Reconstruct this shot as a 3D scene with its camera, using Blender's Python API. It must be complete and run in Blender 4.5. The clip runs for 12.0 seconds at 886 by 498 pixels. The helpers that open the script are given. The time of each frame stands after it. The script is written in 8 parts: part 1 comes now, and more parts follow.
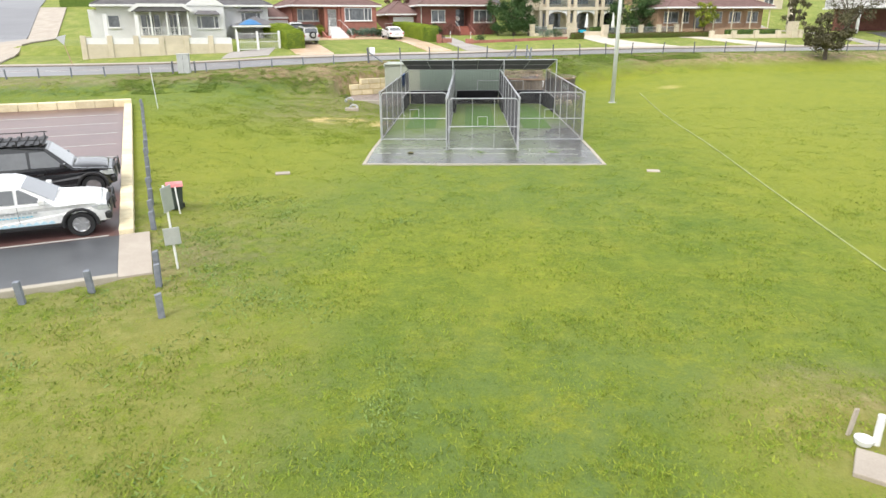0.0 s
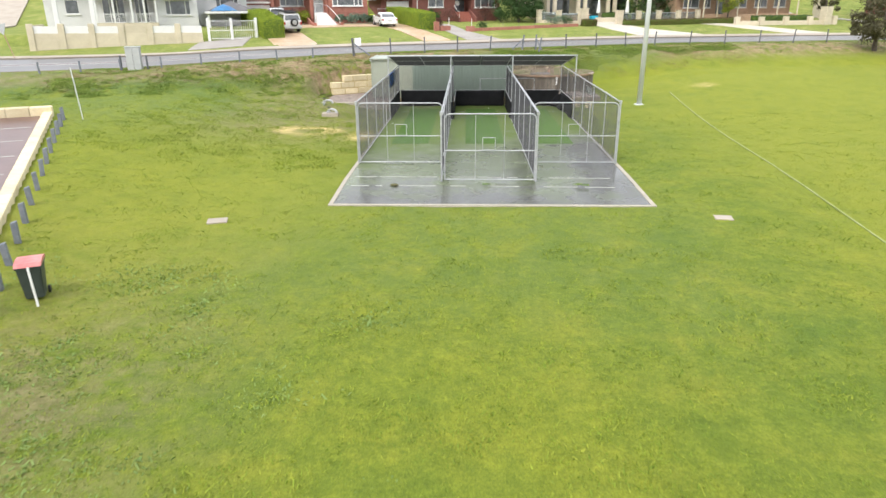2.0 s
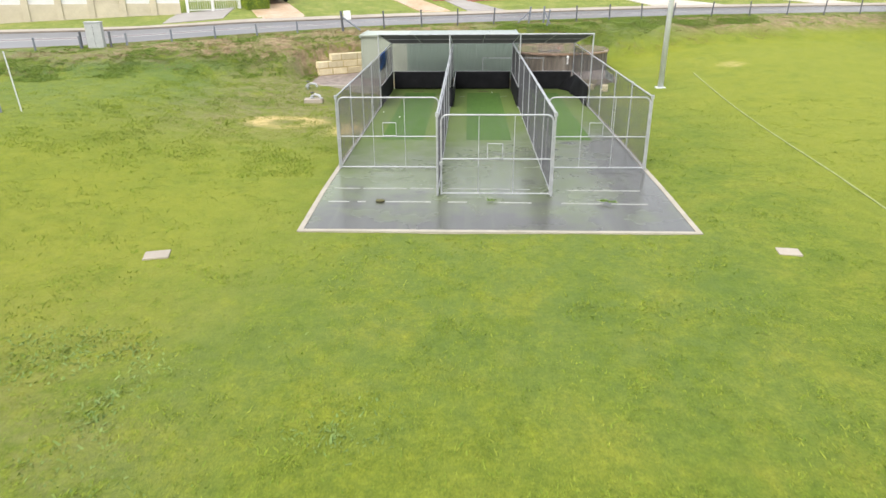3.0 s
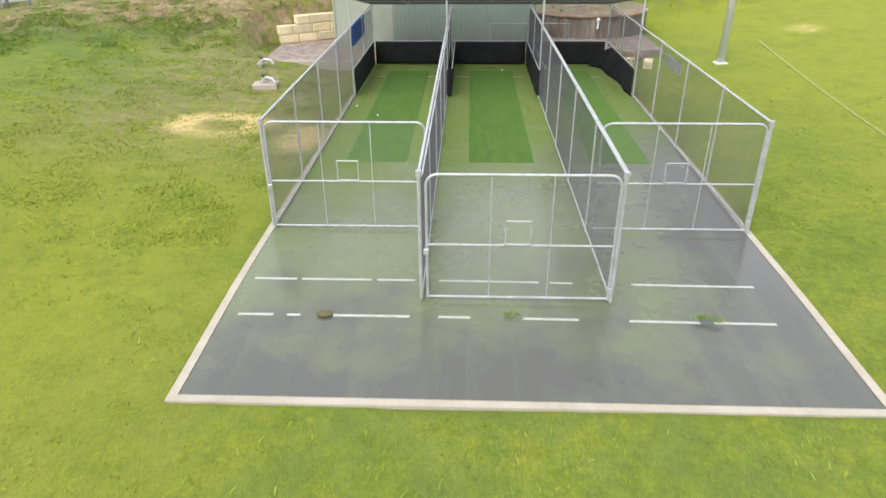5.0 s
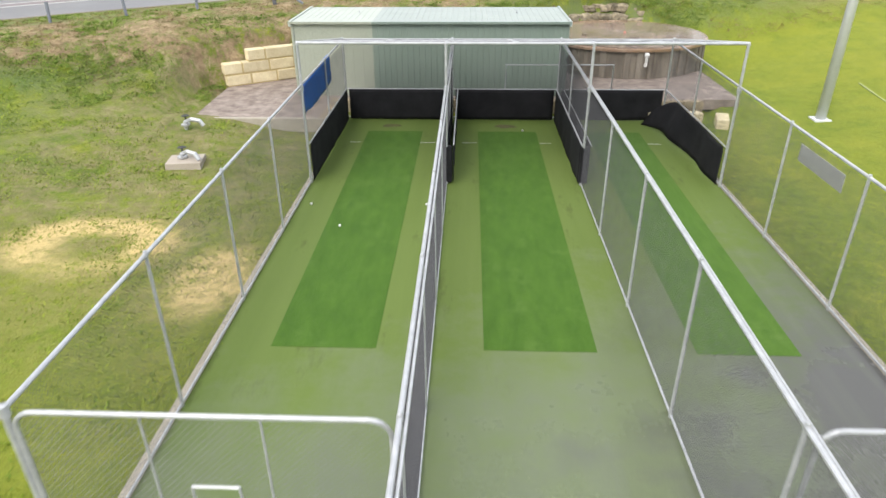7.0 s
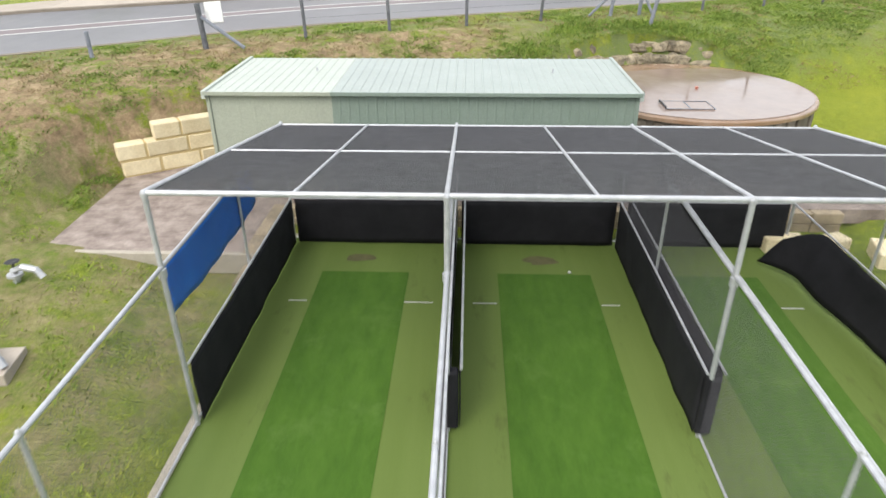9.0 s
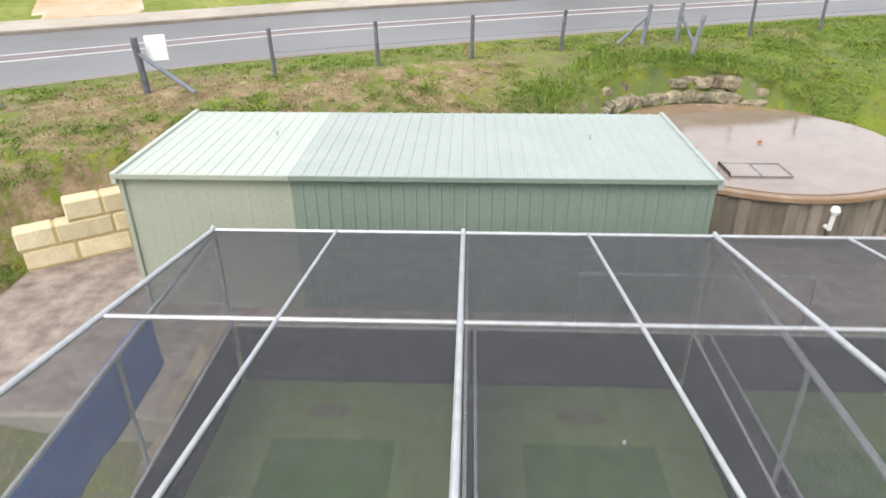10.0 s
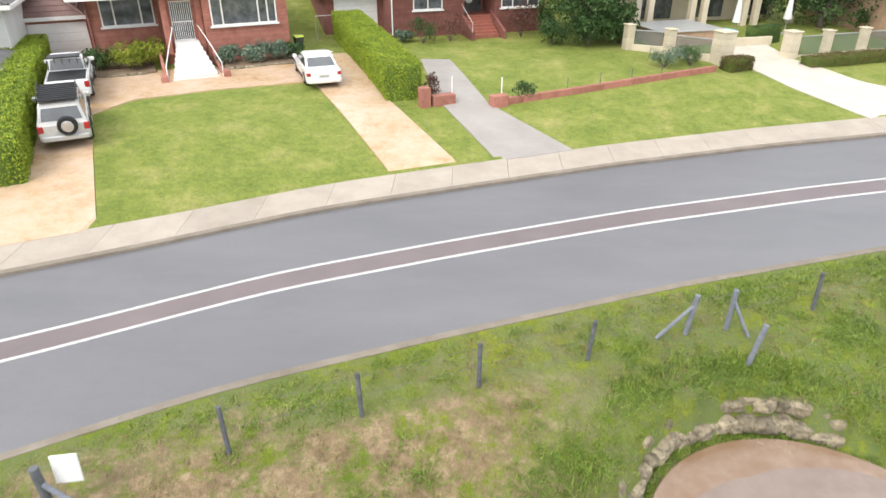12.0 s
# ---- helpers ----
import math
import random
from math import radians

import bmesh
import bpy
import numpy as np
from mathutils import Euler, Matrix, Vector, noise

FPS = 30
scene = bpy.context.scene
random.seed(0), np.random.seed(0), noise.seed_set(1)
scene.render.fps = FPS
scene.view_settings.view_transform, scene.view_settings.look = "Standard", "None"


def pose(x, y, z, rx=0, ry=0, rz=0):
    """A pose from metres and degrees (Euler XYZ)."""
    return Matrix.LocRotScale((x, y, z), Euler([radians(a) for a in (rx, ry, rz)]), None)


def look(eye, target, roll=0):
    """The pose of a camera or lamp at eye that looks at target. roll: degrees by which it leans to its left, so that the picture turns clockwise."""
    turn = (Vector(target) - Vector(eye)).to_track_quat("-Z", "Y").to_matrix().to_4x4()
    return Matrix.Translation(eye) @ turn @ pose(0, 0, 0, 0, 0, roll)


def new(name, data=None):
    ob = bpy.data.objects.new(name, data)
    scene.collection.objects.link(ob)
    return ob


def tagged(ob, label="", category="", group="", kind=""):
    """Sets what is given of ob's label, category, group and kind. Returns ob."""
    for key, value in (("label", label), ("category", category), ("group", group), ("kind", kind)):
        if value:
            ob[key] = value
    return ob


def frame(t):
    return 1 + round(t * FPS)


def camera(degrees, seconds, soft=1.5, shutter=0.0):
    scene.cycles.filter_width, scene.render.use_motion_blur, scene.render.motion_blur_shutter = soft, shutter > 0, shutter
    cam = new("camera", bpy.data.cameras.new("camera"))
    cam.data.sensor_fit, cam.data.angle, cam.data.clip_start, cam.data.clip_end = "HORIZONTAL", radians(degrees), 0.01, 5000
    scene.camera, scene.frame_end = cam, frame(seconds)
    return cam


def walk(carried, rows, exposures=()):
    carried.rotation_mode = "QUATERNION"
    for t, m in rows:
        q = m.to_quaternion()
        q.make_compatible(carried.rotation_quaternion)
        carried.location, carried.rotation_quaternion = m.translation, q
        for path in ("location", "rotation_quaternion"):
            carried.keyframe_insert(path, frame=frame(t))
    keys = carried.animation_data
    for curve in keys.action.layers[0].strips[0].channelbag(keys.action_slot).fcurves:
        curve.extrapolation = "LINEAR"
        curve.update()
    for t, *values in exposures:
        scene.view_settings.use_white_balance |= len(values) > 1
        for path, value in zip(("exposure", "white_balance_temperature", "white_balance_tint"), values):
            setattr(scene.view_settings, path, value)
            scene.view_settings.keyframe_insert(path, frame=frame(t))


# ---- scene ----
cam = camera(68.4, 12.0, shutter=0.3)
METRES, EYE, TILT, LEAN, TURN = 54.0, 5.76, 0.0, 0.0, 2.2
ROWS = [
    (0.0, 0.0, 0.0, 0.0, -0.13, -18.79, 0.38),
    (0.5, 0.0001, 0.0274, 0.0004, -0.14, -18.8, 0.39),
    (1.0, 0.0013, 0.0643, 0.0013, -0.15, -18.8, 0.4),
    (1.5, 0.0029, 0.1065, 0.0027, -0.15, -18.92, 0.41),
    (2.0, 0.0044, 0.1496, 0.0051, -0.15, -20.09, 0.39),
    (2.5, 0.0056, 0.1915, 0.0081, -0.14, -21.46, 0.37),
    (4.5, 0.0113, 0.3584, 0.0145, -0.03, -26.72, 0.38),
    (5.0, 0.012, 0.3997, 0.0147, -0.02, -27.78, 0.35),
    (5.5, 0.0127, 0.4414, 0.0145, 0.01, -28.04, 0.37),
    (6.0, 0.0131, 0.4832, 0.0144, 0.02, -27.99, 0.35),
    (6.5, 0.0134, 0.5249, 0.0144, 0.03, -27.92, 0.33),
    (8.5, 0.0135, 0.6923, 0.0156, 0.04, -27.79, 0.27),
    (9.0, 0.0138, 0.7342, 0.0157, 0.03, -27.74, 0.27),
    (9.5, 0.0137, 0.7766, 0.0162, 0.04, -27.76, 0.22),
    (10.0, 0.0136, 0.8183, 0.0184, 0.05, -27.58, 0.27),
    (10.5, 0.014, 0.8586, 0.0386, 0.12, -27.85, 0.22),
    (11.0, 0.0141, 0.8965, 0.0741, 0.13, -28.01, 0.2),
    (11.5, 0.0142, 0.9303, 0.1095, 0.18, -28.04, 0.14),
    (12.0, 0.014, 0.9561, 0.1328, 0.2, -28.0, 0.07),
]
walk(cam, [(t, pose(0, 0, EYE, TILT, LEAN, TURN) @ pose(METRES * x, METRES * y, METRES * z, 90 + pitch, roll, yaw)) for t, x, y, z, yaw, pitch, roll in ROWS])

# light: bright overcast sky with a weak wide sun
world = bpy.data.worlds.new("sky")
scene.world = world
world.use_nodes = True
wn, wl = world.node_tree.nodes, world.node_tree.links
wn.clear()
sky = wn.new("ShaderNodeTexSky")
sky.sky_type, sky.sun_disc = "NISHITA", False
sky.sun_elevation, sky.sun_rotation = radians(48), radians(-150)
sky.air_density, sky.dust_density = 1.0, 6.0
veil = wn.new("ShaderNodeMix")
veil.data_type = "RGBA"
veil.inputs["Factor"].default_value = 0.75
veil.inputs["B"].default_value = (9.5, 9.8, 10.2, 1)
bgd = wn.new("ShaderNodeBackground")
bgd.inputs["Strength"].default_value = 0.11
wo = wn.new("ShaderNodeOutputWorld")
wl.new(sky.outputs[0], veil.inputs["A"])
wl.new(veil.outputs["Result"], bgd.inputs[0])
wl.new(bgd.outputs[0], wo.inputs[0])
sun_data = bpy.data.lights.new("sun", "SUN")
sun_data.energy, sun_data.angle, sun_data.color = 1.3, radians(25), (1.0, 0.96, 0.9)
sun = new("sun", sun_data)
sun.matrix_world = look((-20, -34, 45), (0, 0, 0))
scene.view_settings.exposure = 0.85


# ---- materials
def nodes_of(name):
    m = bpy.data.materials.new(name)
    m.use_nodes = True
    n, l = m.node_tree.nodes, m.node_tree.links
    return m, n, l, n["Principled BSDF"]


def noise_at(n, l, scale, detail=4, rough=0.6, vec=None, stretch=None):
    t = n.new("ShaderNodeTexNoise")
    t.inputs["Scale"].default_value, t.inputs["Detail"].default_value = scale, detail
    t.inputs["Roughness"].default_value = rough
    if vec is None:
        g = n.new("ShaderNodeNewGeometry")
        vec = g.outputs["Position"]
    if stretch:
        mp = n.new("ShaderNodeMapping")
        mp.inputs["Scale"].default_value = stretch
        l.new(vec, mp.inputs["Vector"])
        vec = mp.outputs[0]
    l.new(vec, t.inputs["Vector"])
    return t.outputs["Fac"]


def ramp(n, l, fac, stops):
    r = n.new("ShaderNodeValToRGB")
    e = r.color_ramp.elements
    while len(e) < len(stops):
        e.new(0.5)
    for el, (p, c) in zip(e, stops):
        el.position, el.color = p, (*c, 1)
    l.new(fac, r.inputs[0])
    return r.outputs[0]


def blend(n, l, fac, a, b, mode="MIX"):
    m = n.new("ShaderNodeMix")
    m.data_type, m.blend_type = "RGBA", mode
    for sock, v in (("Factor", fac), ("A", a), ("B", b)):
        if isinstance(v, (int, float)):
            m.inputs[sock].default_value = v
        elif isinstance(v, tuple):
            m.inputs[sock].default_value = (*v, 1)
        else:
            l.new(v, m.inputs[sock])
    return m.outputs["Result"]


def relief(n, l, bsdf, fac, strength=0.3, distance=0.01):
    b = n.new("ShaderNodeBump")
    b.inputs["Strength"].default_value, b.inputs["Distance"].default_value = strength, distance
    l.new(fac, b.inputs["Height"])
    l.new(b.outputs[0], bsdf.inputs["Normal"])


def surface(name, c1, c2, scale=3.0, fine=40.0, rough=0.8, metal=0.0, bump=0.2, dist=0.01, vary=0.0, spec=0.5, stretch=None, coat=0.0):
    """Two tones mixed at a coarse and a fine scale; vary: tone shift from piece to piece."""
    m, n, l, b = nodes_of(name)
    big = noise_at(n, l, scale, 5, 0.65, stretch=stretch)
    small = noise_at(n, l, fine, 3, 0.6)
    col = ramp(n, l, big, [(0.3, c1), (0.7, c2)])
    tone = ramp(n, l, small, [(0.25, (0.78, 0.78, 0.78)), (0.75, (1.12, 1.12, 1.12))])
    col = blend(n, l, 0.6, col, tone, "MULTIPLY")
    if vary:
        oi = n.new("ShaderNodeObjectInfo")
        k = ramp(n, l, oi.outputs["Random"], [(0, (1 - vary,) * 3), (1, (1 + vary,) * 3)])
        col = blend(n, l, 1.0, col, k, "MULTIPLY")
    l.new(col, b.inputs["Base Color"])
    b.inputs["Roughness"].default_value, b.inputs["Metallic"].default_value = rough, metal
    b.inputs["Specular IOR Level"].default_value = spec
    b.inputs["Coat Weight"].default_value = coat
    if bump:
        relief(n, l, b, small, bump, dist)
    return m


def leafy(name, c1, c2, c3, scale=1.2):
    """Foliage: tone by clump and by position."""
    m, n, l, b = nodes_of(name)
    g = n.new("ShaderNodeNewGeometry")
    isl = ramp(n, l, g.outputs["Random Per Island"], [(0, c1), (0.6, c2), (1, c3)])
    big = ramp(n, l, noise_at(n, l, scale), [(0.3, (0.7, 0.75, 0.7)), (0.7, (1.15, 1.15, 1.05))])
    l.new(blend(n, l, 1.0, isl, big, "MULTIPLY"), b.inputs["Base Color"])
    b.inputs["Roughness"].default_value = 0.75
    b.inputs["Specular IOR Level"].default_value = 0.25
    return m


def grass_material(name, lawn=False):
    m, n, l, b = nodes_of(name)
    big = noise_at(n, l, 0.09, 3, 0.5)
    mid = noise_at(n, l, 0.55, 5, 0.65)
    blot = noise_at(n, l, 2.6, 5, 0.7)
    fine = noise_at(n, l, 28, 4, 0.7)
    if lawn:
        col = ramp(n, l, mid, [(0.3, (0.145, 0.188, 0.04)), (0.5, (0.205, 0.24, 0.06)), (0.72, (0.31, 0.295, 0.115))])
    else:
        col = ramp(n, l, mid, [(0.26, (0.085, 0.14, 0.016)), (0.5, (0.142, 0.185, 0.021)), (0.74, (0.22, 0.232, 0.03))])
        col = blend(n, l, ramp(n, l, big, [(0.42, (0, 0, 0)), (0.62, (0.6, 0.6, 0.6))]), col, (0.2, 0.225, 0.022))
    clump = noise_at(n, l, 8.0, 4, 0.75)
    col = blend(n, l, 0.75, col, ramp(n, l, blot, [(0.27, (0.62, 0.72, 0.66)), (0.7, (1.34, 1.26, 1.18))]), "MULTIPLY")
    col = blend(n, l, 0.65, col, ramp(n, l, clump, [(0.28, (0.55, 0.62, 0.5)), (0.7, (1.28, 1.25, 1.2))]), "MULTIPLY")
    col = blend(n, l, 0.8, col, ramp(n, l, fine, [(0.25, (0.42, 0.48, 0.38)), (0.72, (1.38, 1.34, 1.3))]), "MULTIPLY")
    for attr, tone in (("weedy_dark", (0.1, 0.155, 0.045)), ("dry", (0.27, 0.19, 0.115)), ("sand", (0.62, 0.46, 0.22)), ("yellow", (0.225, 0.245, 0.024))):
        at = n.new("ShaderNodeAttribute")
        at.attribute_name = attr
        mul = n.new("ShaderNodeMath")
        mul.operation = "MULTIPLY"
        mul.use_clamp = True
        nz = n.new("ShaderNodeMath")
        nz.operation = "MULTIPLY_ADD"
        src = noise_at(n, l, 1.25 if attr != "sand" else 3.0, 8, 0.82)
        nz.inputs[1].default_value, nz.inputs[2].default_value = (4.0, -1.3) if attr in ("sand", "yellow") else (6.0, -2.4)
        nz.use_clamp = True
        l.new(src, nz.inputs[0])
        l.new(at.outputs["Fac"], mul.inputs[0])
        l.new(nz.outputs[0], mul.inputs[1])
        if attr == "dry":
            tone = ramp(n, l, noise_at(n, l, 2.1, 8, 0.8), [(0.33, (0.12, 0.085, 0.05)), (0.5, (0.26, 0.185, 0.11)), (0.66, (0.4, 0.31, 0.19))])
        tex = blend(n, l, 0.6, tone, ramp(n, l, fine, [(0.25, (0.6, 0.6, 0.6)), (0.75, (1.25, 1.25, 1.25))]), "MULTIPLY")
        col = blend(n, l, mul.outputs[0], col, tex)
    l.new(col, b.inputs["Base Color"])
    b.inputs["Roughness"].default_value = 0.9
    b.inputs["Specular IOR Level"].default_value = 0.2
    b.inputs["Sheen Weight"].default_value = 0.06
    b.inputs["Sheen Roughness"].default_value = 0.5
    b.inputs["Sheen Tint"].default_value = (0.8, 0.95, 0.35, 1)
    relief(n, l, b, fine, 0.8, 0.04)
    return m


def wet_concrete(name, c1, c2, c3):
    """Painted concrete with damp patches: damp lowers the roughness and deepens the colour."""
    m, n, l, b = nodes_of(name)
    damp = noise_at(n, l, 0.5, 4, 0.6)
    mid = noise_at(n, l, 1.6, 5, 0.7)
    fine = noise_at(n, l, 60, 3, 0.6)
    col = blend(n, l, ramp(n, l, mid, [(0.35, (0, 0, 0)), (0.65, (1, 1, 1))]), c1, c2)
    col = blend(n, l, ramp(n, l, damp, [(0.42, (0, 0, 0)), (0.6, (1, 1, 1))]), col, c3)
    col = blend(n, l, 0.4, col, ramp(n, l, fine, [(0.25, (0.75,) * 3), (0.75, (1.15,) * 3)]), "MULTIPLY")
    l.new(col, b.inputs["Base Color"])
    l.new(ramp(n, l, damp, [(0.3, (0.4,) * 3), (0.55, (0.1,) * 3)]), b.inputs["Roughness"])
    relief(n, l, b, fine, 0.15, 0.004)
    return m


GRASS = grass_material("grass")
LAWN = grass_material("lawn", True)
BLADES = leafy("grass_blades", (0.13, 0.2, 0.022), (0.2, 0.265, 0.028), (0.3, 0.33, 0.045), 0.5)
WEEDS = leafy("weed_leaves", (0.12, 0.21, 0.04), (0.17, 0.27, 0.05), (0.24, 0.33, 0.07), 0.8)
BANK_WEEDS = leafy("bank_weed_leaves", (0.1, 0.172, 0.025), (0.165, 0.24, 0.04), (0.26, 0.3, 0.075), 0.8)
FIELD_WEEDS = leafy("field_weed_leaves", (0.155, 0.235, 0.065), (0.195, 0.27, 0.08), (0.23, 0.3, 0.1), 0.5)
ASPHALT = surface("asphalt", (0.132, 0.13, 0.138), (0.17, 0.167, 0.175), 0.35, 45, 0.4, bump=0.25, dist=0.005, stretch=(0.35, 1, 1))
RED_ASPHALT = surface("red_asphalt", (0.15, 0.12, 0.122), (0.185, 0.15, 0.152), 0.6, 45, 0.5, bump=0.3, dist=0.006)
PARK_RED = surface("parking_surface", (0.1, 0.05, 0.045), (0.15, 0.08, 0.072), 0.5, 40, 0.3, bump=0.25, dist=0.006)
PARK_GREY = surface("wet_asphalt", (0.07, 0.073, 0.08), (0.1, 0.105, 0.11), 0.6, 45, 0.35, bump=0.3, dist=0.006)
ROAD_PAINT = surface("road_paint", (0.48, 0.48, 0.47), (0.56, 0.56, 0.54), 2, 30, 0.6)
FAINT_LINE = surface("faint_line_paint", (0.215, 0.26, 0.055), (0.33, 0.36, 0.16), 1.5, 20, 0.8)
WORN_PAINT = surface("worn_paint", (0.34, 0.35, 0.32), (0.48, 0.48, 0.45), 4, 25, 0.6)
CONCRETE = surface("concrete", (0.33, 0.285, 0.235), (0.42, 0.37, 0.31), 0.8, 30, 0.8, vary=0.06)
KERB = surface("kerb_concrete", (0.18, 0.15, 0.115), (0.26, 0.225, 0.18), 1.2, 30, 0.85)
EDGING = surface("edge_concrete", (0.33, 0.3, 0.24), (0.43, 0.39, 0.33), 1.5, 30, 0.85)


def turf_material(name, c1, c2, worn):
    """Artificial turf: brushed fibres, mottled wear and damp flecks."""
    m, n, l, b = nodes_of(name)
    brush = noise_at(n, l, 2.4, 5, 0.7, stretch=(1.6, 0.45, 1))
    blot = noise_at(n, l, 1.1, 5, 0.75)
    pile = noise_at(n, l, 90, 3, 0.7)
    col = ramp(n, l, brush, [(0.3, c1), (0.7, c2)])
    col = blend(n, l, ramp(n, l, blot, [(0.55, (0, 0, 0)), (0.72, (0.7, 0.7, 0.7))]), col, worn)
    col = blend(n, l, 0.7, col, ramp(n, l, pile, [(0.25, (0.62,) * 3), (0.75, (1.25,) * 3)]), "MULTIPLY")
    l.new(col, b.inputs["Base Color"])
    b.inputs["Roughness"].default_value = 0.7
    b.inputs["Specular IOR Level"].default_value = 0.2
    b.inputs["Sheen Weight"].default_value = 0.05
    b.inputs["Sheen Roughness"].default_value = 0.45
    b.inputs["Sheen Tint"].default_value = (0.75, 0.95, 0.65, 1)
    relief(n, l, b, pile, 0.6, 0.01)
    return m


PITCH = turf_material("pitch_turf", (0.042, 0.104, 0.008), (0.068, 0.144, 0.015), (0.09, 0.165, 0.03))
PITCH_OLD = turf_material("faded_pitch_turf", (0.05, 0.115, 0.01), (0.078, 0.155, 0.019), (0.11, 0.185, 0.04))
GALV = surface("galvanised_steel", (0.38, 0.39, 0.41), (0.54, 0.55, 0.57), 6, 60, 0.42, 0.4, bump=0.1, dist=0.002)
WIRE = surface("chain_wire", (0.047, 0.047, 0.054), (0.086, 0.086, 0.096), 5, 60, 0.6, 0.0, bump=0, spec=0.3)
FRONT_WIRE = surface("galvanised_wire", (0.16, 0.16, 0.17), (0.26, 0.26, 0.275), 5, 60, 0.6, 0.0, bump=0, spec=0.3)
ROOF_NET = surface("roof_wire", (0.075, 0.075, 0.083), (0.115, 0.113, 0.125), 5, 60, 0.6, 0.0, bump=0, spec=0.3)
SHADE = surface("black_shade_cloth", (0.01, 0.01, 0.012), (0.019, 0.019, 0.022), 2, 160, 0.85, bump=0.6, dist=0.004, spec=0.2)
BLUE = surface("blue_tarp", (0.025, 0.18, 0.74), (0.045, 0.25, 0.86), 2.5, 90, 0.55, bump=0.3, dist=0.004)
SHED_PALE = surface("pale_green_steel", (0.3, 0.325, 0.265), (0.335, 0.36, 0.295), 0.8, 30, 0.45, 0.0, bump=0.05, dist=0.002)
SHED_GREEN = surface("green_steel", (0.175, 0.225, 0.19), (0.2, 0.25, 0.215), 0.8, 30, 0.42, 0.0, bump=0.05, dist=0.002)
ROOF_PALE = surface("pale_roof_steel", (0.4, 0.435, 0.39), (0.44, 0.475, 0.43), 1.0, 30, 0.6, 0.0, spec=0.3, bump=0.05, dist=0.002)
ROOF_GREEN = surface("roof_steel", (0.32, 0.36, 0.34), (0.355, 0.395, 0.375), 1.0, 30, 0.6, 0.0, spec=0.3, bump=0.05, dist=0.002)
LIMESTONE = surface("limestone_block", (0.61, 0.51, 0.32), (0.75, 0.66, 0.45), 2.2, 22, 0.95, bump=0.6, dist=0.02, vary=0.14)
MORTAR = surface("limestone_mortar", (0.48, 0.37, 0.17), (0.55, 0.43, 0.22), 3, 25, 0.95, bump=0.4, dist=0.01)
OLD_STONE = surface("weathered_limestone", (0.085, 0.072, 0.052), (0.37, 0.315, 0.215), 5.5, 20, 0.95, bump=0.8, dist=0.03, vary=0.35)
TANK_WALL = surface("stained_concrete", (0.08, 0.065, 0.05), (0.24, 0.21, 0.17), 1.6, 20, 0.85, bump=0.5, dist=0.015, stretch=(1, 1, 0.18))
TANK_RIB = surface("tank_rib_concrete", (0.09, 0.072, 0.055), (0.25, 0.22, 0.18), 2.0, 20, 0.85, bump=0.5, dist=0.015, vary=0.06, stretch=(1, 1, 0.2))
TANK_TOP = wet_concrete("wet_tank_lid", (0.25, 0.165, 0.11), (0.32, 0.235, 0.175), (0.22, 0.135, 0.08))


def puddle_film(name):
    """A film of rain over pale silt."""
    m, n, l, b = nodes_of(name)
    silt = noise_at(n, l, 0.9, 5, 0.65)
    l.new(ramp(n, l, silt, [(0.3, (0.2, 0.148, 0.12)), (0.7, (0.275, 0.215, 0.18))]), b.inputs["Base Color"])
    l.new(ramp(n, l, silt, [(0.35, (0.05,) * 3), (0.7, (0.2,) * 3)]), b.inputs["Roughness"])
    return m


PUDDLE = puddle_film("puddle_film")
PAVED = surface("red_paving", (0.14, 0.105, 0.09), (0.36, 0.3, 0.26), 2.4, 22, 0.75, bump=0.5, dist=0.012)
POST = surface("painted_grey_post", (0.13, 0.145, 0.175), (0.22, 0.235, 0.27), 5, 40, 0.8, bump=0.4, dist=0.004)
DARK_POST = surface("dark_timber_post", (0.07, 0.075, 0.085), (0.15, 0.155, 0.17), 5, 40, 0.85, bump=0.4, dist=0.004)
WHITE = surface("white_paint", (0.68, 0.68, 0.67), (0.76, 0.76, 0.75), 2, 30, 0.5, bump=0.05, dist=0.002)
SIGN_BACK = surface("sign_metal", (0.44, 0.455, 0.47), (0.54, 0.55, 0.56), 3, 30, 0.4, 0.4, bump=0)
BRICK = surface("red_brick", (0.3, 0.115, 0.085), (0.43, 0.19, 0.145), 2.5, 16, 0.85, bump=0.4, dist=0.01, vary=0.12)
BRICK_DARK = surface("dark_red_brick", (0.16, 0.06, 0.05), (0.24, 0.1, 0.08), 2.5, 16, 0.9, bump=0.4, dist=0.01, vary=0.12)
BRICK_TAN = surface("tan_brick", (0.34, 0.22, 0.145), (0.45, 0.31, 0.21), 2.5, 16, 0.9, bump=0.4, dist=0.01)
ROOF_RED = surface("terracotta_tile", (0.145, 0.085, 0.078), (0.205, 0.128, 0.115), 1.2, 14, 0.8, bump=0.4, dist=0.02, vary=0.1)
ROOF_GREY = surface("grey_roof_tile", (0.1, 0.095, 0.1), (0.15, 0.145, 0.15), 1.2, 14, 0.8, bump=0.4, dist=0.02)
CREAM = surface("cream_render", (0.5, 0.44, 0.33), (0.62, 0.55, 0.42), 0.9, 20, 0.9, bump=0.2, dist=0.008, vary=0.05)
STUCCO = surface("white_stucco", (0.58, 0.58, 0.58), (0.68, 0.68, 0.68), 0.7, 25, 0.85, bump=0.1, dist=0.004)
GLASS = surface("dark_window_glass", (0.03, 0.036, 0.042), (0.15, 0.16, 0.17), 1.6, 3, 0.05, bump=0, spec=0.8)


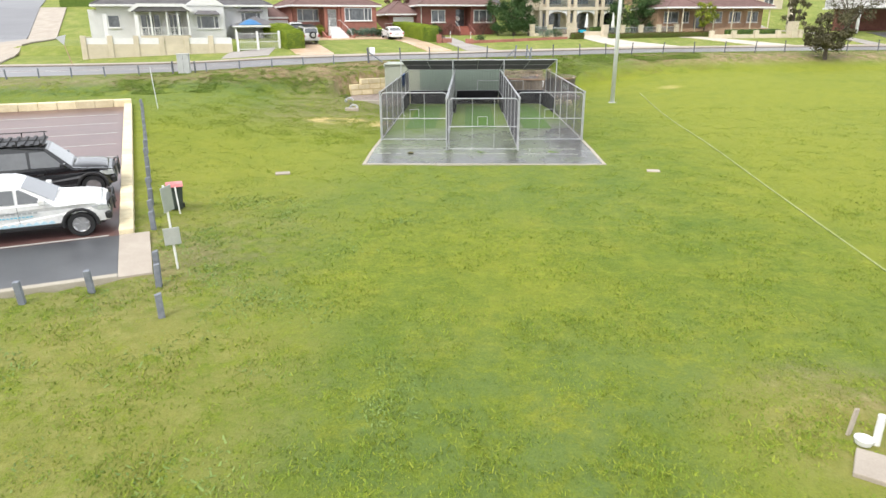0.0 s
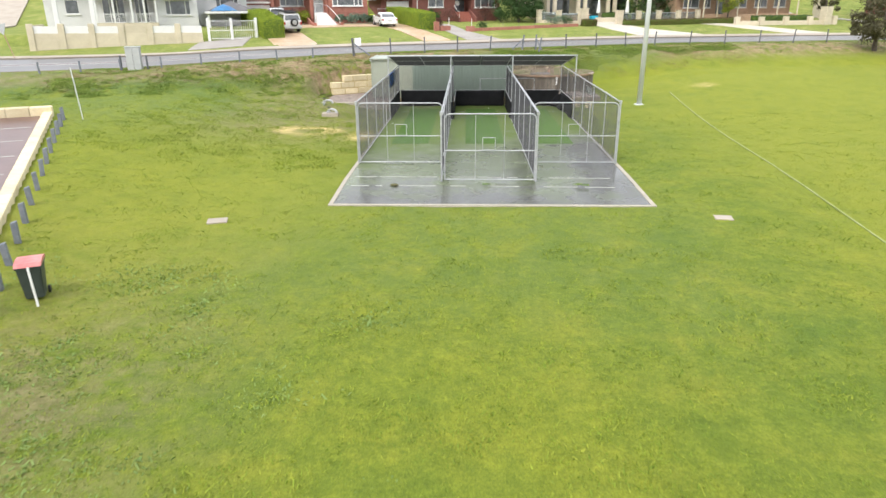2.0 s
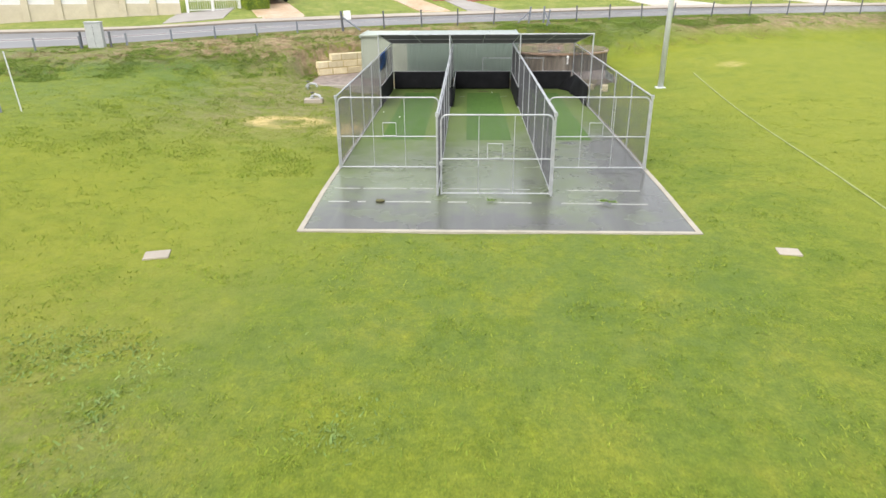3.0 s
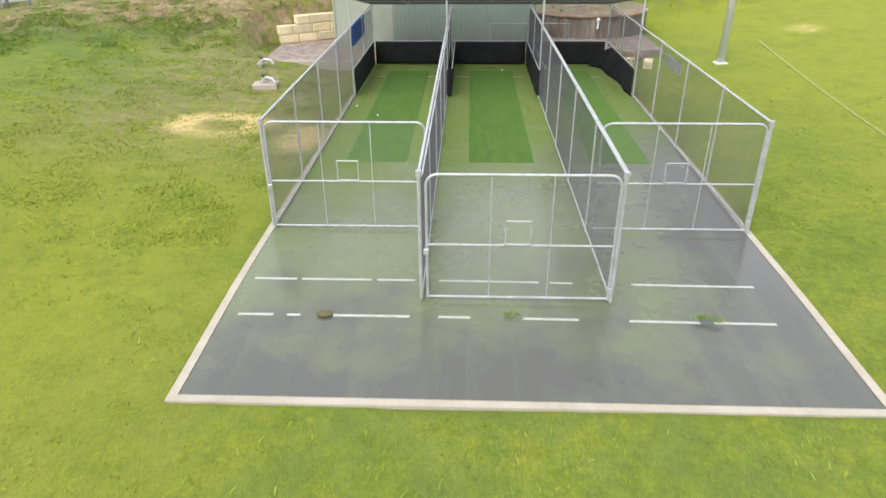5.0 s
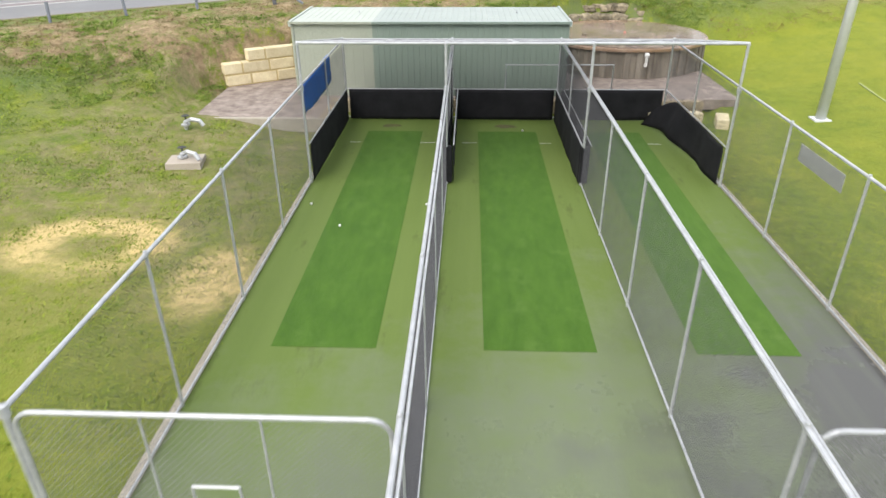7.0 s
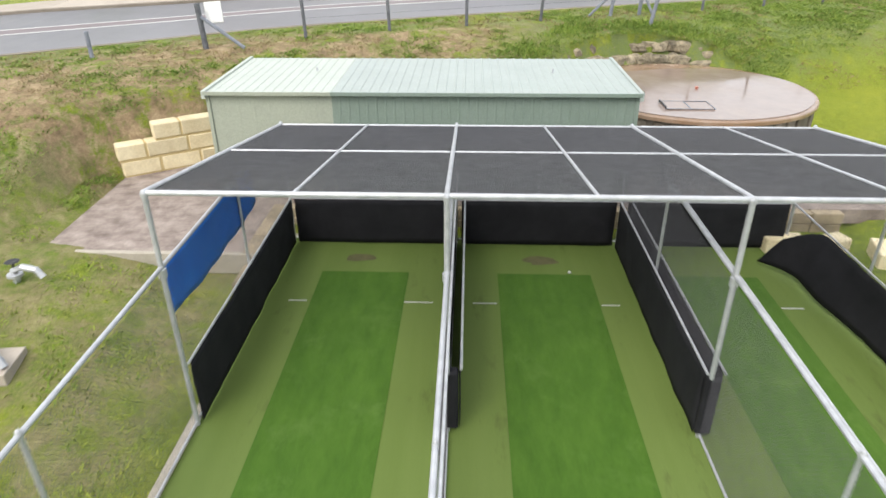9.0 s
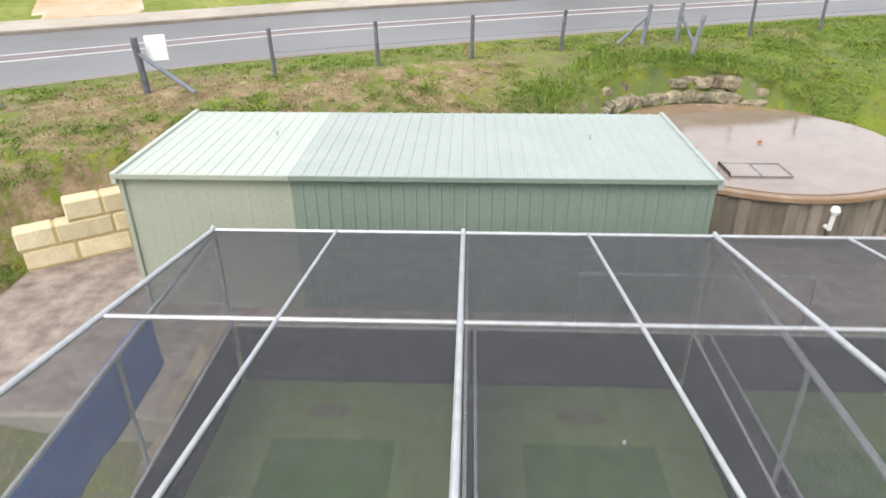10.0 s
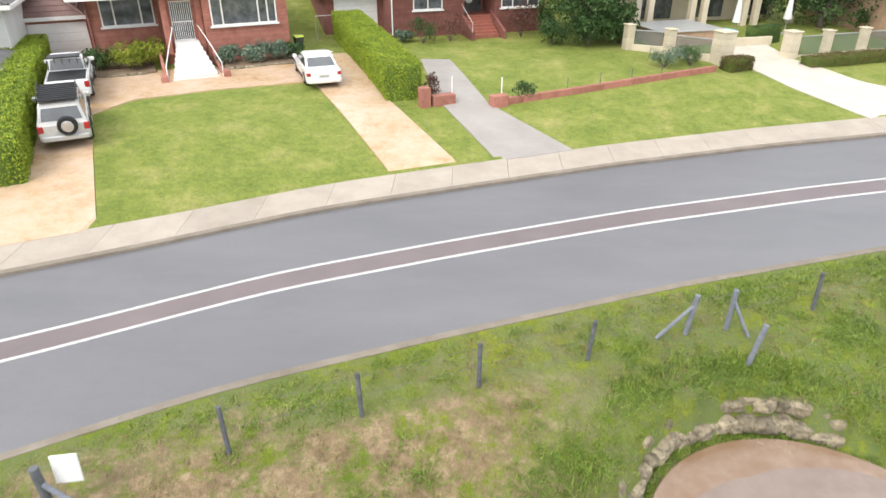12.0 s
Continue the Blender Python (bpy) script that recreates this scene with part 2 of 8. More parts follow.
def stained_drive(name):
    """Pale sealed concrete with orange runs of bore-water stain."""
    m, n, l, b = nodes_of(name)
    runs = noise_at(n, l, 0.55, 6, 0.7)
    spots = noise_at(n, l, 3.2, 5, 0.7)
    fine = noise_at(n, l, 40, 3, 0.6)
    col = ramp(n, l, runs, [(0.36, (0.58, 0.43, 0.32)), (0.52, (0.5, 0.35, 0.22)), (0.68, (0.4, 0.24, 0.11))])
    col = blend(n, l, ramp(n, l, spots, [(0.45, (0, 0, 0)), (0.75, (0.5, 0.5, 0.5))]), col, (0.62, 0.47, 0.35))
    col = blend(n, l, 0.4, col, ramp(n, l, fine, [(0.25, (0.8,) * 3), (0.75, (1.12,) * 3)]), "MULTIPLY")
    l.new(col, b.inputs["Base Color"])
    l.new(ramp(n, l, spots, [(0.3, (0.55,) * 3), (0.7, (0.25,) * 3)]), b.inputs["Roughness"])
    relief(n, l, b, fine, 0.12, 0.004)
    return m


DRIVE = stained_drive("orange_concrete")
DRIVE_GREY = surface("grey_drive", (0.29, 0.265, 0.245), (0.36, 0.335, 0.31), 0.6, 25, 0.75, bump=0.15, dist=0.004)
DRIVE_PALE = surface("cream_drive", (0.5, 0.45, 0.38), (0.6, 0.55, 0.47), 0.7, 25, 0.65, bump=0.15, dist=0.004)
HEDGE = leafy("hedge_leaves", (0.13, 0.2, 0.02), (0.25, 0.33, 0.03), (0.4, 0.44, 0.05))
# Darker than the hedge leaves, standing in for the shade between them.
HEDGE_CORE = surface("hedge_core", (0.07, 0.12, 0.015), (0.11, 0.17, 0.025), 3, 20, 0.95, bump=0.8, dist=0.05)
BROWN_HEDGE = leafy("brown_hedge_leaves", (0.07, 0.05, 0.02), (0.12, 0.09, 0.03), (0.16, 0.13, 0.05))
SHRUB = leafy("shrub_leaves", (0.025, 0.06, 0.018), (0.05, 0.1, 0.03), (0.1, 0.15, 0.06))
SHRUB_GREY = leafy("grey_shrub_leaves", (0.08, 0.12, 0.09), (0.14, 0.2, 0.15), (0.22, 0.28, 0.22))
SHRUB_RED = leafy("red_shrub_leaves", (0.07, 0.03, 0.03), (0.12, 0.05, 0.045), (0.17, 0.09, 0.07))
SHRUB_LIME = leafy("lime_shrub_leaves", (0.13, 0.17, 0.02), (0.22, 0.26, 0.03), (0.33, 0.34, 0.05))
TREE_LEAF = leafy("olive_tree_leaves", (0.06, 0.055, 0.03), (0.1, 0.09, 0.05), (0.15, 0.135, 0.085))
BARK = surface("bark", (0.07, 0.055, 0.045), (0.15, 0.12, 0.1), 4, 30, 0.95, bump=0.8, dist=0.02)
SCUFF = surface("scuffed_earth", (0.07, 0.075, 0.028), (0.13, 0.115, 0.05), 5, 40, 0.9, bump=0.4, dist=0.01)
PALE_AQUA = surface("pale_aqua_film", (0.38, 0.56, 0.66), (0.46, 0.64, 0.73), 2, 30, 0.4, bump=0)
# Darker, browner limestone for the blocks along the pad's edge.
DARK_BLOCK = surface("dark_limestone", (0.22, 0.175, 0.115), (0.44, 0.36, 0.24), 1.6, 20, 0.95, bump=0.6, dist=0.02, vary=0.16)
SOIL = surface("garden_soil", (0.13, 0.09, 0.06), (0.22, 0.16, 0.1), 2, 25, 0.95, bump=0.5, dist=0.03)
RUBBER = surface("tyre_rubber", (0.012, 0.012, 0.013), (0.025, 0.025, 0.026), 5, 60, 0.85, bump=0.2, dist=0.003)
BLACK_TRIM = surface("black_plastic", (0.012, 0.012, 0.013), (0.022, 0.022, 0.024), 5, 60, 0.5, bump=0)
ALLOY = surface("alloy_wheel", (0.5, 0.5, 0.51), (0.62, 0.62, 0.63), 5, 60, 0.3, 0.8, bump=0)
CAR_WHITE = surface("white_car_paint", (0.74, 0.74, 0.74), (0.78, 0.78, 0.78), 0.8, 10, 0.25, bump=0, coat=0.6)
CAR_BLACK = surface("black_car_paint", (0.012, 0.013, 0.015), (0.018, 0.019, 0.022), 0.8, 10, 0.22, bump=0, coat=0.7)
CAR_SILVER = surface("silver_car_paint", (0.56, 0.55, 0.53), (0.63, 0.62, 0.6), 0.8, 10, 0.3, 0.35, bump=0, coat=0.6)
CAR_GLASS = surface("car_glass", (0.05, 0.055, 0.06), (0.09, 0.095, 0.1), 1, 5, 0.04, bump=0, spec=1.0, coat=1.0)
LAMP_CLEAR = surface("headlight_lens", (0.5, 0.52, 0.54), (0.65, 0.67, 0.7), 5, 20, 0.1, 0.3, bump=0)
LAMP_RED = surface("tail_light_lens", (0.35, 0.02, 0.02), (0.45, 0.03, 0.03), 5, 20, 0.15, bump=0)
BIN_GREEN = surface("dark_green_plastic", (0.03, 0.042, 0.038), (0.045, 0.058, 0.052), 3, 40, 0.55, bump=0.1)
BIN_RED = surface("faded_red_plastic", (0.5, 0.12, 0.12), (0.62, 0.26, 0.25), 3, 40, 0.5, bump=0.1)
BIN_YELLOW = surface("lime_plastic", (0.4, 0.5, 0.03), (0.5, 0.6, 0.06), 3, 40, 0.5, bump=0.1)
RED_STEP = surface("red_painted_step", (0.26, 0.085, 0.06), (0.34, 0.12, 0.085), 3, 30, 0.7, bump=0.1)
STEEL_POLE = surface("lamp_pole_steel", (0.6, 0.62, 0.64), (0.68, 0.7, 0.72), 2, 40, 0.5, 0.1, bump=0.05)
BLUE_PAINT = surface("blue_paint", (0.02, 0.12, 0.3), (0.04, 0.2, 0.42), 2, 30, 0.5, bump=0)
AQUA = surface("aqua_plastic", (0.02, 0.4, 0.6), (0.04, 0.5, 0.7), 2, 30, 0.4, bump=0)


# ---- mesh helpers
def empty(name, m=None):
    ob = new(name)
    ob.empty_display_size = 0.2
    if m is not None:
        ob.matrix_world = m
    return ob


def part(name, bm, material, parent=None, label="", m=None, smooth=False):
    """Link a bmesh as one mesh object, under a thing or a part."""
    data = bpy.data.meshes.new(name)
    bmesh.ops.recalc_face_normals(bm, faces=bm.faces)
    if smooth:
        for f in bm.faces:
            f.smooth = True
    bm.to_mesh(data)
    bm.free()
    data.materials.append(material)
    ob = new(name, data)
    if parent is not None:
        ob.parent = parent
    if m is not None:
        ob.matrix_basis = m
    if label:
        ob["label"] = label
    return ob


def shared(name, data, parent=None, m=None):
    ob = new(name, data)
    if parent is not None:
        ob.parent = parent
    if m is not None:
        ob.matrix_basis = m
    return ob


def box(x0, x1, y0, y1, z0, z1, bevel=0.0, bm=None):
    own = bm is None
    b = bmesh.new() if own else bm
    vs = [b.verts.new((x, y, z)) for z in (z0, z1) for x, y in ((x0, y0), (x1, y0), (x1, y1), (x0, y1))]
    fs = [b.faces.new([vs[i] for i in q]) for q in ((3, 2, 1, 0), (4, 5, 6, 7), (0, 1, 5, 4), (1, 2, 6, 5), (2, 3, 7, 6), (3, 0, 4, 7))]
    if bevel:
        bmesh.ops.bevel(b, geom=list({e for f in fs for e in f.edges}), offset=bevel, segments=1, affect="EDGES")
    return b


def tube(pts, r, n=8, bm=None, closed=False, cap=True, r_end=None):
    """A tube along points; r_end tapers it."""
    b = bmesh.new() if bm is None else bm
    pts = [Vector(p) for p in pts]
    rings = []
    count = len(pts)
    up = None
    for i, p in enumerate(pts):
        if closed:
            d = pts[(i + 1) % count] - pts[i - 1]
        else:
            d = pts[min(i + 1, count - 1)] - pts[max(i - 1, 0)]
        d.normalize()
        if up is None:
            up = d.orthogonal().normalized()
        s = d.cross(up)
        s.normalize()
        up = s.cross(d).normalized()
        rr = r if r_end is None else r + (r_end - r) * i / (count - 1)
        rings.append([b.verts.new(p + (up * math.cos(2 * math.pi * k / n) + s * math.sin(2 * math.pi * k / n)) * rr) for k in range(n)])
    for i in range(count if closed else count - 1):
        a, c = rings[i], rings[(i + 1) % count]
        for k in range(n):
            b.faces.new((a[k], a[(k + 1) % n], c[(k + 1) % n], c[k]))
    if cap and not closed:
        b.faces.new(rings[0][::-1])
        b.faces.new(rings[-1])
    return b


def prism(profile, y0, y1, bm=None, axis="y"):
    """Extrude an (x, z) outline from y0 to y1."""
    b = bmesh.new() if bm is None else bm
    put = (lambda p, t: (p[0], t, p[1])) if axis == "y" else (lambda p, t: (t, p[0], p[1])) if axis == "x" else (lambda p, t: (p[0], p[1], t))
    lo, hi = [b.verts.new(put(p, y0)) for p in profile], [b.verts.new(put(p, y1)) for p in profile]
    k = len(profile)
    for i in range(k):
        b.faces.new((lo[i], lo[(i + 1) % k], hi[(i + 1) % k], hi[i]))
    b.faces.new(lo[::-1])
    b.faces.new(hi)
    return b


def lathe(profile, n=24, bm=None, centre=(0, 0)):
    """Turn an (r, z) outline round the z axis."""
    b = bmesh.new() if bm is None else bm
    rings = []
    for r, z in profile:
        if r < 1e-6:
            rings.append([b.verts.new((centre[0], centre[1], z))])
        else:
            rings.append([b.verts.new((centre[0] + r * math.cos(2 * math.pi * k / n), centre[1] + r * math.sin(2 * math.pi * k / n), z)) for k in range(n)])
    for a, c in zip(rings, rings[1:]):
        for k in range(n):
            j = (k + 1) % n
            if len(a) == 1 and len(c) == 1:
                continue
            if len(a) == 1:
                b.faces.new((a[0], c[j], c[k]))
            elif len(c) == 1:
                b.faces.new((a[k], a[j], c[0]))
            else:
                b.faces.new((a[k], a[j], c[j], c[k]))
    return b


def raw(name, verts, faces, material, parent=None, label=""):
    data = bpy.data.meshes.new(name)
    data.from_pydata(verts, [], faces)
    data.materials.append(material)
    ob = new(name, data)
    if parent is not None:
        ob.parent = parent
    if label:
        ob["label"] = label
    return ob


def foliage(name, place, count, size, material, parent, seed, label="", flat=0.5):
    """Many small leaf quads; place(rng) gives a point and an outward direction."""
    rng = random.Random(seed)
    vs, fs = [], []
    for _ in range(count):
        p, o = place(rng)
        d = Vector((rng.gauss(0, 1), rng.gauss(0, 1), rng.gauss(0, 1))) * flat + Vector(o)
        d.normalize()
        a = d.orthogonal().normalized()
        a.rotate(Matrix.Rotation(rng.uniform(0, 6.28), 3, d))
        c = d.cross(a)
        s = size * rng.uniform(0.6, 1.4)
        k = len(vs)
        p = Vector(p)
        vs += [p - a * s, p - c * s * 0.45, p + a * s + d * s * 0.3, p + c * s * 0.45]
        fs.append((k, k + 1, k + 2, k + 3))
    return raw(name, vs, fs, material, parent, label)


# ---- the lie of the land
XS = np.linspace(-400, 400, 3201)
PX = [-400, -80, -60, -36, -29, -22.7, -17, -12, -6.83, -1.59, 5, 12.2, 20, 34, 50, 80, 400]
PY = [48, 50.5, 51, 52, 53, 55, 57.6, 60.3, 63.4, 65.7, 68.4, 70.9, 73.1, 76, 77.3, 78, 80]
_k = np.hanning(21)
_k /= _k.sum()
NEAR = np.interp(XS, PX, PY)
NEAR[20:-20] = np.convolve(NEAR, _k, "same")[20:-20]
RZ = np.interp(XS, [-400, -60, -36, -22.7, -17, -9, 8, 20, 400], [2.0, 2.1, 2.25, 2.45, 2.7, 2.9, 2.95, 3.05, 3.05])
RZ[20:-20] = np.convolve(RZ, _k, "same")[20:-20]


def near_edge(x):
    """The road's near edge, y for an x."""
    return float(np.interp(x, XS, NEAR))


def road_near_z(x):
    return float(np.interp(x, XS, RZ))


def road_far_z(x):
    return float(np.interp(x, [-400, -60, -36, -26, -18, 0, 20, 400], [2.35, 2.4, 2.55, 2.65, 2.9, 2.95, 3.1, 3.1]))


def step(a, b, t):
    k = min(1.0, max(0.0, (t - a) / (b - a)))
    return k * k * (3 - 2 * k)


U_KERB, U_PATH = 9.8, 11.85
PAD_Z = 0.45


def field_z(x, y):
    z = float(np.interp(y, [-60, 8, 20, 26, 28.8, 32, 35, 60], [-1.0, -0.68, -0.4, -0.26, -0.17, -0.07, -0.02, 0.0]))
    z += 1.35 * step(-8, -19, x) * step(16, 38, y)
    z += 1.25 * step(8, 20, x) * step(40, 66, y)
    z += 0.45 * step(-6.0, -8.5, x) * step(45, 51, y) * step(-16, -11, x)
    return z


def land_z(x, y):
    """Height of the natural ground, with no hollow for the paved parts."""
    u = y - near_edge(x)
    if u <= 0:
        crest = road_near_z(x)
        foot = field_z(x, y)
        if -8.6 < x < 9.6 and y > 52.9:
            foot = 0.2
        if u > -2.4:
            return crest - 0.06 * step(0, -2.4, u)
        bank = float(np.interp(u, [-10.5, -8.4, -5.6, -4.0, -2.4], [0.0, 0.12, 0.74, 0.9, 0.98]))
        return foot + (max(crest, foot) - foot) * bank
    far = road_far_z(x)
    if u < U_KERB:
        return road_near_z(x) + (far - road_near_z(x)) * u / U_KERB
    h = float(np.interp(u, [U_KERB, U_PATH, 19, 24, 29, 38, 60, 120, 400], [0.0, 0.2, 1.05, 1.4, 1.6, 1.9, 7.0, 15.0, 22.0]))
    flat = float(np.interp(u, [U_KERB, U_PATH, 15.0, 18.4, 20.0, 24, 29, 41, 62, 120, 400], [0.0, 0.12, 0.45, 0.7, 1.65, 1.85, 1.95, 2.1, 6.9, 15.4, 22.4]))
    k = step(-18.5, -24, x)
    return far + h * (1 - k) + flat * k


CAGE_X = (-4.62, -1.02, 2.5, 6.1)
TANK_C, TANK_R = (6.0, 60.0), 3.55


def hollow(x, y):
    u = y - near_edge(x)
    if -0.05 < u < U_PATH - 0.15:
        return 0.03 if u < 0.5 else 0.22
    if -4.6 < x < 6.15 and 29.2 < y < 52.9:
        return 0.15
    if (x - TANK_C[0]) ** 2 + (y - TANK_C[1]) ** 2 < (TANK_R - 0.3) ** 2:
        return 2.0
    return 0.0


def wall_gap(x, y):
    """How far a place lies behind the face of the stepped limestone wall."""
    return -0.5592 * (x + 9.75) + 0.829 * (y - 55.13) + 0.25


def ground_z(x, y):
    z = land_z(x, y)
    cu, cv = 0.8988 * (x + 10.7) + 0.4384 * (y - 18.8), -0.4384 * (x + 10.7) + 0.8988 * (y - 18.8)
    if -20.2 < cu < 0.3 and -3.4 < cv < 23.7:
        z = -0.25 + 0.066 * cv - 0.18
    elif -21 < cu < 3.0 and -6 < cv < 26:
        k = min(step(-21, -20.2, cu), step(3.0, 0.3, cu), step(-6, -3.4, cv), step(26, 23.7, cv))
        z = z * (1 - k) + (-0.25 + 0.066 * cv) * k
    if -5.2 < x < 8.2 and 52.4 < y < 53.7:
        z = 0.0
    elif -9.75 < x < 9.0 and 51.2 < y < 57.9 and wall_gap(x, y) < 0.5:
        z = min(z, PAD_Z - 0.12)
    elif -10.8 < x <= -9.75 and 51.0 < y < 56.6:
        z = min(z, PAD_Z + 0.04) if wall_gap(x, y) < 0.5 else z
    if (x - TANK_C[0]) ** 2 + (y - TANK_C[1]) ** 2 < (TANK_R + 0.55) ** 2:
        z = min(z, 1.42)
    return z - hollow(x, y)


def build_ground():
    def axis(lo, hi, fine, far):
        inner = list(np.arange(lo, hi + 1e-6, fine))
        out, d = [], fine
        a = hi
        while a < far:
            d *= 1.35
            a += d
            out.append(a)
        out2, d = [], fine
        a = lo
        while a > -far:
            d *= 1.35
            a -= d
            out2.append(a)
        return out2[::-1] + inner + out
    xs, ys = axis(-46, 56, 0.4, 2600), axis(-4, 108, 0.4, 2600)
    vs = []
    att = {k: [] for k in ("weedy_dark", "dry", "sand", "yellow")}
    for y in ys:
        for x in xs:
            u = y - near_edge(x)
            rough = 1.0 if u < -1.0 else 0.0
            bump = noise.noise((x * 0.5, y * 0.5, 0)) * 0.035 + noise.noise((x * 1.7, y * 1.7, 3)) * 0.015
            if -9 < u < -2.6:
                bump *= 3.0
            vs.append((x, y, ground_z(x, y) + bump * rough))
            left = step(-3.0, -9.0, x) * step(9.0, 16.0, y + 0.25 * (x + 8)) * step(34, 24, y) * rough
            dry = 0.55 * left * step(24, 15, y) * step(-14.5, -9, x) + 0.2 * left + 0.6 * step(-2.0, -5.5, x) * step(15, 11, y)
            dry += (1.3 * step(-7.6, -5.6, u) * step(-1.9, -3.0, u) * (0.35 + 0.65 * step(-24, -12, x)) + 0.25 * step(-7, -5, u) * step(-1.5, -3, u)) * (0.12 + 0.88 * step(3.5, -3, x) + 0.7 * step(13, 20, x)) * rough
            dry += 0.35 * step(-2.6, -1.6, u) * step(0.2, -0.6, u)
            
            dry += 0.95 * step(2.4, 0.5, math.hypot((x - 6.6) * 0.8, (y - 9.7) * 0.9))
            dry += 0.6 * step(-4.9, -5.6, x) * step(36, 42, y) * rough * step(-16, -11, x)
            # Weeds at left and on the bank; other strips only darken the green.
            weedy_dark = 0.9 * step(-2.0, -7.0, x) * step(24, 12, y) + 0.7 * step(17, 9, y) * step(-7, -2, x) + 1.0 * step(-9, -6, u) * step(0.3, -0.4, u)
            weedy_dark += 0.6 * step(-4.5, -6, x) * step(33, 44, y) * rough + 0.45 * step(-9, -5, x) * step(9, 5, x) * step(17, 25, y) * step(36, 31, y)
            ring = abs(math.hypot((x + 8.6) / 1.55, (y - 42.9) / 1.15) - 0.85)
            sand = 1.6 * step(0.5, 0.1, ring) * (0.9 if y > 42.4 or x < -9.3 else 0.45)
            sand += 0.9 * step(1.1, 0.5, math.hypot((x + 5.5), (y - 41.6) * 0.6)) * 1.3
            sand += 0.95 * step(1.15, 0.6, math.hypot(x - 17.2, (y - 57.6) * 0.9))
            yellow = 0.6 * step(2.8, 1.2, math.hypot(x - 5.8, y - 9.0)) + 0.6 * step(-1.5, -5.0, x) * step(18, 12, y) + 0.7 * step(8.5, 2.0, math.hypot((x + 9.5) * 0.9, (y - 32) * 0.6)) + 0.85 * step(7, 16, x) * step(6, 18, y) * step(-5, -8, u)
            for k, v in zip(att, (weedy_dark, dry, sand, yellow)):
                att[k].append(min(1.4, v))
    w = len(xs)
    mids = [(a, b) for a in range(len(ys) - 1) for b in range(w - 1)]
    fs = [(a * w + b, a * w + b + 1, (a + 1) * w + b + 1, (a + 1) * w + b) for a, b in mids]
    data = bpy.data.meshes.new("ground")
    data.from_pydata(vs, [], fs)
    for k, v in att.items():
        data.attributes.new(k, "FLOAT", "POINT").data.foreach_set("value", v)
    data.materials.append(GRASS)
    data.materials.append(LAWN)
    data.polygons.foreach_set("material_index", [1 if ys[a] - near_edge(xs[b]) > 5 else 0 for a, b in mids])
    data.polygons.foreach_set("use_smooth", [True] * len(fs))
    ob = new("ground", data)
    tagged(ob, "green sports field grass rising to a dry roadside bank", "ground", kind="structure")


build_ground()


def strip(name, u0, u1, material, lift, label, category, x0=-90, x1=110, thick=0.2, dx=1.0, drift=0.0):
    """A band that follows the road, between two distances from its near edge."""
    b = bmesh.new()
    rows = []
    for x in np.arange(x0, x1 + 1e-6, dx):
        off = drift * step(-2, 16, x)
        ya, yb = near_edge(x) + u0 + off, near_edge(x) + u1 + off
        ra, rb = land_z(x, ya) + lift, land_z(x, yb) + lift
        rows.append([b.verts.new(p) for p in ((x, ya, ra), (x, yb, rb), (x, yb, rb - thick), (x, ya, ra - thick))])
    for p, q in zip(rows, rows[1:]):
        for i in range(4):
            b.faces.new((p[i], q[i], q[(i + 1) % 4], p[(i + 1) % 4]))
    for q in (rows[0], rows[-1]):
        b.faces.new(q)
    ob = part(name, b, material)
    return tagged(ob, label, category, kind="structure") if category else ob


road = strip("road", 0.14, U_KERB - 0.15, ASPHALT, 0.0, "grey asphalt road curving round the field", "road")
for nm, a, c, mt, lf, lb in (("median", 4.34, 5.33, RED_ASPHALT, 0.006, "red asphalt median strip"),
                             ("road_line", 4.2, 4.34, ROAD_PAINT, 0.01, ""), ("road_line", 5.33, 5.47, ROAD_PAINT, 0.01, "")):
    o = strip(nm, a, c, mt, lf, lb, "", thick=0.012, drift=-0.3)
    o.parent = road
kerb_near = strip("kerb", -0.13, 0.14, KERB, 0.012, "flush sandy concrete kerb beside the verge", "kerb")
kerb_far = strip("kerb", U_KERB - 0.15, U_KERB + 0.12, KERB, 0.1, "raised concrete kerb beside the footpath", "kerb")

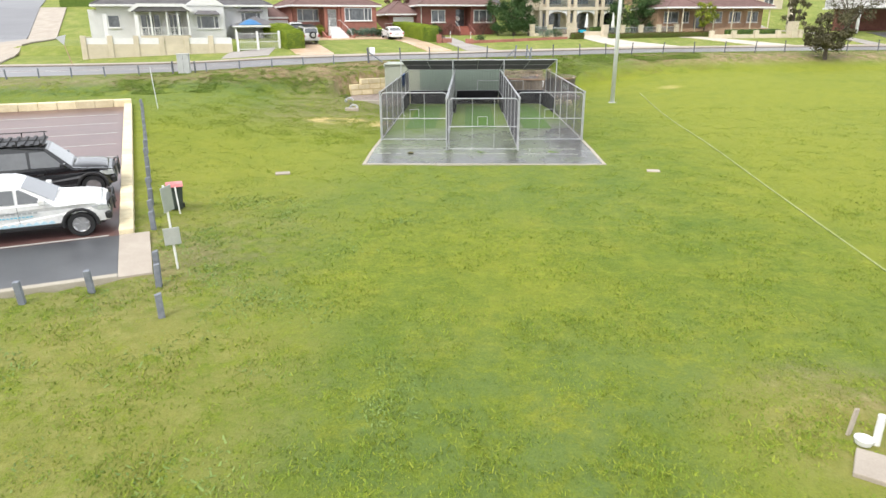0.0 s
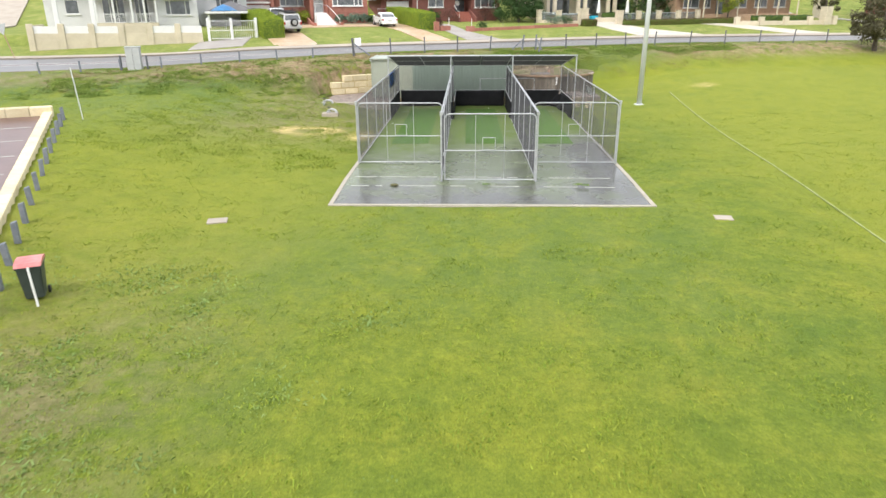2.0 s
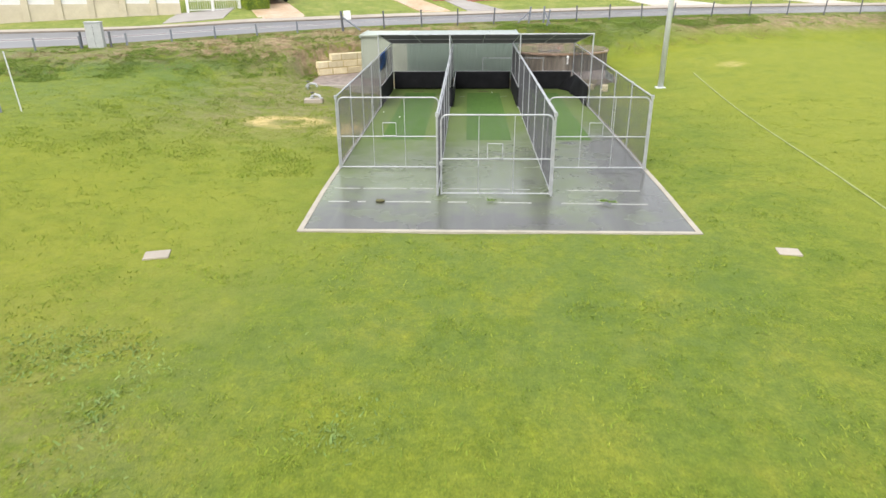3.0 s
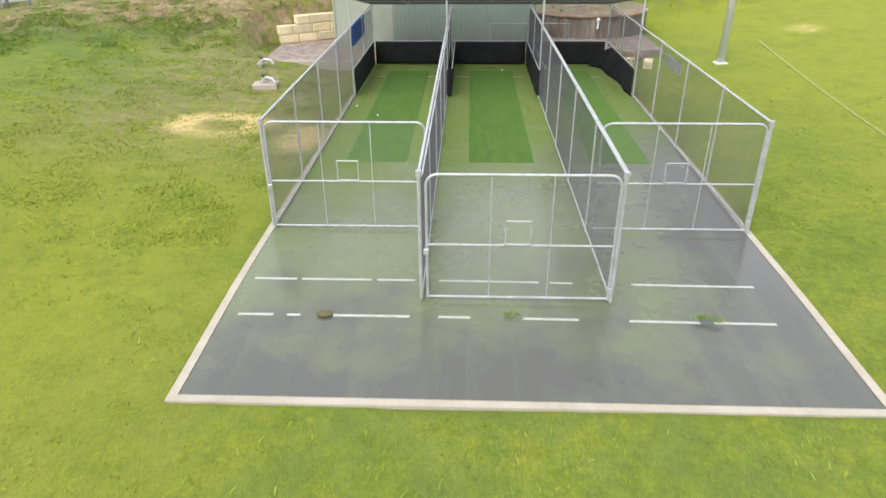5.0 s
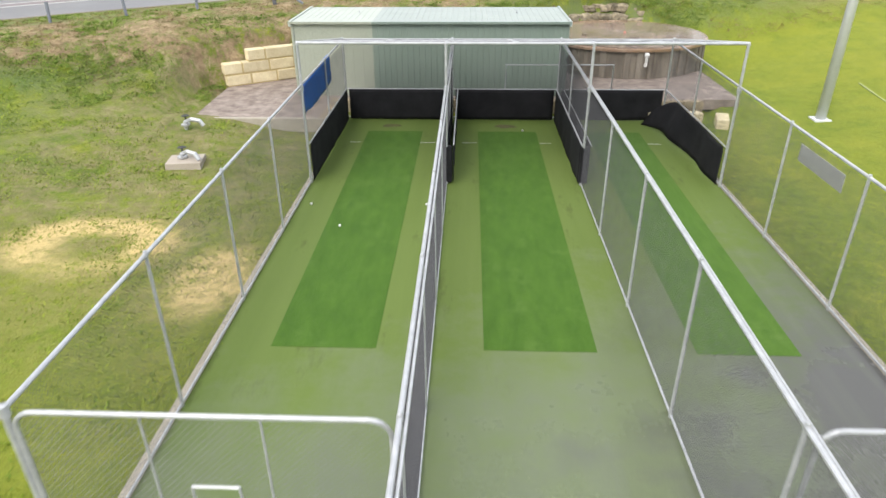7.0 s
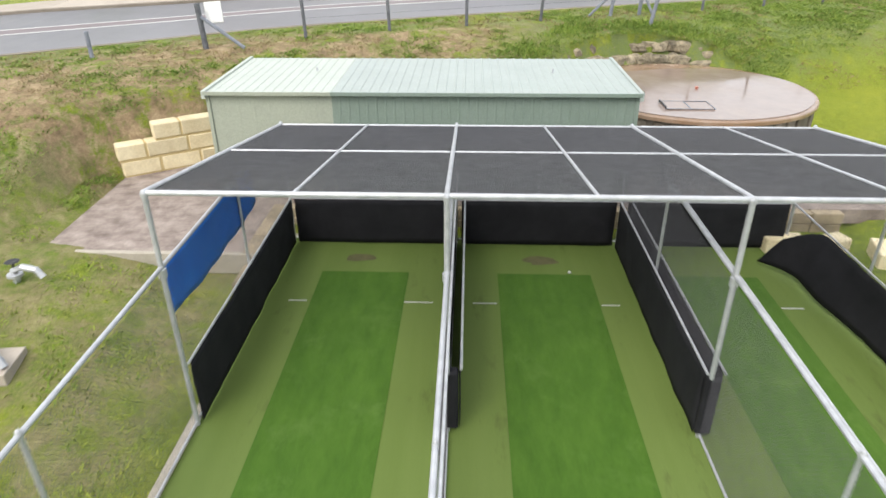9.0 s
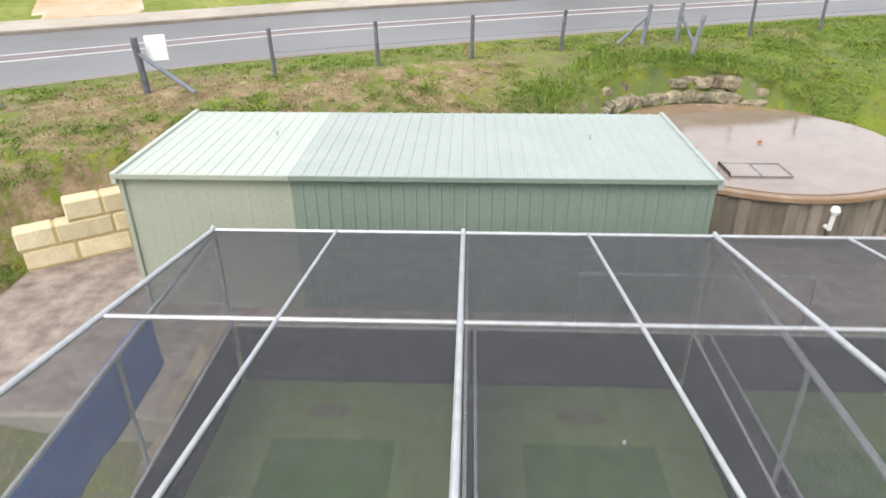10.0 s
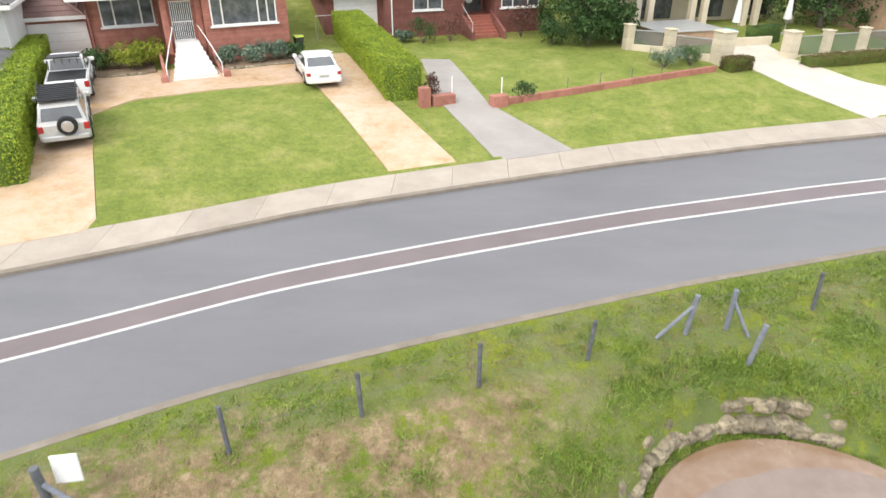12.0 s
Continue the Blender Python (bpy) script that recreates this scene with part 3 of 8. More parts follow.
# ---- cricket nets
def slab_material():
    m, n, l, b = nodes_of("slab_wear")
    g = n.new("ShaderNodeNewGeometry")
    sep = n.new("ShaderNodeSeparateXYZ")
    l.new(g.outputs["Position"], sep.inputs[0])
    mid = noise_at(n, l, 0.8, 5, 0.7)
    damp = noise_at(n, l, 0.42, 4, 0.6)
    fine = noise_at(n, l, 70, 3, 0.6)
    streak = noise_at(n, l, 1.0, 4, 0.6, stretch=(2.2, 0.12, 1))

    def madd(a, k, c):
        q = n.new("ShaderNodeMath")
        q.operation = "MULTIPLY_ADD"
        l.new(a, q.inputs[0])
        q.inputs[1].default_value = k
        if isinstance(c, float):
            q.inputs[2].default_value = c
        else:
            l.new(c, q.inputs[2])
        return q.outputs[0]

    # turf is kept at the batting end and worn through towards the run-up, most in the outer lane
    along = madd(sep.outputs["Y"], 0.1, -3.75)
    across = madd(sep.outputs["X"], -0.055, along)
    cover = madd(mid, 0.9, across)
    bare = blend(n, l, mid, (0.1, 0.125, 0.063), (0.148, 0.178, 0.09))
    # bare grey concrete shows at the field edge and in the outer lane
    front = madd(sep.outputs["Y"], -0.16, 5.04)
    outer = madd(sep.outputs["X"], 0.14, -0.42)
    edge = madd(damp, 1.5, madd(mid, 0.5, -0.84))
    gone = n.new("ShaderNodeMath")
    gone.operation = "MAXIMUM"
    l.new(front, gone.inputs[0])
    l.new(outer, gone.inputs[1])
    worn = n.new("ShaderNodeMath")
    worn.operation = "ADD"
    l.new(gone.outputs[0], worn.inputs[0])
    l.new(edge, worn.inputs[1])
    bare = blend(n, l, ramp(n, l, worn.outputs[0], [(0.02, (0, 0, 0)), (0.42, (1, 1, 1))]), bare, (0.08, 0.08, 0.074))
    bare = blend(n, l, ramp(n, l, streak, [(0.5, (0, 0, 0)), (0.75, (0.5, 0.5, 0.5))]), bare, (0.125, 0.14, 0.1))
    green = blend(n, l, streak, (0.092, 0.14, 0.026), (0.138, 0.19, 0.048))
    moss = noise_at(n, l, 0.9, 6, 0.75, stretch=(1.6, 0.5, 1))
    green = blend(n, l, ramp(n, l, moss, [(0.58, (0, 0, 0)), (0.74, (0.75, 0.75, 0.75))]), green, (0.05, 0.062, 0.014))
    kept = ramp(n, l, cover, [(0.3, (0, 0, 0)), (0.85, (1, 1, 1))])
    col = blend(n, l, kept, bare, green)
    col = blend(n, l, 0.5, col, ramp(n, l, fine, [(0.25, (0.72,) * 3), (0.75, (1.18,) * 3)]), "MULTIPLY")
    l.new(col, b.inputs["Base Color"])
    wet = blend(n, l, ramp(n, l, damp, [(0.34, (0, 0, 0)), (0.66, (1, 1, 1))]), (0.34,) * 3, (0.16,) * 3)
    l.new(blend(n, l, kept, wet, (0.7,) * 3), b.inputs["Roughness"])
    l.new(blend(n, l, kept, (0.6,) * 3, (0.25,) * 3), b.inputs["Specular IOR Level"])
    relief(n, l, b, fine, 0.15, 0.004)
    return m


SLAB_WEAR = slab_material()
Y_FRONT, Y_MID, Y_ROOF, Y_BACK = 34.97, 31.98, 46.67, 52.5
TOP, ROOF_F, ROOF_B = 2.53, 3.61, 2.66
PANEL = (Y_BACK - Y_FRONT) / 6



def slab_z(x, y):
    """The run-up falls towards the field, a little more on one side."""
    return -0.13 * step(33.0, 28.6, y) - 0.05 * step(-1, 6, x) * step(38, 34, y) * step(28.5, 32, y)


def laid(x0, x1, y0, y1, lo, hi, ny=12, nx=1):
    """A slab piece that follows the fall of the run-up."""
    b = bmesh.new()
    xs, ys = np.linspace(x0, x1, nx + 1), np.linspace(y0, y1, ny + 1)
    top = [[b.verts.new((x, y, slab_z(x, y) + hi)) for x in xs] for y in ys]
    low = [[b.verts.new((x, y, slab_z(x, y) + lo)) for x in xs] for y in ys]
    for j in range(ny):
        for i in range(nx):
            b.faces.new((top[j][i], top[j][i + 1], top[j + 1][i + 1], top[j + 1][i]))
            b.faces.new((low[j][i], low[j + 1][i], low[j + 1][i + 1], low[j][i + 1]))
        for i in (0, nx):
            b.faces.new((top[j][i], top[j + 1][i], low[j + 1][i], low[j][i]))
    for i in range(nx):
        for j in (0, ny):
            b.faces.new((top[j][i], top[j][i + 1], low[j][i + 1], low[j][i]))
    return b


slab = part("practice_slab", laid(-4.62, 6.1, 29.3, 52.85, -0.25, 0.0, 48, 14), SLAB_WEAR, smooth=False)
tagged(slab, "damp grey concrete slab with worn green artificial turf", "slab", kind="structure")
for nm, dims in (("edging", (-4.77, -4.62, 29.15, 52.85)), ("edging", (6.1, 6.25, 29.15, 52.85)), ("edging", (-4.62, 6.1, 29.15, 29.3))):
    part(nm, laid(dims[0], dims[1], dims[2], dims[3], -0.25, 0.015, 24 if dims[1] - dims[0] < 1 else 1, 1 if dims[1] - dims[0] < 1 else 14), EDGING, slab, "pale concrete edge strip")
for x0, x1, mt in ((-3.72, -1.95, PITCH), (-0.15, 1.72, PITCH), (3.35, 5.03, PITCH_OLD)):
    part("pitch_turf", box(x0, x1, 39.4, 51.15, -0.01, 0.006), mt, slab, "dark green artificial turf strip")
# worn crease lines
for y, runs in ((32.68, ((-4.4, -3.55), (-3.45, -2.05), (-1.95, -1.2), (-0.72, 1.25), (1.45, 1.9), (3.05, 5.4))),
                (31.45, ((-4.35, -3.7), (-3.45, -3.2), (-2.6, -1.2), (-0.68, -0.1), (0.85, 1.85), (2.75, 4.0), (4.25, 5.35)))):
    for a, c in runs:
        part("crease_line", laid(a, c, y - 0.03, y + 0.03, -0.01, 0.006, 1, 4), WORN_PAINT, slab)
for y, runs in ((50.03, ((-4.15, -3.8), (-2.0, -1.4), (-0.65, -0.2), (1.75, 2.1), (2.75, 3.1), (5.05, 5.45))),):
    for a, c in runs:
        part("crease_line", box(a, c, y - 0.018, y + 0.018, -0.01, 0.005), WORN_PAINT, slab)
# scuffs at the batting end, weeds and dirt on the run-up
for x, y, r in ((-3.0, 51.75, 0.35), (0.75, 51.7, 0.38)):
    b = bmesh.new()
    bmesh.ops.create_circle(b, cap_ends=True, segments=14, radius=r, matrix=pose(x, y, 0.005) @ Matrix.Diagonal((1.2, 0.6, 1, 1)))
    for v in b.verts:
        k = 0.75 + 0.55 * noise.noise((v.co.x * 4, v.co.y * 4, 2))
        v.co.x, v.co.y = x + (v.co.x - x) * k, y + (v.co.y - y) * k
    part("scuff", b, SCUFF, slab, "bare worn patch")


def wires(origin, U, V, w, h, pitch, r, bm):
    """Diagonal chain-link wires over a rectangle w by h along the unit axes U and V."""
    o, U, V = Vector(origin), Vector(U), Vector(V)
    N = U.cross(V).normalized()
    gap = pitch * 1.414
    for sign in (1, -1):
        k = -h
        while k < w:
            a0, a1 = max(0.0, k), min(w, k + h)
            if a1 - a0 > 0.02:
                v0, v1 = a0 - k, a1 - k
                if sign < 0:
                    v0, v1 = h - v0, h - v1
                p, q = o + U * a0 + V * v0, o + U * a1 + V * v1
                d = (q - p).normalized()
                s = d.cross(N)
                ring = [[bm.verts.new(c + (s * math.cos(t) + N * math.sin(t)) * r) for t in (0.5, 2.6, 4.7)] for c in (p, q)]
                for i in range(3):
                    bm.faces.new((ring[0][i], ring[0][(i + 1) % 3], ring[1][(i + 1) % 3], ring[1][i]))
            k += gap
    return bm


def build_cage():
    cage = empty("cricket_net_cage", pose(0, 0, 0))
    tagged(cage, "galvanised steel cricket practice cage with three chain-link lanes", "cricket nets")
    for i, x in enumerate(CAGE_X):
        outer = i in (0, 3)
        y0 = Y_FRONT if outer else Y_MID
        ys = [Y_FRONT + PANEL * k for k in range(7)]
        if not outer:
            ys = [Y_MID] + ys
        fence = part("side_mesh", wires((x, y0, 0.04), (0, 1, 0), (0, 0, 1), Y_BACK - y0, TOP - 0.06, 0.045, 0.0024, bmesh.new()), WIRE, cage, "grey chain-link mesh")
        part("top_rail", tube([(x, y0, TOP), (x, Y_BACK, TOP + 0.1)], 0.03, 10, None), GALV, cage)
        part("bottom_rail", tube([(x, y0, 0.06), (x, Y_BACK, 0.06)], 0.021, 8, None), GALV, cage)
        if not outer:
            part("second_top_rail", tube([(x + 0.06, y0, TOP - 0.02), (x + 0.06, Y_BACK, TOP + 0.08)], 0.018, 8), GALV, cage)
        for y in ys:
            tall = TOP + 0.02 + 0.1 * (y - y0) / (Y_BACK - y0)
            r = 0.026
            if y == ys[0]:
                r = 0.034
            if abs(y - Y_ROOF) < 0.1:
                tall, r = ROOF_F, 0.036
            if abs(y - ys[-2]) < 0.1 and y > Y_ROOF + 0.1:
                tall = TOP + 0.08
            if y == ys[-1]:
                tall, r = ROOF_B + 0.03, 0.034
            post = part("post", tube([(x, y, 0.0), (x, y, tall)], r, 10), GALV, cage)
            part("post_cap", lathe([(0, tall + 0.05), (r * 0.9, tall + 0.035), (r * 1.25, tall), (r * 1.25, tall - 0.05)], 10, centre=(x, y)), GALV, post)
            if y in (ys[0],) or abs(y - Y_ROOF) < 0.1:
                part("clamp", lathe([(r * 1.0, TOP - 0.08), (r * 1.6, TOP - 0.07), (r * 1.6, TOP + 0.05), (r * 1.0, TOP + 0.06)], 10, centre=(x, y)), GALV, post)
    # front panels: bent frame, middle rail, two uprights and a small framed opening
    for x0, x1, y, win in ((CAGE_X[0] + 0.06, CAGE_X[1] - 0.08, Y_FRONT, 0.5), (CAGE_X[1] + 0.12, CAGE_X[2] - 0.06, Y_MID, 0.5), (CAGE_X[2] + 0.14, CAGE_X[3] - 0.06, Y_FRONT, 0.46)):
        w = x1 - x0
        t, c = TOP - 0.02, 0.2
        arc = [(x0 + c - c * math.cos(a), y, t - c + c * math.sin(a)) for a in np.linspace(0, math.pi / 2, 6)]
        arc2 = [(x1 - c + c * math.sin(a), y, t - c + c * math.cos(a)) for a in np.linspace(0, math.pi / 2, 6)]
        panel = part("front_panel", tube([(x0, y, 0.05)] + arc + arc2 + [(x1, y, 0.05)], 0.026, 10), GALV, cage, "bent galvanised tube frame", smooth=False)
        part("bottom_rail", tube([(x0, y, 0.08), (x1, y, 0.08)], 0.022, 8), GALV, panel)
        mid = 1.17
        part("middle_rail", tube([(x0, y, mid), (x1, y, mid)], 0.021, 8), GALV, panel)
        for f in (0.34, 0.66):
            part("upright", tube([(x0 + w * f, y, 0.08), (x0 + w * f, y, t)], 0.013, 6), GALV, panel)
        wx = x0 + w * (0.44 if y == Y_FRONT and x0 < 0 else 0.42)
        hb = bmesh.new()
        for q0, q1 in (((wx, mid), (wx, mid + 0.48)), ((wx + 0.46, mid), (wx + 0.46, mid + 0.48)), ((wx, mid + 0.48), (wx + 0.46, mid + 0.48)), ((wx, mid + 0.03), (wx + 0.46, mid + 0.03))):
            tube([(q0[0], y - 0.025, q0[1]), (q1[0], y - 0.025, q1[1])], 0.015, 6, hb)
        part("hatch_frame", hb, GALV, panel)
        bm = wires((x0, y, 0.06), (1, 0, 0), (0, 0, 1), w, mid - 0.06, 0.05, 0.002, bmesh.new())
        for a, c2, z0, z1 in ((x0, wx, mid, t - 0.05), (wx + 0.46, x1, mid, t - 0.05), (wx, wx + 0.46, mid + 0.48, t)):
            wires((a, y, z0), (1, 0, 0), (0, 0, 1), c2 - a, z1 - z0, 0.05, 0.002, bm)
        part("mesh", bm, FRONT_WIRE, panel, "galvanised chain-link mesh")
        part("latch", box(x0 - 0.06, x0 + 0.04, y - 0.07, y - 0.02, 0.98, 1.1, 0.01), GALV, panel)
        part("hinge", box(x1 - 0.03, x1 + 0.05, y - 0.05, y + 0.02, 0.2, 0.32, 0.01), GALV, panel)
    # roof over the batting end, falling to the back
    slope = Vector((0, Y_BACK - Y_ROOF, ROOF_B - ROOF_F))
    ln = slope.length
    V = slope.normalized()
    W = CAGE_X[3] - CAGE_X[0]
    part("roof_mesh", wires((CAGE_X[0], Y_ROOF, ROOF_F), (1, 0, 0), V, W, ln, 0.027, 0.0034, bmesh.new()), ROOF_NET, cage, "dense black wire roof")
    back = wires((CAGE_X[0], Y_BACK, 0.05), (1, 0, 0), (0, 0, 1), W, ROOF_B - 0.05, 0.042, 0.0025, bmesh.new())
    part("back_mesh", back, WIRE, cage, "grey chain-link mesh")
    for f, r in ((0.0, 0.036), (0.49, 0.024), (1.0, 0.03)):
        p = Vector((0, Y_ROOF, ROOF_F)) + slope * f
        for a, c in zip(CAGE_X, CAGE_X[1:]):
            part("roof_rail", tube([(a, p.y, p.z), (c, p.y, p.z)], r, 10), GALV, cage)
    for i in range(7):
        x = CAGE_X[0] + W * i / 6
        if i in (0, 2, 4, 6):
            x = CAGE_X[i // 2]
        part("roof_rafter", tube([(x, Y_ROOF, ROOF_F + 0.01), (x, Y_BACK, ROOF_B + 0.01)], 0.034 if i % 2 == 0 else 0.024, 10), GALV, cage)
    for a, c in zip(CAGE_X, CAGE_X[1:]):
        part("bottom_rail", tube([(a, Y_BACK, 0.1), (c, Y_BACK, 0.1)], 0.02, 8), GALV, cage)
        part("curtain_rail", tube([(a, Y_BACK - 0.05, 1.06), (c, Y_BACK - 0.05, 1.06)], 0.018, 8), GALV, cage)
    for x in (CAGE_X[0] + 0.05, CAGE_X[1] - 0.05, CAGE_X[1] + 0.19, CAGE_X[2] - 0.05, CAGE_X[2] + 0.19, CAGE_X[3] - 0.05):
        part("curtain_rail", tube([(x, Y_ROOF, 1.08), (x, Y_BACK - 0.1, 1.08)], 0.02, 8), GALV, cage)
    for x in (CAGE_X[1], CAGE_X[2]):
        part("padding", box(x - 0.06, x + 0.15, Y_ROOF - 0.05, Y_ROOF + 0.12, 0.05, 1.05, 0.03), SHADE, cage, "black padded post sleeve")
    part("side_plate", box(CAGE_X[3] + 0.01, CAGE_X[3] + 0.03, 41.5, 43.2, 2.0, 2.34, 0.005), WORN_PAINT, cage, "blank grey metal plate")
    return cage


build_cage()


for x, y, sc in ((4.2, 31.42, 1.0), (0.65, 31.5, 0.8), (4.0, 31.5, 0.7)):
    b = bmesh.new()
    rq = random.Random(int(x * 100))
    for _ in range(60):
        a, q = rq.uniform(0, 6.283), rq.random() * 0.14 * sc
        px, py = x + q * 1.6 * math.cos(a), y + q * 0.7 * math.sin(a)
        t = rq.uniform(0, 6.283)
        dx, dy, hh = 0.012 * math.cos(t), 0.012 * math.sin(t), rq.uniform(0.03, 0.09)
        b.faces.new([b.verts.new(c) for c in ((px - dx, py - dy, 0), (px + dx, py + dy, 0), (px + dx + rq.gauss(0, 0.03), py + dy + rq.gauss(0, 0.03), hh))])
    tagged(part("slab_weed", b, WEEDS), "small green weed growing on the worn crease", "weed", "weeds on the slab", "stuff")
clod = bmesh.new()
bmesh.ops.create_icosphere(clod, subdivisions=2, radius=0.13, matrix=pose(-2.75, 31.45, 0.0) @ Matrix.Diagonal((1.2, 0.8, 0.35, 1)))
tagged(part("dirt_clod", clod, SCUFF), "flat clod of brown dirt on the crease line", "dirt")


def cloth(name, corner, U, V, w, h, amp, seed, material, thick=0.006, nu=26, nv=8, bend=None):
    """A hanging sheet with folds; bend(u, v) shifts it."""
    U, V = Vector(U), Vector(V)
    N = U.cross(V).normalized()
    b = bmesh.new()
    grids = []
    for side in (0, thick):
        g = []
        for j in range(nv + 1):
            row = []
            for i in range(nu + 1):
                u, v = w * i / nu, h * j / nv
                d = amp * noise.noise((u * 1.6 + seed, v * 0.9, seed)) + amp * 0.5 * noise.noise((u * 5 + seed, v * 2, 7.0))
                p = Vector(corner) + U * u + V * v + N * (d + side)
                if bend:
                    p += Vector(bend(i / nu, j / nv))
                row.append(b.verts.new(p))
            g.append(row)
        grids.append(g)
    for k, g in enumerate(grids):
        for j in range(nv):
            for i in range(nu):
                q = (g[j][i], g[j][i + 1], g[j + 1][i + 1], g[j + 1][i])
                b.faces.new(q if k else q[::-1])
    lo, hi = grids
    for j in range(nv):
        for i in (0, nu):
            b.faces.new((lo[j][i], lo[j + 1][i], hi[j + 1][i], hi[j][i]))
    for i in range(nu):
        for j in (0, nv):
            b.faces.new((lo[j][i], lo[j][i + 1], hi[j][i + 1], hi[j][i]))
    return part(name, b, material, smooth=True)


CURT = "black shade-cloth curtain along the foot of the cage"
for x, s in ((CAGE_X[0] + 0.06, 1), (CAGE_X[1] - 0.07, 2), (CAGE_X[1] + 0.17, 3), (CAGE_X[2] - 0.07, 4), (CAGE_X[2] + 0.17, 5)):
    tagged(cloth("ball_curtain", (x, Y_ROOF + 0.05, 0.03), (0, 1, 0), (0, 0, 1), Y_BACK - Y_ROOF - 0.2, 1.03, 0.03, s, SHADE), CURT, "curtain", "curtains of the cage")
for k, (a, c) in enumerate(zip(CAGE_X, CAGE_X[1:])):
    tagged(cloth("ball_curtain", (a + 0.12, Y_BACK - 0.1, 0.04), (1, 0, 0), (0, 0, 1), c - a - 0.24, 1.02, 0.025, 11 + k, SHADE, nu=20), CURT, "curtain", "curtains of the cage")


def curl(u, v):
    """The foot swings into the lane towards the loose end, which flops over."""
    k = max(0.0, u - 0.84) / 0.16
    foot = (1 - v) * (0.4 * u ** 1.4 + 0.05 * math.sin(u * 11))
    return (-foot - 0.5 * k * k, -0.15 * k * k * v, 0.1 * (1 - v) * u - 0.34 * k * k * v)


tagged(cloth("ball_curtain", (CAGE_X[3] - 0.08, Y_ROOF + 0.05, 0.03), (0, 1, 0), (0, 0, 1), 4.9, 1.03, 0.04, 21, SHADE, bend=curl),
       "black shade-cloth curtain torn loose with a curled end", "curtain", "curtains of the cage")
tagged(cloth("blue_tarp", (CAGE_X[0] - 0.05, Y_ROOF + 0.06, 1.83), (0, 1, 0), (0, 0, 1), 3.75, 0.74, 0.05, 31, BLUE,
             bend=lambda u, v: (0, 0, -0.1 * (1 - v) * math.sin(u * 3.1) + 0.04 * v * u)), "bright blue tarp tied to the cage side", "tarp")
for x, y in ((-3.38, 44.0), (-1.46, 45.24), (1.3, 51.2), (-4.3, 45.2)):
    b = bmesh.new()
    bmesh.ops.create_uvsphere(b, u_segments=10, v_segments=8, radius=0.032, matrix=pose(x, y, 0.037))
    tagged(part("cricket_ball", b, WHITE, smooth=True), "small white practice ball lying on the turf", "ball", "balls on the turf")


# ---- paved pad, shed, tank and limestone walls
def build_pad():
    pad = part("paved_pad", prism([(-5.0, 53.55), (9.0, 53.55), (9.0, 58.0), (-6.6, 57.9), (-6.65, 57.2), (-9.6, 55.2), (-9.45, 51.1), (-5.0, 51.1)], 0.1, PAD_Z, axis="z"), PAVED)
    tagged(pad, "stained reddish paved pad round the shed", "paving", kind="structure")
    part("edging", box(-9.5, -5.0, 50.98, 51.1, 0.0, PAD_Z + 0.01, 0.02), EDGING, pad, "pale limestone edge strip")
    rng = random.Random(5)
    x = -4.95
    while x < 7.6:
        w = min(rng.uniform(0.75, 1.05), 7.7 - x)
        for j in range(2):
            o = 0.0 if j == 0 else 0.3
            part("block", box(x + o * 0 + 0.008, x + w - 0.008, 53.3 + rng.uniform(-0.015, 0.015), 53.55, -0.08 + 0.27 * j, 0.18 + 0.27 * j, 0.02), DARK_BLOCK, pad)
        x += w
    y = 50.2
    while y < 53.0:
        for j in range(2):
            if j == 1 and y < 50.6:
                continue
            part("block", box(-5.28, -5.0, y + 0.008, y + 0.8, -0.05 + 0.27 * j, 0.22 + 0.27 * j, 0.02), DARK_BLOCK, pad)
        y += 0.81


build_pad()
for x, y, r in ((6.95, 52.35, 20), (7.9, 51.95, 75), (6.0, 52.4, 0)):
    o = part("limestone_block", box(-0.42, 0.42, -0.2, 0.2, 0, 0.36, 0.025), LIMESTONE, m=pose(x, y, field_z(x, y) - 0.03, 0, 0, r))
    tagged(o, "loose cream limestone block on the grass", "stone block", "loose limestone blocks")


def build_block_wall():
    wall = empty("limestone_wall", pose(-9.75, 55.13, PAD_Z, 0, 0, 34))
    tagged(wall, "stepped cream limestone block retaining wall beside the shed", "stone wall")
    rng = random.Random(2)
    for course, (start, widths) in enumerate(((0.06, (0.95, 1.02, 1.1, 0.6)), (0.0, (0.72, 1.05, 1.0, 0.95)), (0.95, (0.7, 1.12, 0.95)))):
        x, z = start, course * 0.43
        for w in widths:
            part("block", box(x + 0.016, x + w - 0.016, -0.2 + rng.uniform(-0.025, 0.02), 0.22, z + 0.016, z + 0.415, 0.03), LIMESTONE, wall)
            x += w
        part("mortar", box(start + 0.04, x - 0.04, -0.175, 0.17, z - 0.03, z + 0.395), MORTAR, wall, "yellow mortar bed")


build_block_wall()


def ribbed(x0, x1, pitch, depth, rib):
    """(x, d) outline of a ribbed steel sheet."""
    pts = []
    n = max(1, round((x1 - x0) / pitch))
    p = (x1 - x0) / n
    for i in range(n):
        a = x0 + i * p
        pts += [(a, 0), (a + p - rib * 2, 0), (a + p - rib * 1.5, depth), (a + p - rib * 0.5, depth)]
    pts.append((x1, 0))
    return pts


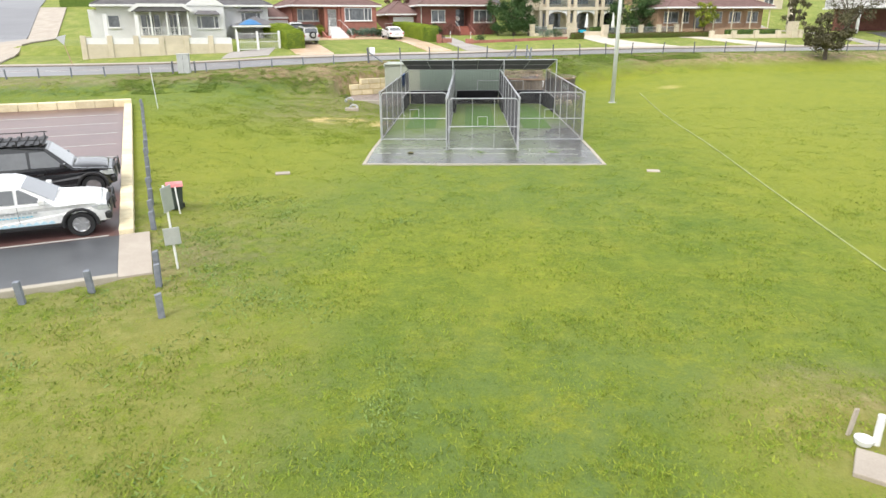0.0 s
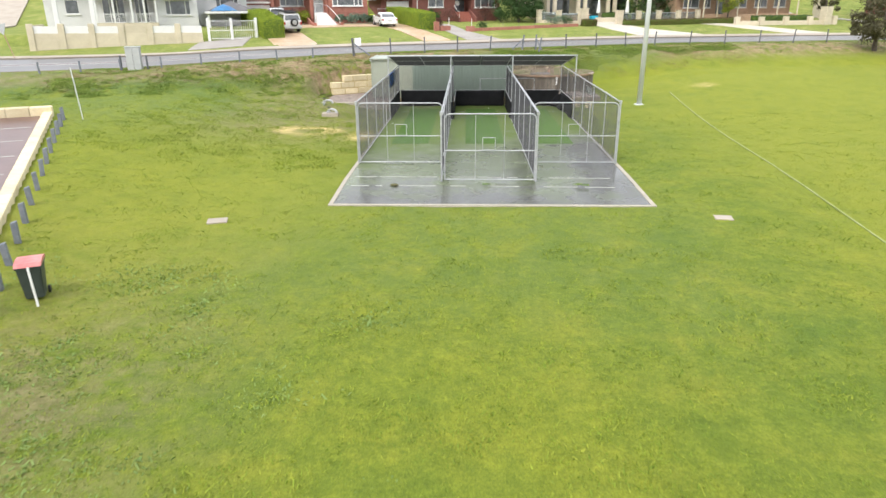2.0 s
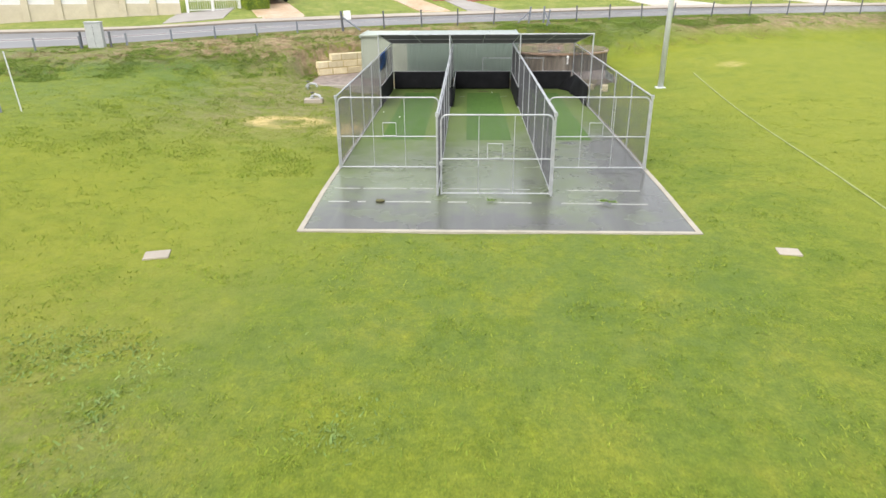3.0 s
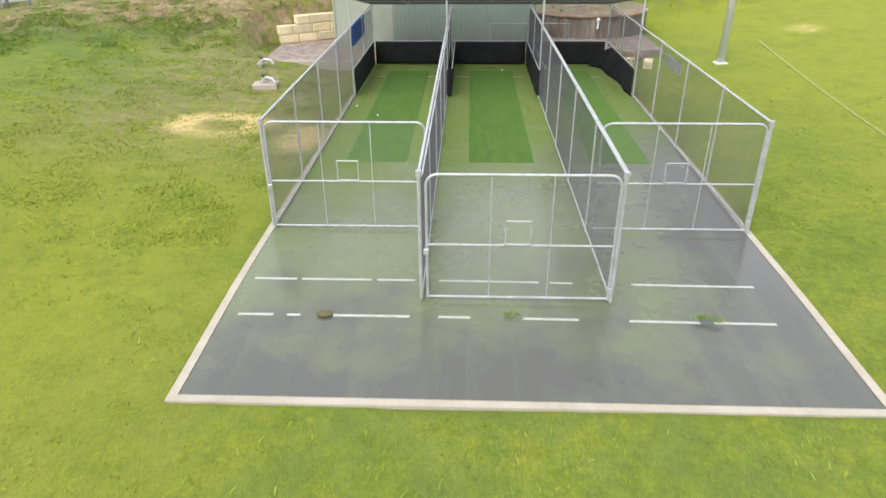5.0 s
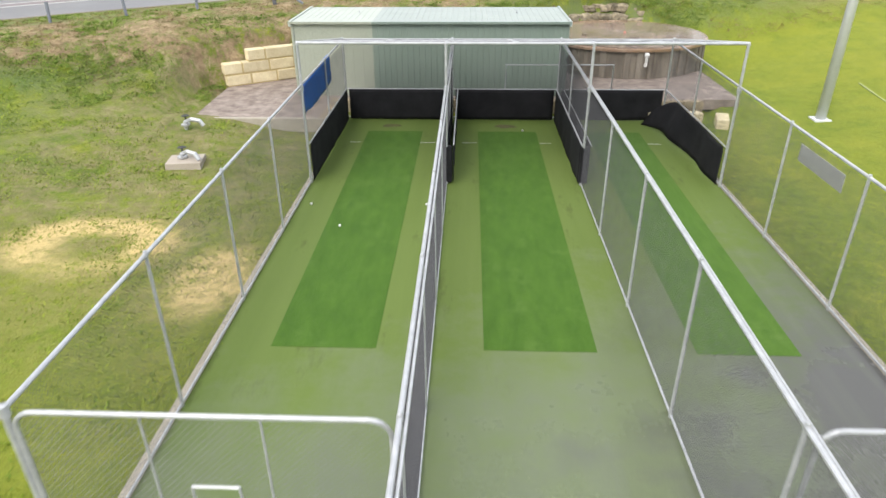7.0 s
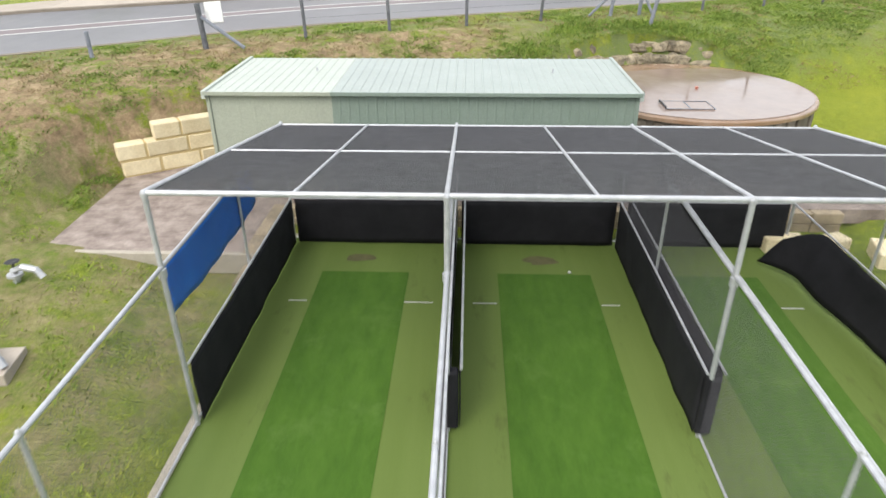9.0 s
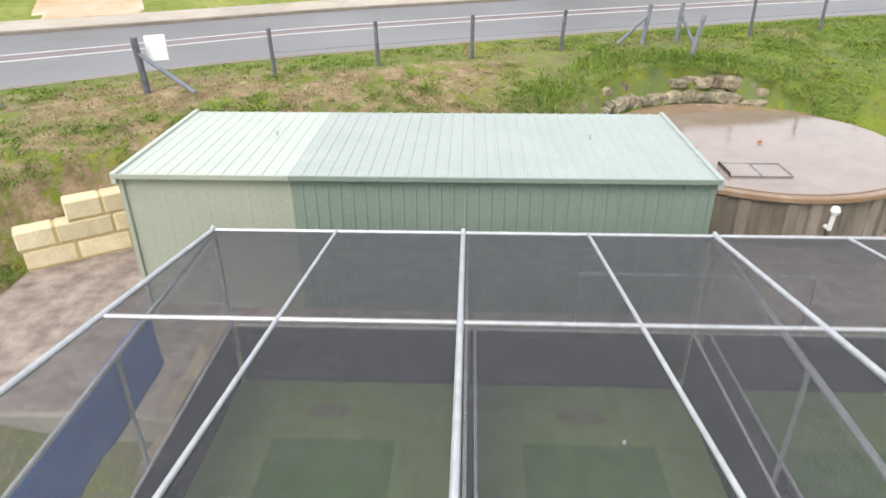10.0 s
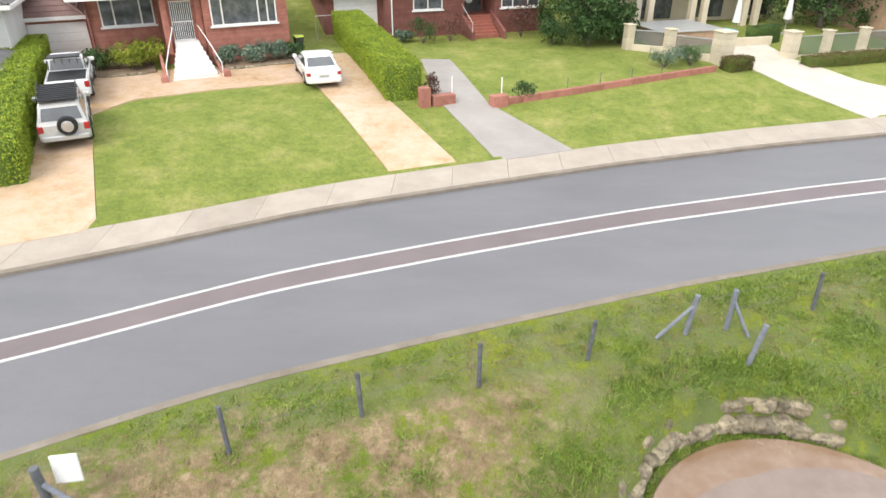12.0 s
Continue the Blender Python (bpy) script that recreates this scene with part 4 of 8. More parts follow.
def sheet(outline, a, c, thick=0.015):
    """A ribbed sheet as a closed solid: outline points (x, d) run between the two lines a and c, functions of (x, d)."""
    b = bmesh.new()
    inner = [(x, d - thick) for x, d in outline][::-1]
    loop = outline + inner
    lo, hi = [b.verts.new(a(*q)) for q in loop], [b.verts.new(c(*q)) for q in loop]
    k, n = len(loop), len(outline)
    for i in range(k):
        b.faces.new((lo[i], lo[(i + 1) % k], hi[(i + 1) % k], hi[i]))
    for ring in (lo, hi):
        for i in range(n - 1):
            b.faces.new((ring[i], ring[i + 1], ring[k - 2 - i], ring[k - 1 - i]))
    return b


def build_shed():
    shed = empty("storage_shed", pose(0, 0, 0))
    tagged(shed, "long green steel storage shed with a ribbed roof, one bay paler", "shed")
    x0, xs, x1, y0, y1 = -6.6, -3.82, 2.9, 53.88, 57.35
    zf, zb, g = 2.95, 2.97, PAD_Z
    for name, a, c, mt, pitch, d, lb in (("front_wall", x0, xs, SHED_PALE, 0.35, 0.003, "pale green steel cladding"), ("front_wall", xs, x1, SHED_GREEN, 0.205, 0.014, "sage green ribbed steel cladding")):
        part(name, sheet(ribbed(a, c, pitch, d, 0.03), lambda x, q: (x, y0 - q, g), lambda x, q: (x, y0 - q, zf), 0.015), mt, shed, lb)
        part("back_wall", sheet(ribbed(a, c, pitch, d, 0.03), lambda x, q: (x, y1 + q, g), lambda x, q: (x, y1 + q, zb), 0.015), mt, shed, lb)
    for x, mt, sg in ((x0, SHED_PALE, -1), (x1, SHED_GREEN, 1)):
        part("end_wall", sheet(ribbed(y0, y1, 0.2, 0.012, 0.03), lambda y, q: (x + sg * q, y, g), lambda y, q: (x + sg * q, y, zf + (zb - zf) * (y - y0) / (y1 - y0)), 0.015), mt, shed)
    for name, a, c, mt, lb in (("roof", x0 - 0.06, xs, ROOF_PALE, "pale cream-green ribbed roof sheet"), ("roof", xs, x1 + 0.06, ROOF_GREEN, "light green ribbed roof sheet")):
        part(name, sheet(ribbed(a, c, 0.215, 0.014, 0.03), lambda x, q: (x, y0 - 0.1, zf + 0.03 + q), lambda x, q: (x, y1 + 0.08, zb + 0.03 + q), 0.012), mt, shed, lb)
    part("fascia", box(x0 - 0.07, xs, y0 - 0.13, y0 - 0.1, zf - 0.02, zf + 0.065, 0.005), SHED_PALE, shed)
    part("fascia", box(xs, x1 + 0.07, y0 - 0.13, y0 - 0.1, zf - 0.02, zf + 0.065, 0.005), SHED_GREEN, shed)
    for x, mt in ((x0 - 0.07, ROOF_PALE), (x1 + 0.05, ROOF_GREEN)):
        part("barge_capping", prism([(y0 - 0.12, zf - 0.1), (y1 + 0.1, zb - 0.1), (y1 + 0.1, zb + 0.075), (y0 - 0.12, zf + 0.075)], x - 0.03, x + 0.05, axis="x"), mt, shed)
    for x in (x0, x1):
        part("corner_trim", box(x - 0.04, x + 0.04, y0 - 0.045, y0 + 0.03, g, zf, 0.005), SHED_PALE if x < 0 else SHED_GREEN, shed)
    for x, y in ((-4.55, 55.9), (1.25, 55.8)):
        part("roof_fitting", lathe([(0.025, 3.0), (0.025, 3.09), (0.0, 3.1)], 8, centre=(x, y)), GALV, shed)


build_shed()
rail = empty("hand_rail", pose(0, 0, 0))
tagged(rail, "low galvanised rail behind the cage", "rail")
part("bar", tube([(0.75, 53.0, 1.75), (4.4, 53.0, 1.75)], 0.022, 8), GALV, rail)
for x in (0.78, 4.38):
    part("post", tube([(x, 53.0, 0.0), (x, 53.0, 1.75)], 0.022, 8), GALV, rail)


def build_tank():
    cx, cy = TANK_C
    R, z1 = TANK_R, 1.62
    tank = empty("water_tank", pose(cx, cy, 0))
    tagged(tank, "round concrete water tank with a wet stained lid", "water tank")
    part("wall", lathe([(R - 0.1, 0.0), (R - 0.1, z1 - 0.12)], 64), TANK_WALL, tank, "stained ribbed concrete wall", smooth=True)
    part("lid", lathe([(0, z1 + 0.015), (R - 0.2, z1), (R, z1 - 0.01), (R + 0.03, z1 - 0.04), (R + 0.03, z1 - 0.13), (R - 0.12, z1 - 0.14), (0, z1 - 0.14)], 72), TANK_TOP, tank, "wet brown concrete lid")
    rib = part("rib", box(-0.13, 0.13, -0.06, 0.05, 0.0, z1 - 0.14, 0.03), TANK_RIB, tank, m=pose((R - 0.1) * math.cos(4.0), (R - 0.1) * math.sin(4.0), 0, 0, 0, math.degrees(4.0) + 90))
    for k in range(30):
        a = math.radians(150 + k * 7.6)
        if k % 4 == 2:
            continue
        shared("rib", rib.data, tank, pose((R - 0.1) * math.cos(a), (R - 0.1) * math.sin(a), 0, 0, 0, math.degrees(a) + 90))
    b = bmesh.new()
    ring = []
    for k in range(60):
        a = 2 * math.pi * k / 60
        back = max(0.0, math.sin(a - 0.35))
        rr = (R - 0.1) - 0.95 * back ** 1.5 + 0.16 * noise.noise((math.cos(a) * 2.5, math.sin(a) * 2.5, 4)) * (0.2 + back)
        ring.append((rr * math.cos(a), rr * math.sin(a)))
    part("puddle", prism(ring, z1 - 0.01, z1 + 0.02, b, axis="z"), PUDDLE, tank, "pale shallow rain puddle")
    for k in range(2):
        part("hatch", box(-1.35 + 0.66 * k, -0.71 + 0.66 * k, -2.55, -1.75, z1, z1 + 0.05 - 0.01 * k, 0.01), PUDDLE, tank, "wet concrete access hatch in a thin steel frame")
        x0, x1, zf = -1.35 + 0.66 * k, -0.71 + 0.66 * k, z1 + 0.05
        part("hatch_frame", tube([(x0, -2.55, zf), (x1, -2.55, zf), (x1, -1.75, zf), (x0, -1.75, zf), (x0, -2.55, zf)], 0.012, 6), POST, tank, "thin dark steel frame")
    part("hatch_handle", tube([(-1.38, -2.5, z1 + 0.03), (-1.38, -2.5, z1 + 0.1), (-1.38, -1.8, z1 + 0.1), (-1.38, -1.8, z1 + 0.03)], 0.018, 6), BLACK_TRIM, tank)
    part("vent", lathe([(0.05, z1), (0.05, z1 + 0.09), (0.0, z1 + 0.1)], 10, centre=(0.15, -0.2)), BRICK, tank, "small red vent cap")
    part("loose_stone", box(-1.75, -1.55, -0.85, -0.68, z1, z1 + 0.1, 0.03), OLD_STONE, tank)
    pipe = part("overflow_pipe", tube([(0.3, -R - 0.02, 1.0), (0.3, -R - 0.16, 1.0), (0.3, -R - 0.2, 1.35)], 0.05, 8), WHITE, tank, "white plastic pipe")
    part("cap", lathe([(0.07, 1.35), (0.1, 1.42), (0.07, 1.5), (0, 1.52)], 10, centre=(0.3, -R - 0.2)), WHITE, pipe)


build_tank()


def build_rock_wall():
    cx, cy = TANK_C
    wall = empty("dry_stone_wall", pose(cx, cy, 0))
    tagged(wall, "rough weathered limestone boulders banked behind the tank", "stone wall")
    rng = random.Random(8)
    for ring, (rad, zo) in enumerate(((TANK_R + 0.45, 1.52), (TANK_R + 0.8, 1.92))):
        a = 62 if ring == 0 else 66
        while a < (166 if ring == 0 else 162):
            w = rng.uniform(0.28, 0.62)
            h = rng.uniform(0.28, 0.44)
            b = bmesh.new()
            bmesh.ops.create_icosphere(b, subdivisions=2, radius=0.5)
            s = rng.random() * 50
            for v in b.verts:
                q = v.co.copy()
                m = max(abs(q.x), abs(q.y), abs(q.z))
                v.co = q.lerp(q * (0.5 / m), 0.95) * (1 + 0.28 * noise.noise(q * 2.6 + Vector((s, 0, 0))))
                v.co.x *= w * 1.1
                v.co.y *= rng.uniform(0.38, 0.42)
                v.co.z *= h
            t = math.radians(a)
            r = rad + rng.uniform(-0.08, 0.08)
            z = zo + h * 0.4 - 0.25 * step(140, 165, a) - 0.2 * step(80, 62, a)
            part("stone", b, OLD_STONE, wall, m=pose(r * math.cos(t), r * math.sin(t), z, rng.uniform(-8, 8), rng.uniform(-8, 8), a + 90 + rng.uniform(-12, 12)))
            a += math.degrees(w * 0.72 / rad)


build_rock_wall()


# ---- floodlight pole and fence along the road
def build_pole():
    x, y = 11.3, 52.4
    z = field_z(x, y)
    pole = empty("floodlight_pole", pose(x, y, z))
    tagged(pole, "tall grey steel floodlight pole beside the field", "light pole")
    part("shaft", tube([(0, 0, -0.1), (0.12, 0.0, 14)], 0.17, 12, r_end=0.1), STEEL_POLE, pole, smooth=True)
    part("base_plate", box(-0.27, 0.27, -0.27, 0.27, -0.1, 0.04, 0.01), STEEL_POLE, pole)


build_pole()


def road_fence():
    rng = random.Random(4)
    xs = [-6.1, -3.5, -0.9, 1.8, 8.4]
    x = 8.4
    while x < 62:
        x += 2.75 if x < 14 else 3.4
        xs.append(x)
    for x in xs:
        y = near_edge(x) - 2.3
        o = part("fence_post", tube([(0, 0, -0.2), (0, 0, 1.2)], 0.055, 8), DARK_POST, m=pose(x, y, ground_z(x, y), rng.uniform(-3, 3), rng.uniform(-3, 5), 0))
        tagged(o, "slim dark timber fence post on the bank", "fence post", "posts along the road")
    wire = empty("fence_wire", pose(0, 0, 0))
    tagged(wire, "two thin plain wires strung along the bank's posts", "fence wire")
    for up in (1.12, 0.6):
        run = [(x, near_edge(x) - 2.3, ground_z(x, near_edge(x) - 2.3) + up) for x in xs]
        part("strand", tube(run, 0.004, 5), DARK_POST, wire)
    for k in range(22):
        x = -11.6 - 2.35 * k
        y = near_edge(x) - 2.2
        o = part("short_post", tube([(0, 0, -0.2), (0, 0, 0.75)], 0.06, 8), POST, m=pose(x, y, ground_z(x, y), rng.uniform(-3, 3), rng.uniform(-3, 3), 0))
        tagged(o, "short grey roadside post", "fence post", "short posts along the road")
    for x, dy, lean, strut in ((4.55, -2.2, 6, (-0.85, -0.3)), (5.7, -2.35, 2, (0.5, -0.3)), (5.85, -3.7, 9, None)):
        y = near_edge(x) + dy
        post = empty("strainer_post", pose(x, y, ground_z(x, y), 0, lean, 0))
        tagged(post, "leaning grey timber strainer post", "fence post", "strainer posts")
        part("shaft", tube([(0, 0, -0.3), (0, 0, 1.2)], 0.07, 10), POST, post)
        if strut:
            part("brace", tube([(0, 0, 0.9), (strut[0], strut[1], -0.05)], 0.05, 8), POST, post)
    # sign on a braced post
    x, y = -8.75, near_edge(-8.75) - 2.6
    post = empty("sign_post", pose(x, y, ground_z(x, y), 0, -3, 0))
    tagged(post, "dark timber strainer post carrying a blank white sign", "sign post")
    part("shaft", tube([(0, 0, -0.3), (0, 0, 1.3)], 0.085, 10), DARK_POST, post)
    part("brace", tube([(0, 0, 0.95), (1.25, -0.2, 0.0)], 0.055, 8), POST, post)
    part("sign_board", box(0.12, 0.62, -0.02, 0.02, 0.7, 1.3, 0.015), WHITE, post, "white sign board", m=pose(0, 0.1, 0, -8, 0, 8))


road_fence()


# ---- across the road: paths and drives
def footpath():
    path = empty("footpath", pose(0, 0, 0))
    tagged(path, "pale concrete slab footpath behind the kerb", "footpath", kind="structure")
    xs = list(np.arange(-64, 66, 2.3))
    for a, c in zip(xs, xs[1:]):
        b = bmesh.new()
        cols = []
        for x in (a + 0.006, (a + c) / 2, c - 0.006):
            lo, hi = near_edge(x) + U_KERB + 0.12, near_edge(x) + U_PATH
            cols.append([b.verts.new(p) for p in ((x, lo, land_z(x, lo) + 0.09), (x, hi, land_z(x, hi) + 0.03), (x, hi, land_z(x, hi) - 0.2), (x, lo, land_z(x, lo) - 0.2))])
        for p, q in zip(cols, cols[1:]):
            for i in range(4):
                b.faces.new((p[i], q[i], q[(i + 1) % 4], p[(i + 1) % 4]))
        b.faces.new(cols[0])
        b.faces.new(cols[-1])
        part("slab", b, CONCRETE, path)


def resample(pts, n):
    d = [0.0]
    for p, q in zip(pts, pts[1:]):
        d.append(d[-1] + math.dist(p, q))
    t = np.linspace(0, d[-1], n)
    return list(zip(np.interp(t, d, [p[0] for p in pts]), np.interp(t, d, [p[1] for p in pts])))


def ribbon(name, left, right, material, lift, label, category="driveway", n=26, m=8, thick=0.12, height=None):
    """A sheet laid over the land between two lines."""
    hz = height or ground_z
    L, R = resample(left, n), resample(right, n)
    b = bmesh.new()
    rows, unders = [], []
    for p, q in zip(L, R):
        pts = [(p[0] + (q[0] - p[0]) * k / m, p[1] + (q[1] - p[1]) * k / m) for k in range(m + 1)]
        rows.append([b.verts.new((x, y, hz(x, y) + lift)) for x, y in pts])
        unders.append([b.verts.new((x, y, hz(x, y) + lift - thick)) for x, y in pts])
    for i in range(n - 1):
        for k in range(m):
            b.faces.new((rows[i][k], rows[i][k + 1], rows[i + 1][k + 1], rows[i + 1][k]))
            b.faces.new((unders[i][k], unders[i + 1][k], unders[i + 1][k + 1], unders[i][k + 1]))
        for k in (0, m):
            b.faces.new((rows[i][k], rows[i + 1][k], unders[i + 1][k], unders[i][k]))
    for i in (0, n - 1):
        for k in range(m):
            b.faces.new((rows[i][k], rows[i][k + 1], unders[i][k + 1], unders[i][k]))
    o = part(name, b, material, smooth=False)
    return tagged(o, label, category, kind="structure")


ribbon("driveway", [(-17.45, 69.1), (-19.2, 73.0), (-24.9, 85.2), (-28.6, 92.4)], [(-13.85, 71.0), (-16.2, 75.6), (-18.6, 80.3), (-22.0, 86.5), (-24.4, 93.5)], DRIVE, 0.05, "rain-streaked orange concrete driveway to the garage")
ribbon("forecourt", [(-18.8, 80.2), (-17.7, 82.7), (-14.3, 84.7), (-9.6, 86.7)], [(-22.5, 87.0), (-19.6, 87.6), (-15.2, 89.5), (-10.5, 91.5)], DRIVE, 0.058, "orange concrete forecourt before the brick house")
ribbon("driveway", [(-4.3, 76.2), (-9.8, 86.7), (-12.2, 92.0)], [(-1.55, 77.4), (-5.4, 84.2), (-9.0, 93.0)], DRIVE, 0.066, "orange concrete driveway beside the clipped hedge")
ribbon("garden_path", [(0.0, 78.05), (-2.9, 84.5), (-4.3, 92.0)], [(3.4, 79.5), (-0.35, 84.4), (-2.5, 92.0)], DRIVE_GREY, 0.05, "grey asphalt path up to the brick house", "path")
ribbon("driveway", [(18.9, 84.5), (16.6, 88.4), (14.9, 92.6), (14.6, 97)], [(26.5, 86.3), (21.0, 89.8), (18.7, 93.8), (18.3, 98)], DRIVE_PALE, 0.05, "pale cream driveway between stone gate pillars")
ribbon("driveway", [(36.9, 88.1), (31.0, 93.5), (28.0, 96.0)], [(41.4, 88.5), (34.0, 94.6), (30.5, 97.0)], DRIVE_PALE, 0.05, "pale driveway before the tan house")
ribbon("driveway", [(51.0, 89.2), (50.5, 96), (49.0, 107), (48, 120)], [(53.2, 89.3), (52.3, 96), (50.6, 107), (49.4, 120)], DRIVE_GREY, 0.05, "narrow grey concrete drive running uphill")
ribbon("driveway", [(56, 89.4), (57, 97), (59, 104)], [(72, 89.6), (72, 97), (73, 104)], PARK_GREY, 0.05, "dark asphalt apron before the carport")
ribbon("driveway", [(-24.6, 66.9), (-25.5, 72.4)], [(-20.4, 69.0), (-21.2, 74.4)], DRIVE_GREY, 0.05, "grey driveway in front of the white gate")
ribbon("side_road", [(-64, 61.4), (-71, 84), (-87, 118), (-120, 180)], [(-48.5, 61.6), (-55.5, 82), (-70.5, 112), (-100.5, 172)], ASPHALT, 0.12, "grey asphalt side road climbing the hill", "road", n=40)
ribbon("footpath", [(-48.4, 62.2), (-55.4, 82), (-70.4, 112)], [(-45.0, 63.4), (-51.6, 82), (-66.0, 112)], CONCRETE, 0.16, "pale concrete footpath along the side road", "footpath", n=30, m=2)
footpath()


# ---- plants
def hedge(name, p0, p1, width, height, material, label, seed, leaf=0.05, density=420, core=HEDGE_CORE, wave=0.06):
    """A clipped hedge from p0 to p1 (its middle line)."""
    d = Vector((p1[0] - p0[0], p1[1] - p0[1], 0))
    ln = d.length
    ang = math.degrees(math.atan2(d.y, d.x))
    zs = [ground_z(p0[0] + d.x * f, p0[1] + d.y * f) for f in (0, 0.5, 1)]
    h = empty(name, pose(p0[0], p0[1], min(zs), 0, 0, ang))
    tagged(h, label, "hedge")

    def rise(x):
        return float(np.interp(x / ln, (0, 0.5, 1), zs)) - min(zs)

    b = bmesh.new()
    nx = max(4, int(ln / 0.4))
    secs = []
    for i in range(nx + 1):
        x = ln * i / nx
        w = width / 2 - 0.06
        r = rise(x)
        row = []
        for (yy, zz) in ((-w, 0), (-w, height * 0.5), (-w, height - 0.15), (-w + 0.12, height - 0.05), (0, height - 0.04), (w - 0.12, height - 0.05), (w, height - 0.15), (w, height * 0.5), (w, 0)):
            q = noise.noise((x * 1.3 + seed, yy * 1.3, zz * 1.3)) * wave
            row.append(b.verts.new((x, yy + q * (1 if yy > 0 else -1), zz + r + (q if zz > 0.2 else 0))))
        secs.append(row)
    for p, q in zip(secs, secs[1:]):
        for k in range(8):
            b.faces.new((p[k], p[k + 1], q[k + 1], q[k]))
    b.faces.new(secs[0])
    b.faces.new(secs[-1][::-1])
    # core colour shows through the leaf gaps in place of shade
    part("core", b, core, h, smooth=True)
    faces = (("t", ln * width), ("l", ln * height), ("r", ln * height), ("e", width * height), ("f", width * height))
    total = sum(a for _, a in faces)

    def place(rng):
        k = rng.random() * total
        for f, a in faces:
            if k < a:
                break
            k -= a
        x, y, z = rng.uniform(0, ln), rng.uniform(-width / 2, width / 2), rng.uniform(0.02, height)
        o = (0, 0, 1)
        if f == "t":
            z = height
        elif f in "lr":
            y, o = (-width / 2, (0, -1, 0.3)) if f == "l" else (width / 2, (0, 1, 0.3))
        else:
            x, o = (0, (-1, 0, 0.3)) if f == "e" else (ln, (1, 0, 0.3))
        q = noise.noise((x * 1.3 + seed, y * 1.3, z * 1.3)) * wave + rng.uniform(-0.05, 0.06)
        p = Vector((x, y, z)) + Vector(o) * q
        p.z = max(0.03, p.z) + rise(min(max(x, 0), ln))
        return p, o

    foliage("leaves", place, int(min(42000, total * density)), leaf, material, h, seed, flat=0.7)
    return h


def shrub(x, y, w, h, material, label, seed, leaf=0.06, count=900, z=None, sticks=True, name="shrub", category="shrub"):
    """A rounded, gappy bush: branching sticks and clumped leaves."""
    g = ground_z(x, y) if z is None else z
    s = empty(name, pose(x, y, g))
    tagged(s, label, category, kind="")
    rng = random.Random(seed)
    clumps = []
    for _ in range(max(6, int(w * 9))):
        a, r = rng.uniform(0, 6.283), math.sqrt(rng.random()) * w / 2 * 0.8
        zz = h * (0.3 + 0.55 * rng.random() * (1 - (r / (w / 2)) ** 2 * 0.6))
        clumps.append((Vector((r * math.cos(a), r * math.sin(a), zz)), rng.uniform(0.16, 0.3) * min(w, h * 1.3)))
    b = bmesh.new()
    for c, _ in clumps[:9]:
        tube([(0, 0, -0.05), (c.x * 0.4, c.y * 0.4, c.z * 0.5), tuple(c)], 0.02, 5, b, r_end=0.006)
    part("branch_frame", b, BARK, s)

    def place(r):
        c, rad = clumps[int(r.random() * len(clumps))]
        o = Vector((r.gauss(0, 1), r.gauss(0, 1), r.gauss(0.25, 1))).normalized()
        p = c + o * rad * (0.55 + 0.5 * r.random())
        p.z = max(0.03, p.z)
        return p, o

    foliage("leaves", place, count, leaf, material, s, seed + 1, flat=0.7)
    return s


def tree(name, x, y, h, trunk_h, crown_w, material, label, seed, leaf=0.16, count=6000, clusters=34, trunk_r=0.22, low=0.35):
    g = ground_z(x, y)
    t = empty(name, pose(x, y, g))
    tagged(t, label, "tree")
    rng = random.Random(seed)
    lean = rng.uniform(-0.2, 0.2)
    b = bmesh.new()
    tube([(0, 0, -0.2), (lean * 0.3, 0.05, trunk_h * 0.5), (lean, 0, trunk_h)], trunk_r, 10, b, r_end=trunk_r * 0.7)
    clumps = []
    for k in range(clusters):
        a = rng.uniform(0, 6.283)
        f = rng.random()
        zz = trunk_h * (1 - low) + (h - trunk_h * (1 - low)) * (0.12 + 0.82 * f)
        env = crown_w / 2 * math.sqrt(max(0.08, 1 - (2 * (zz - trunk_h * 0.7) / (h - trunk_h * 0.7) - 0.9) ** 2 * 0.8))
        r = env * math.sqrt(rng.random())
        clumps.append((Vector((r * math.cos(a), r * math.sin(a), zz)), crown_w * rng.uniform(0.07, 0.15)))
    for c, _ in clumps[: min(18, clusters)]:
        tube([(lean * 0.8, 0, trunk_h * rng.uniform(0.6, 0.98)), (c.x * 0.45, c.y * 0.45, trunk_h + (c.z - trunk_h) * 0.4), tuple(c)], trunk_r * 0.35, 6, b, r_end=0.02)
    part("trunk", b, BARK, t, "dark branching trunk")

    def place(r):
        c, rad = clumps[int(r.random() * len(clumps))]
        o = Vector((r.gauss(0, 1), r.gauss(0, 1), r.gauss(0.1, 0.8))).normalized()
        return c + o * rad * (0.3 + 0.9 * r.random()), o

    foliage("crown", place, count, leaf, material, t, seed + 3, flat=0.9)
    return t


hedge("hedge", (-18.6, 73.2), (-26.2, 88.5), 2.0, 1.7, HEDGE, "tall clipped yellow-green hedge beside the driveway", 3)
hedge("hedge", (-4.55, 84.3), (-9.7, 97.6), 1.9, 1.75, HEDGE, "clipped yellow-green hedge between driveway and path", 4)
tree("street_tree", 36.2, 70.2, 4.4, 1.3, 4.2, TREE_LEAF, "olive-grey drooping tree on the roadside bank", 12, leaf=0.12, count=5600, clusters=40, trunk_r=0.22, low=0.55)
shrub(-3.2, 84.9, 1.0, 1.25, SHRUB_RED, "straggly russet shrub beside the brick pillar", 21, count=500)
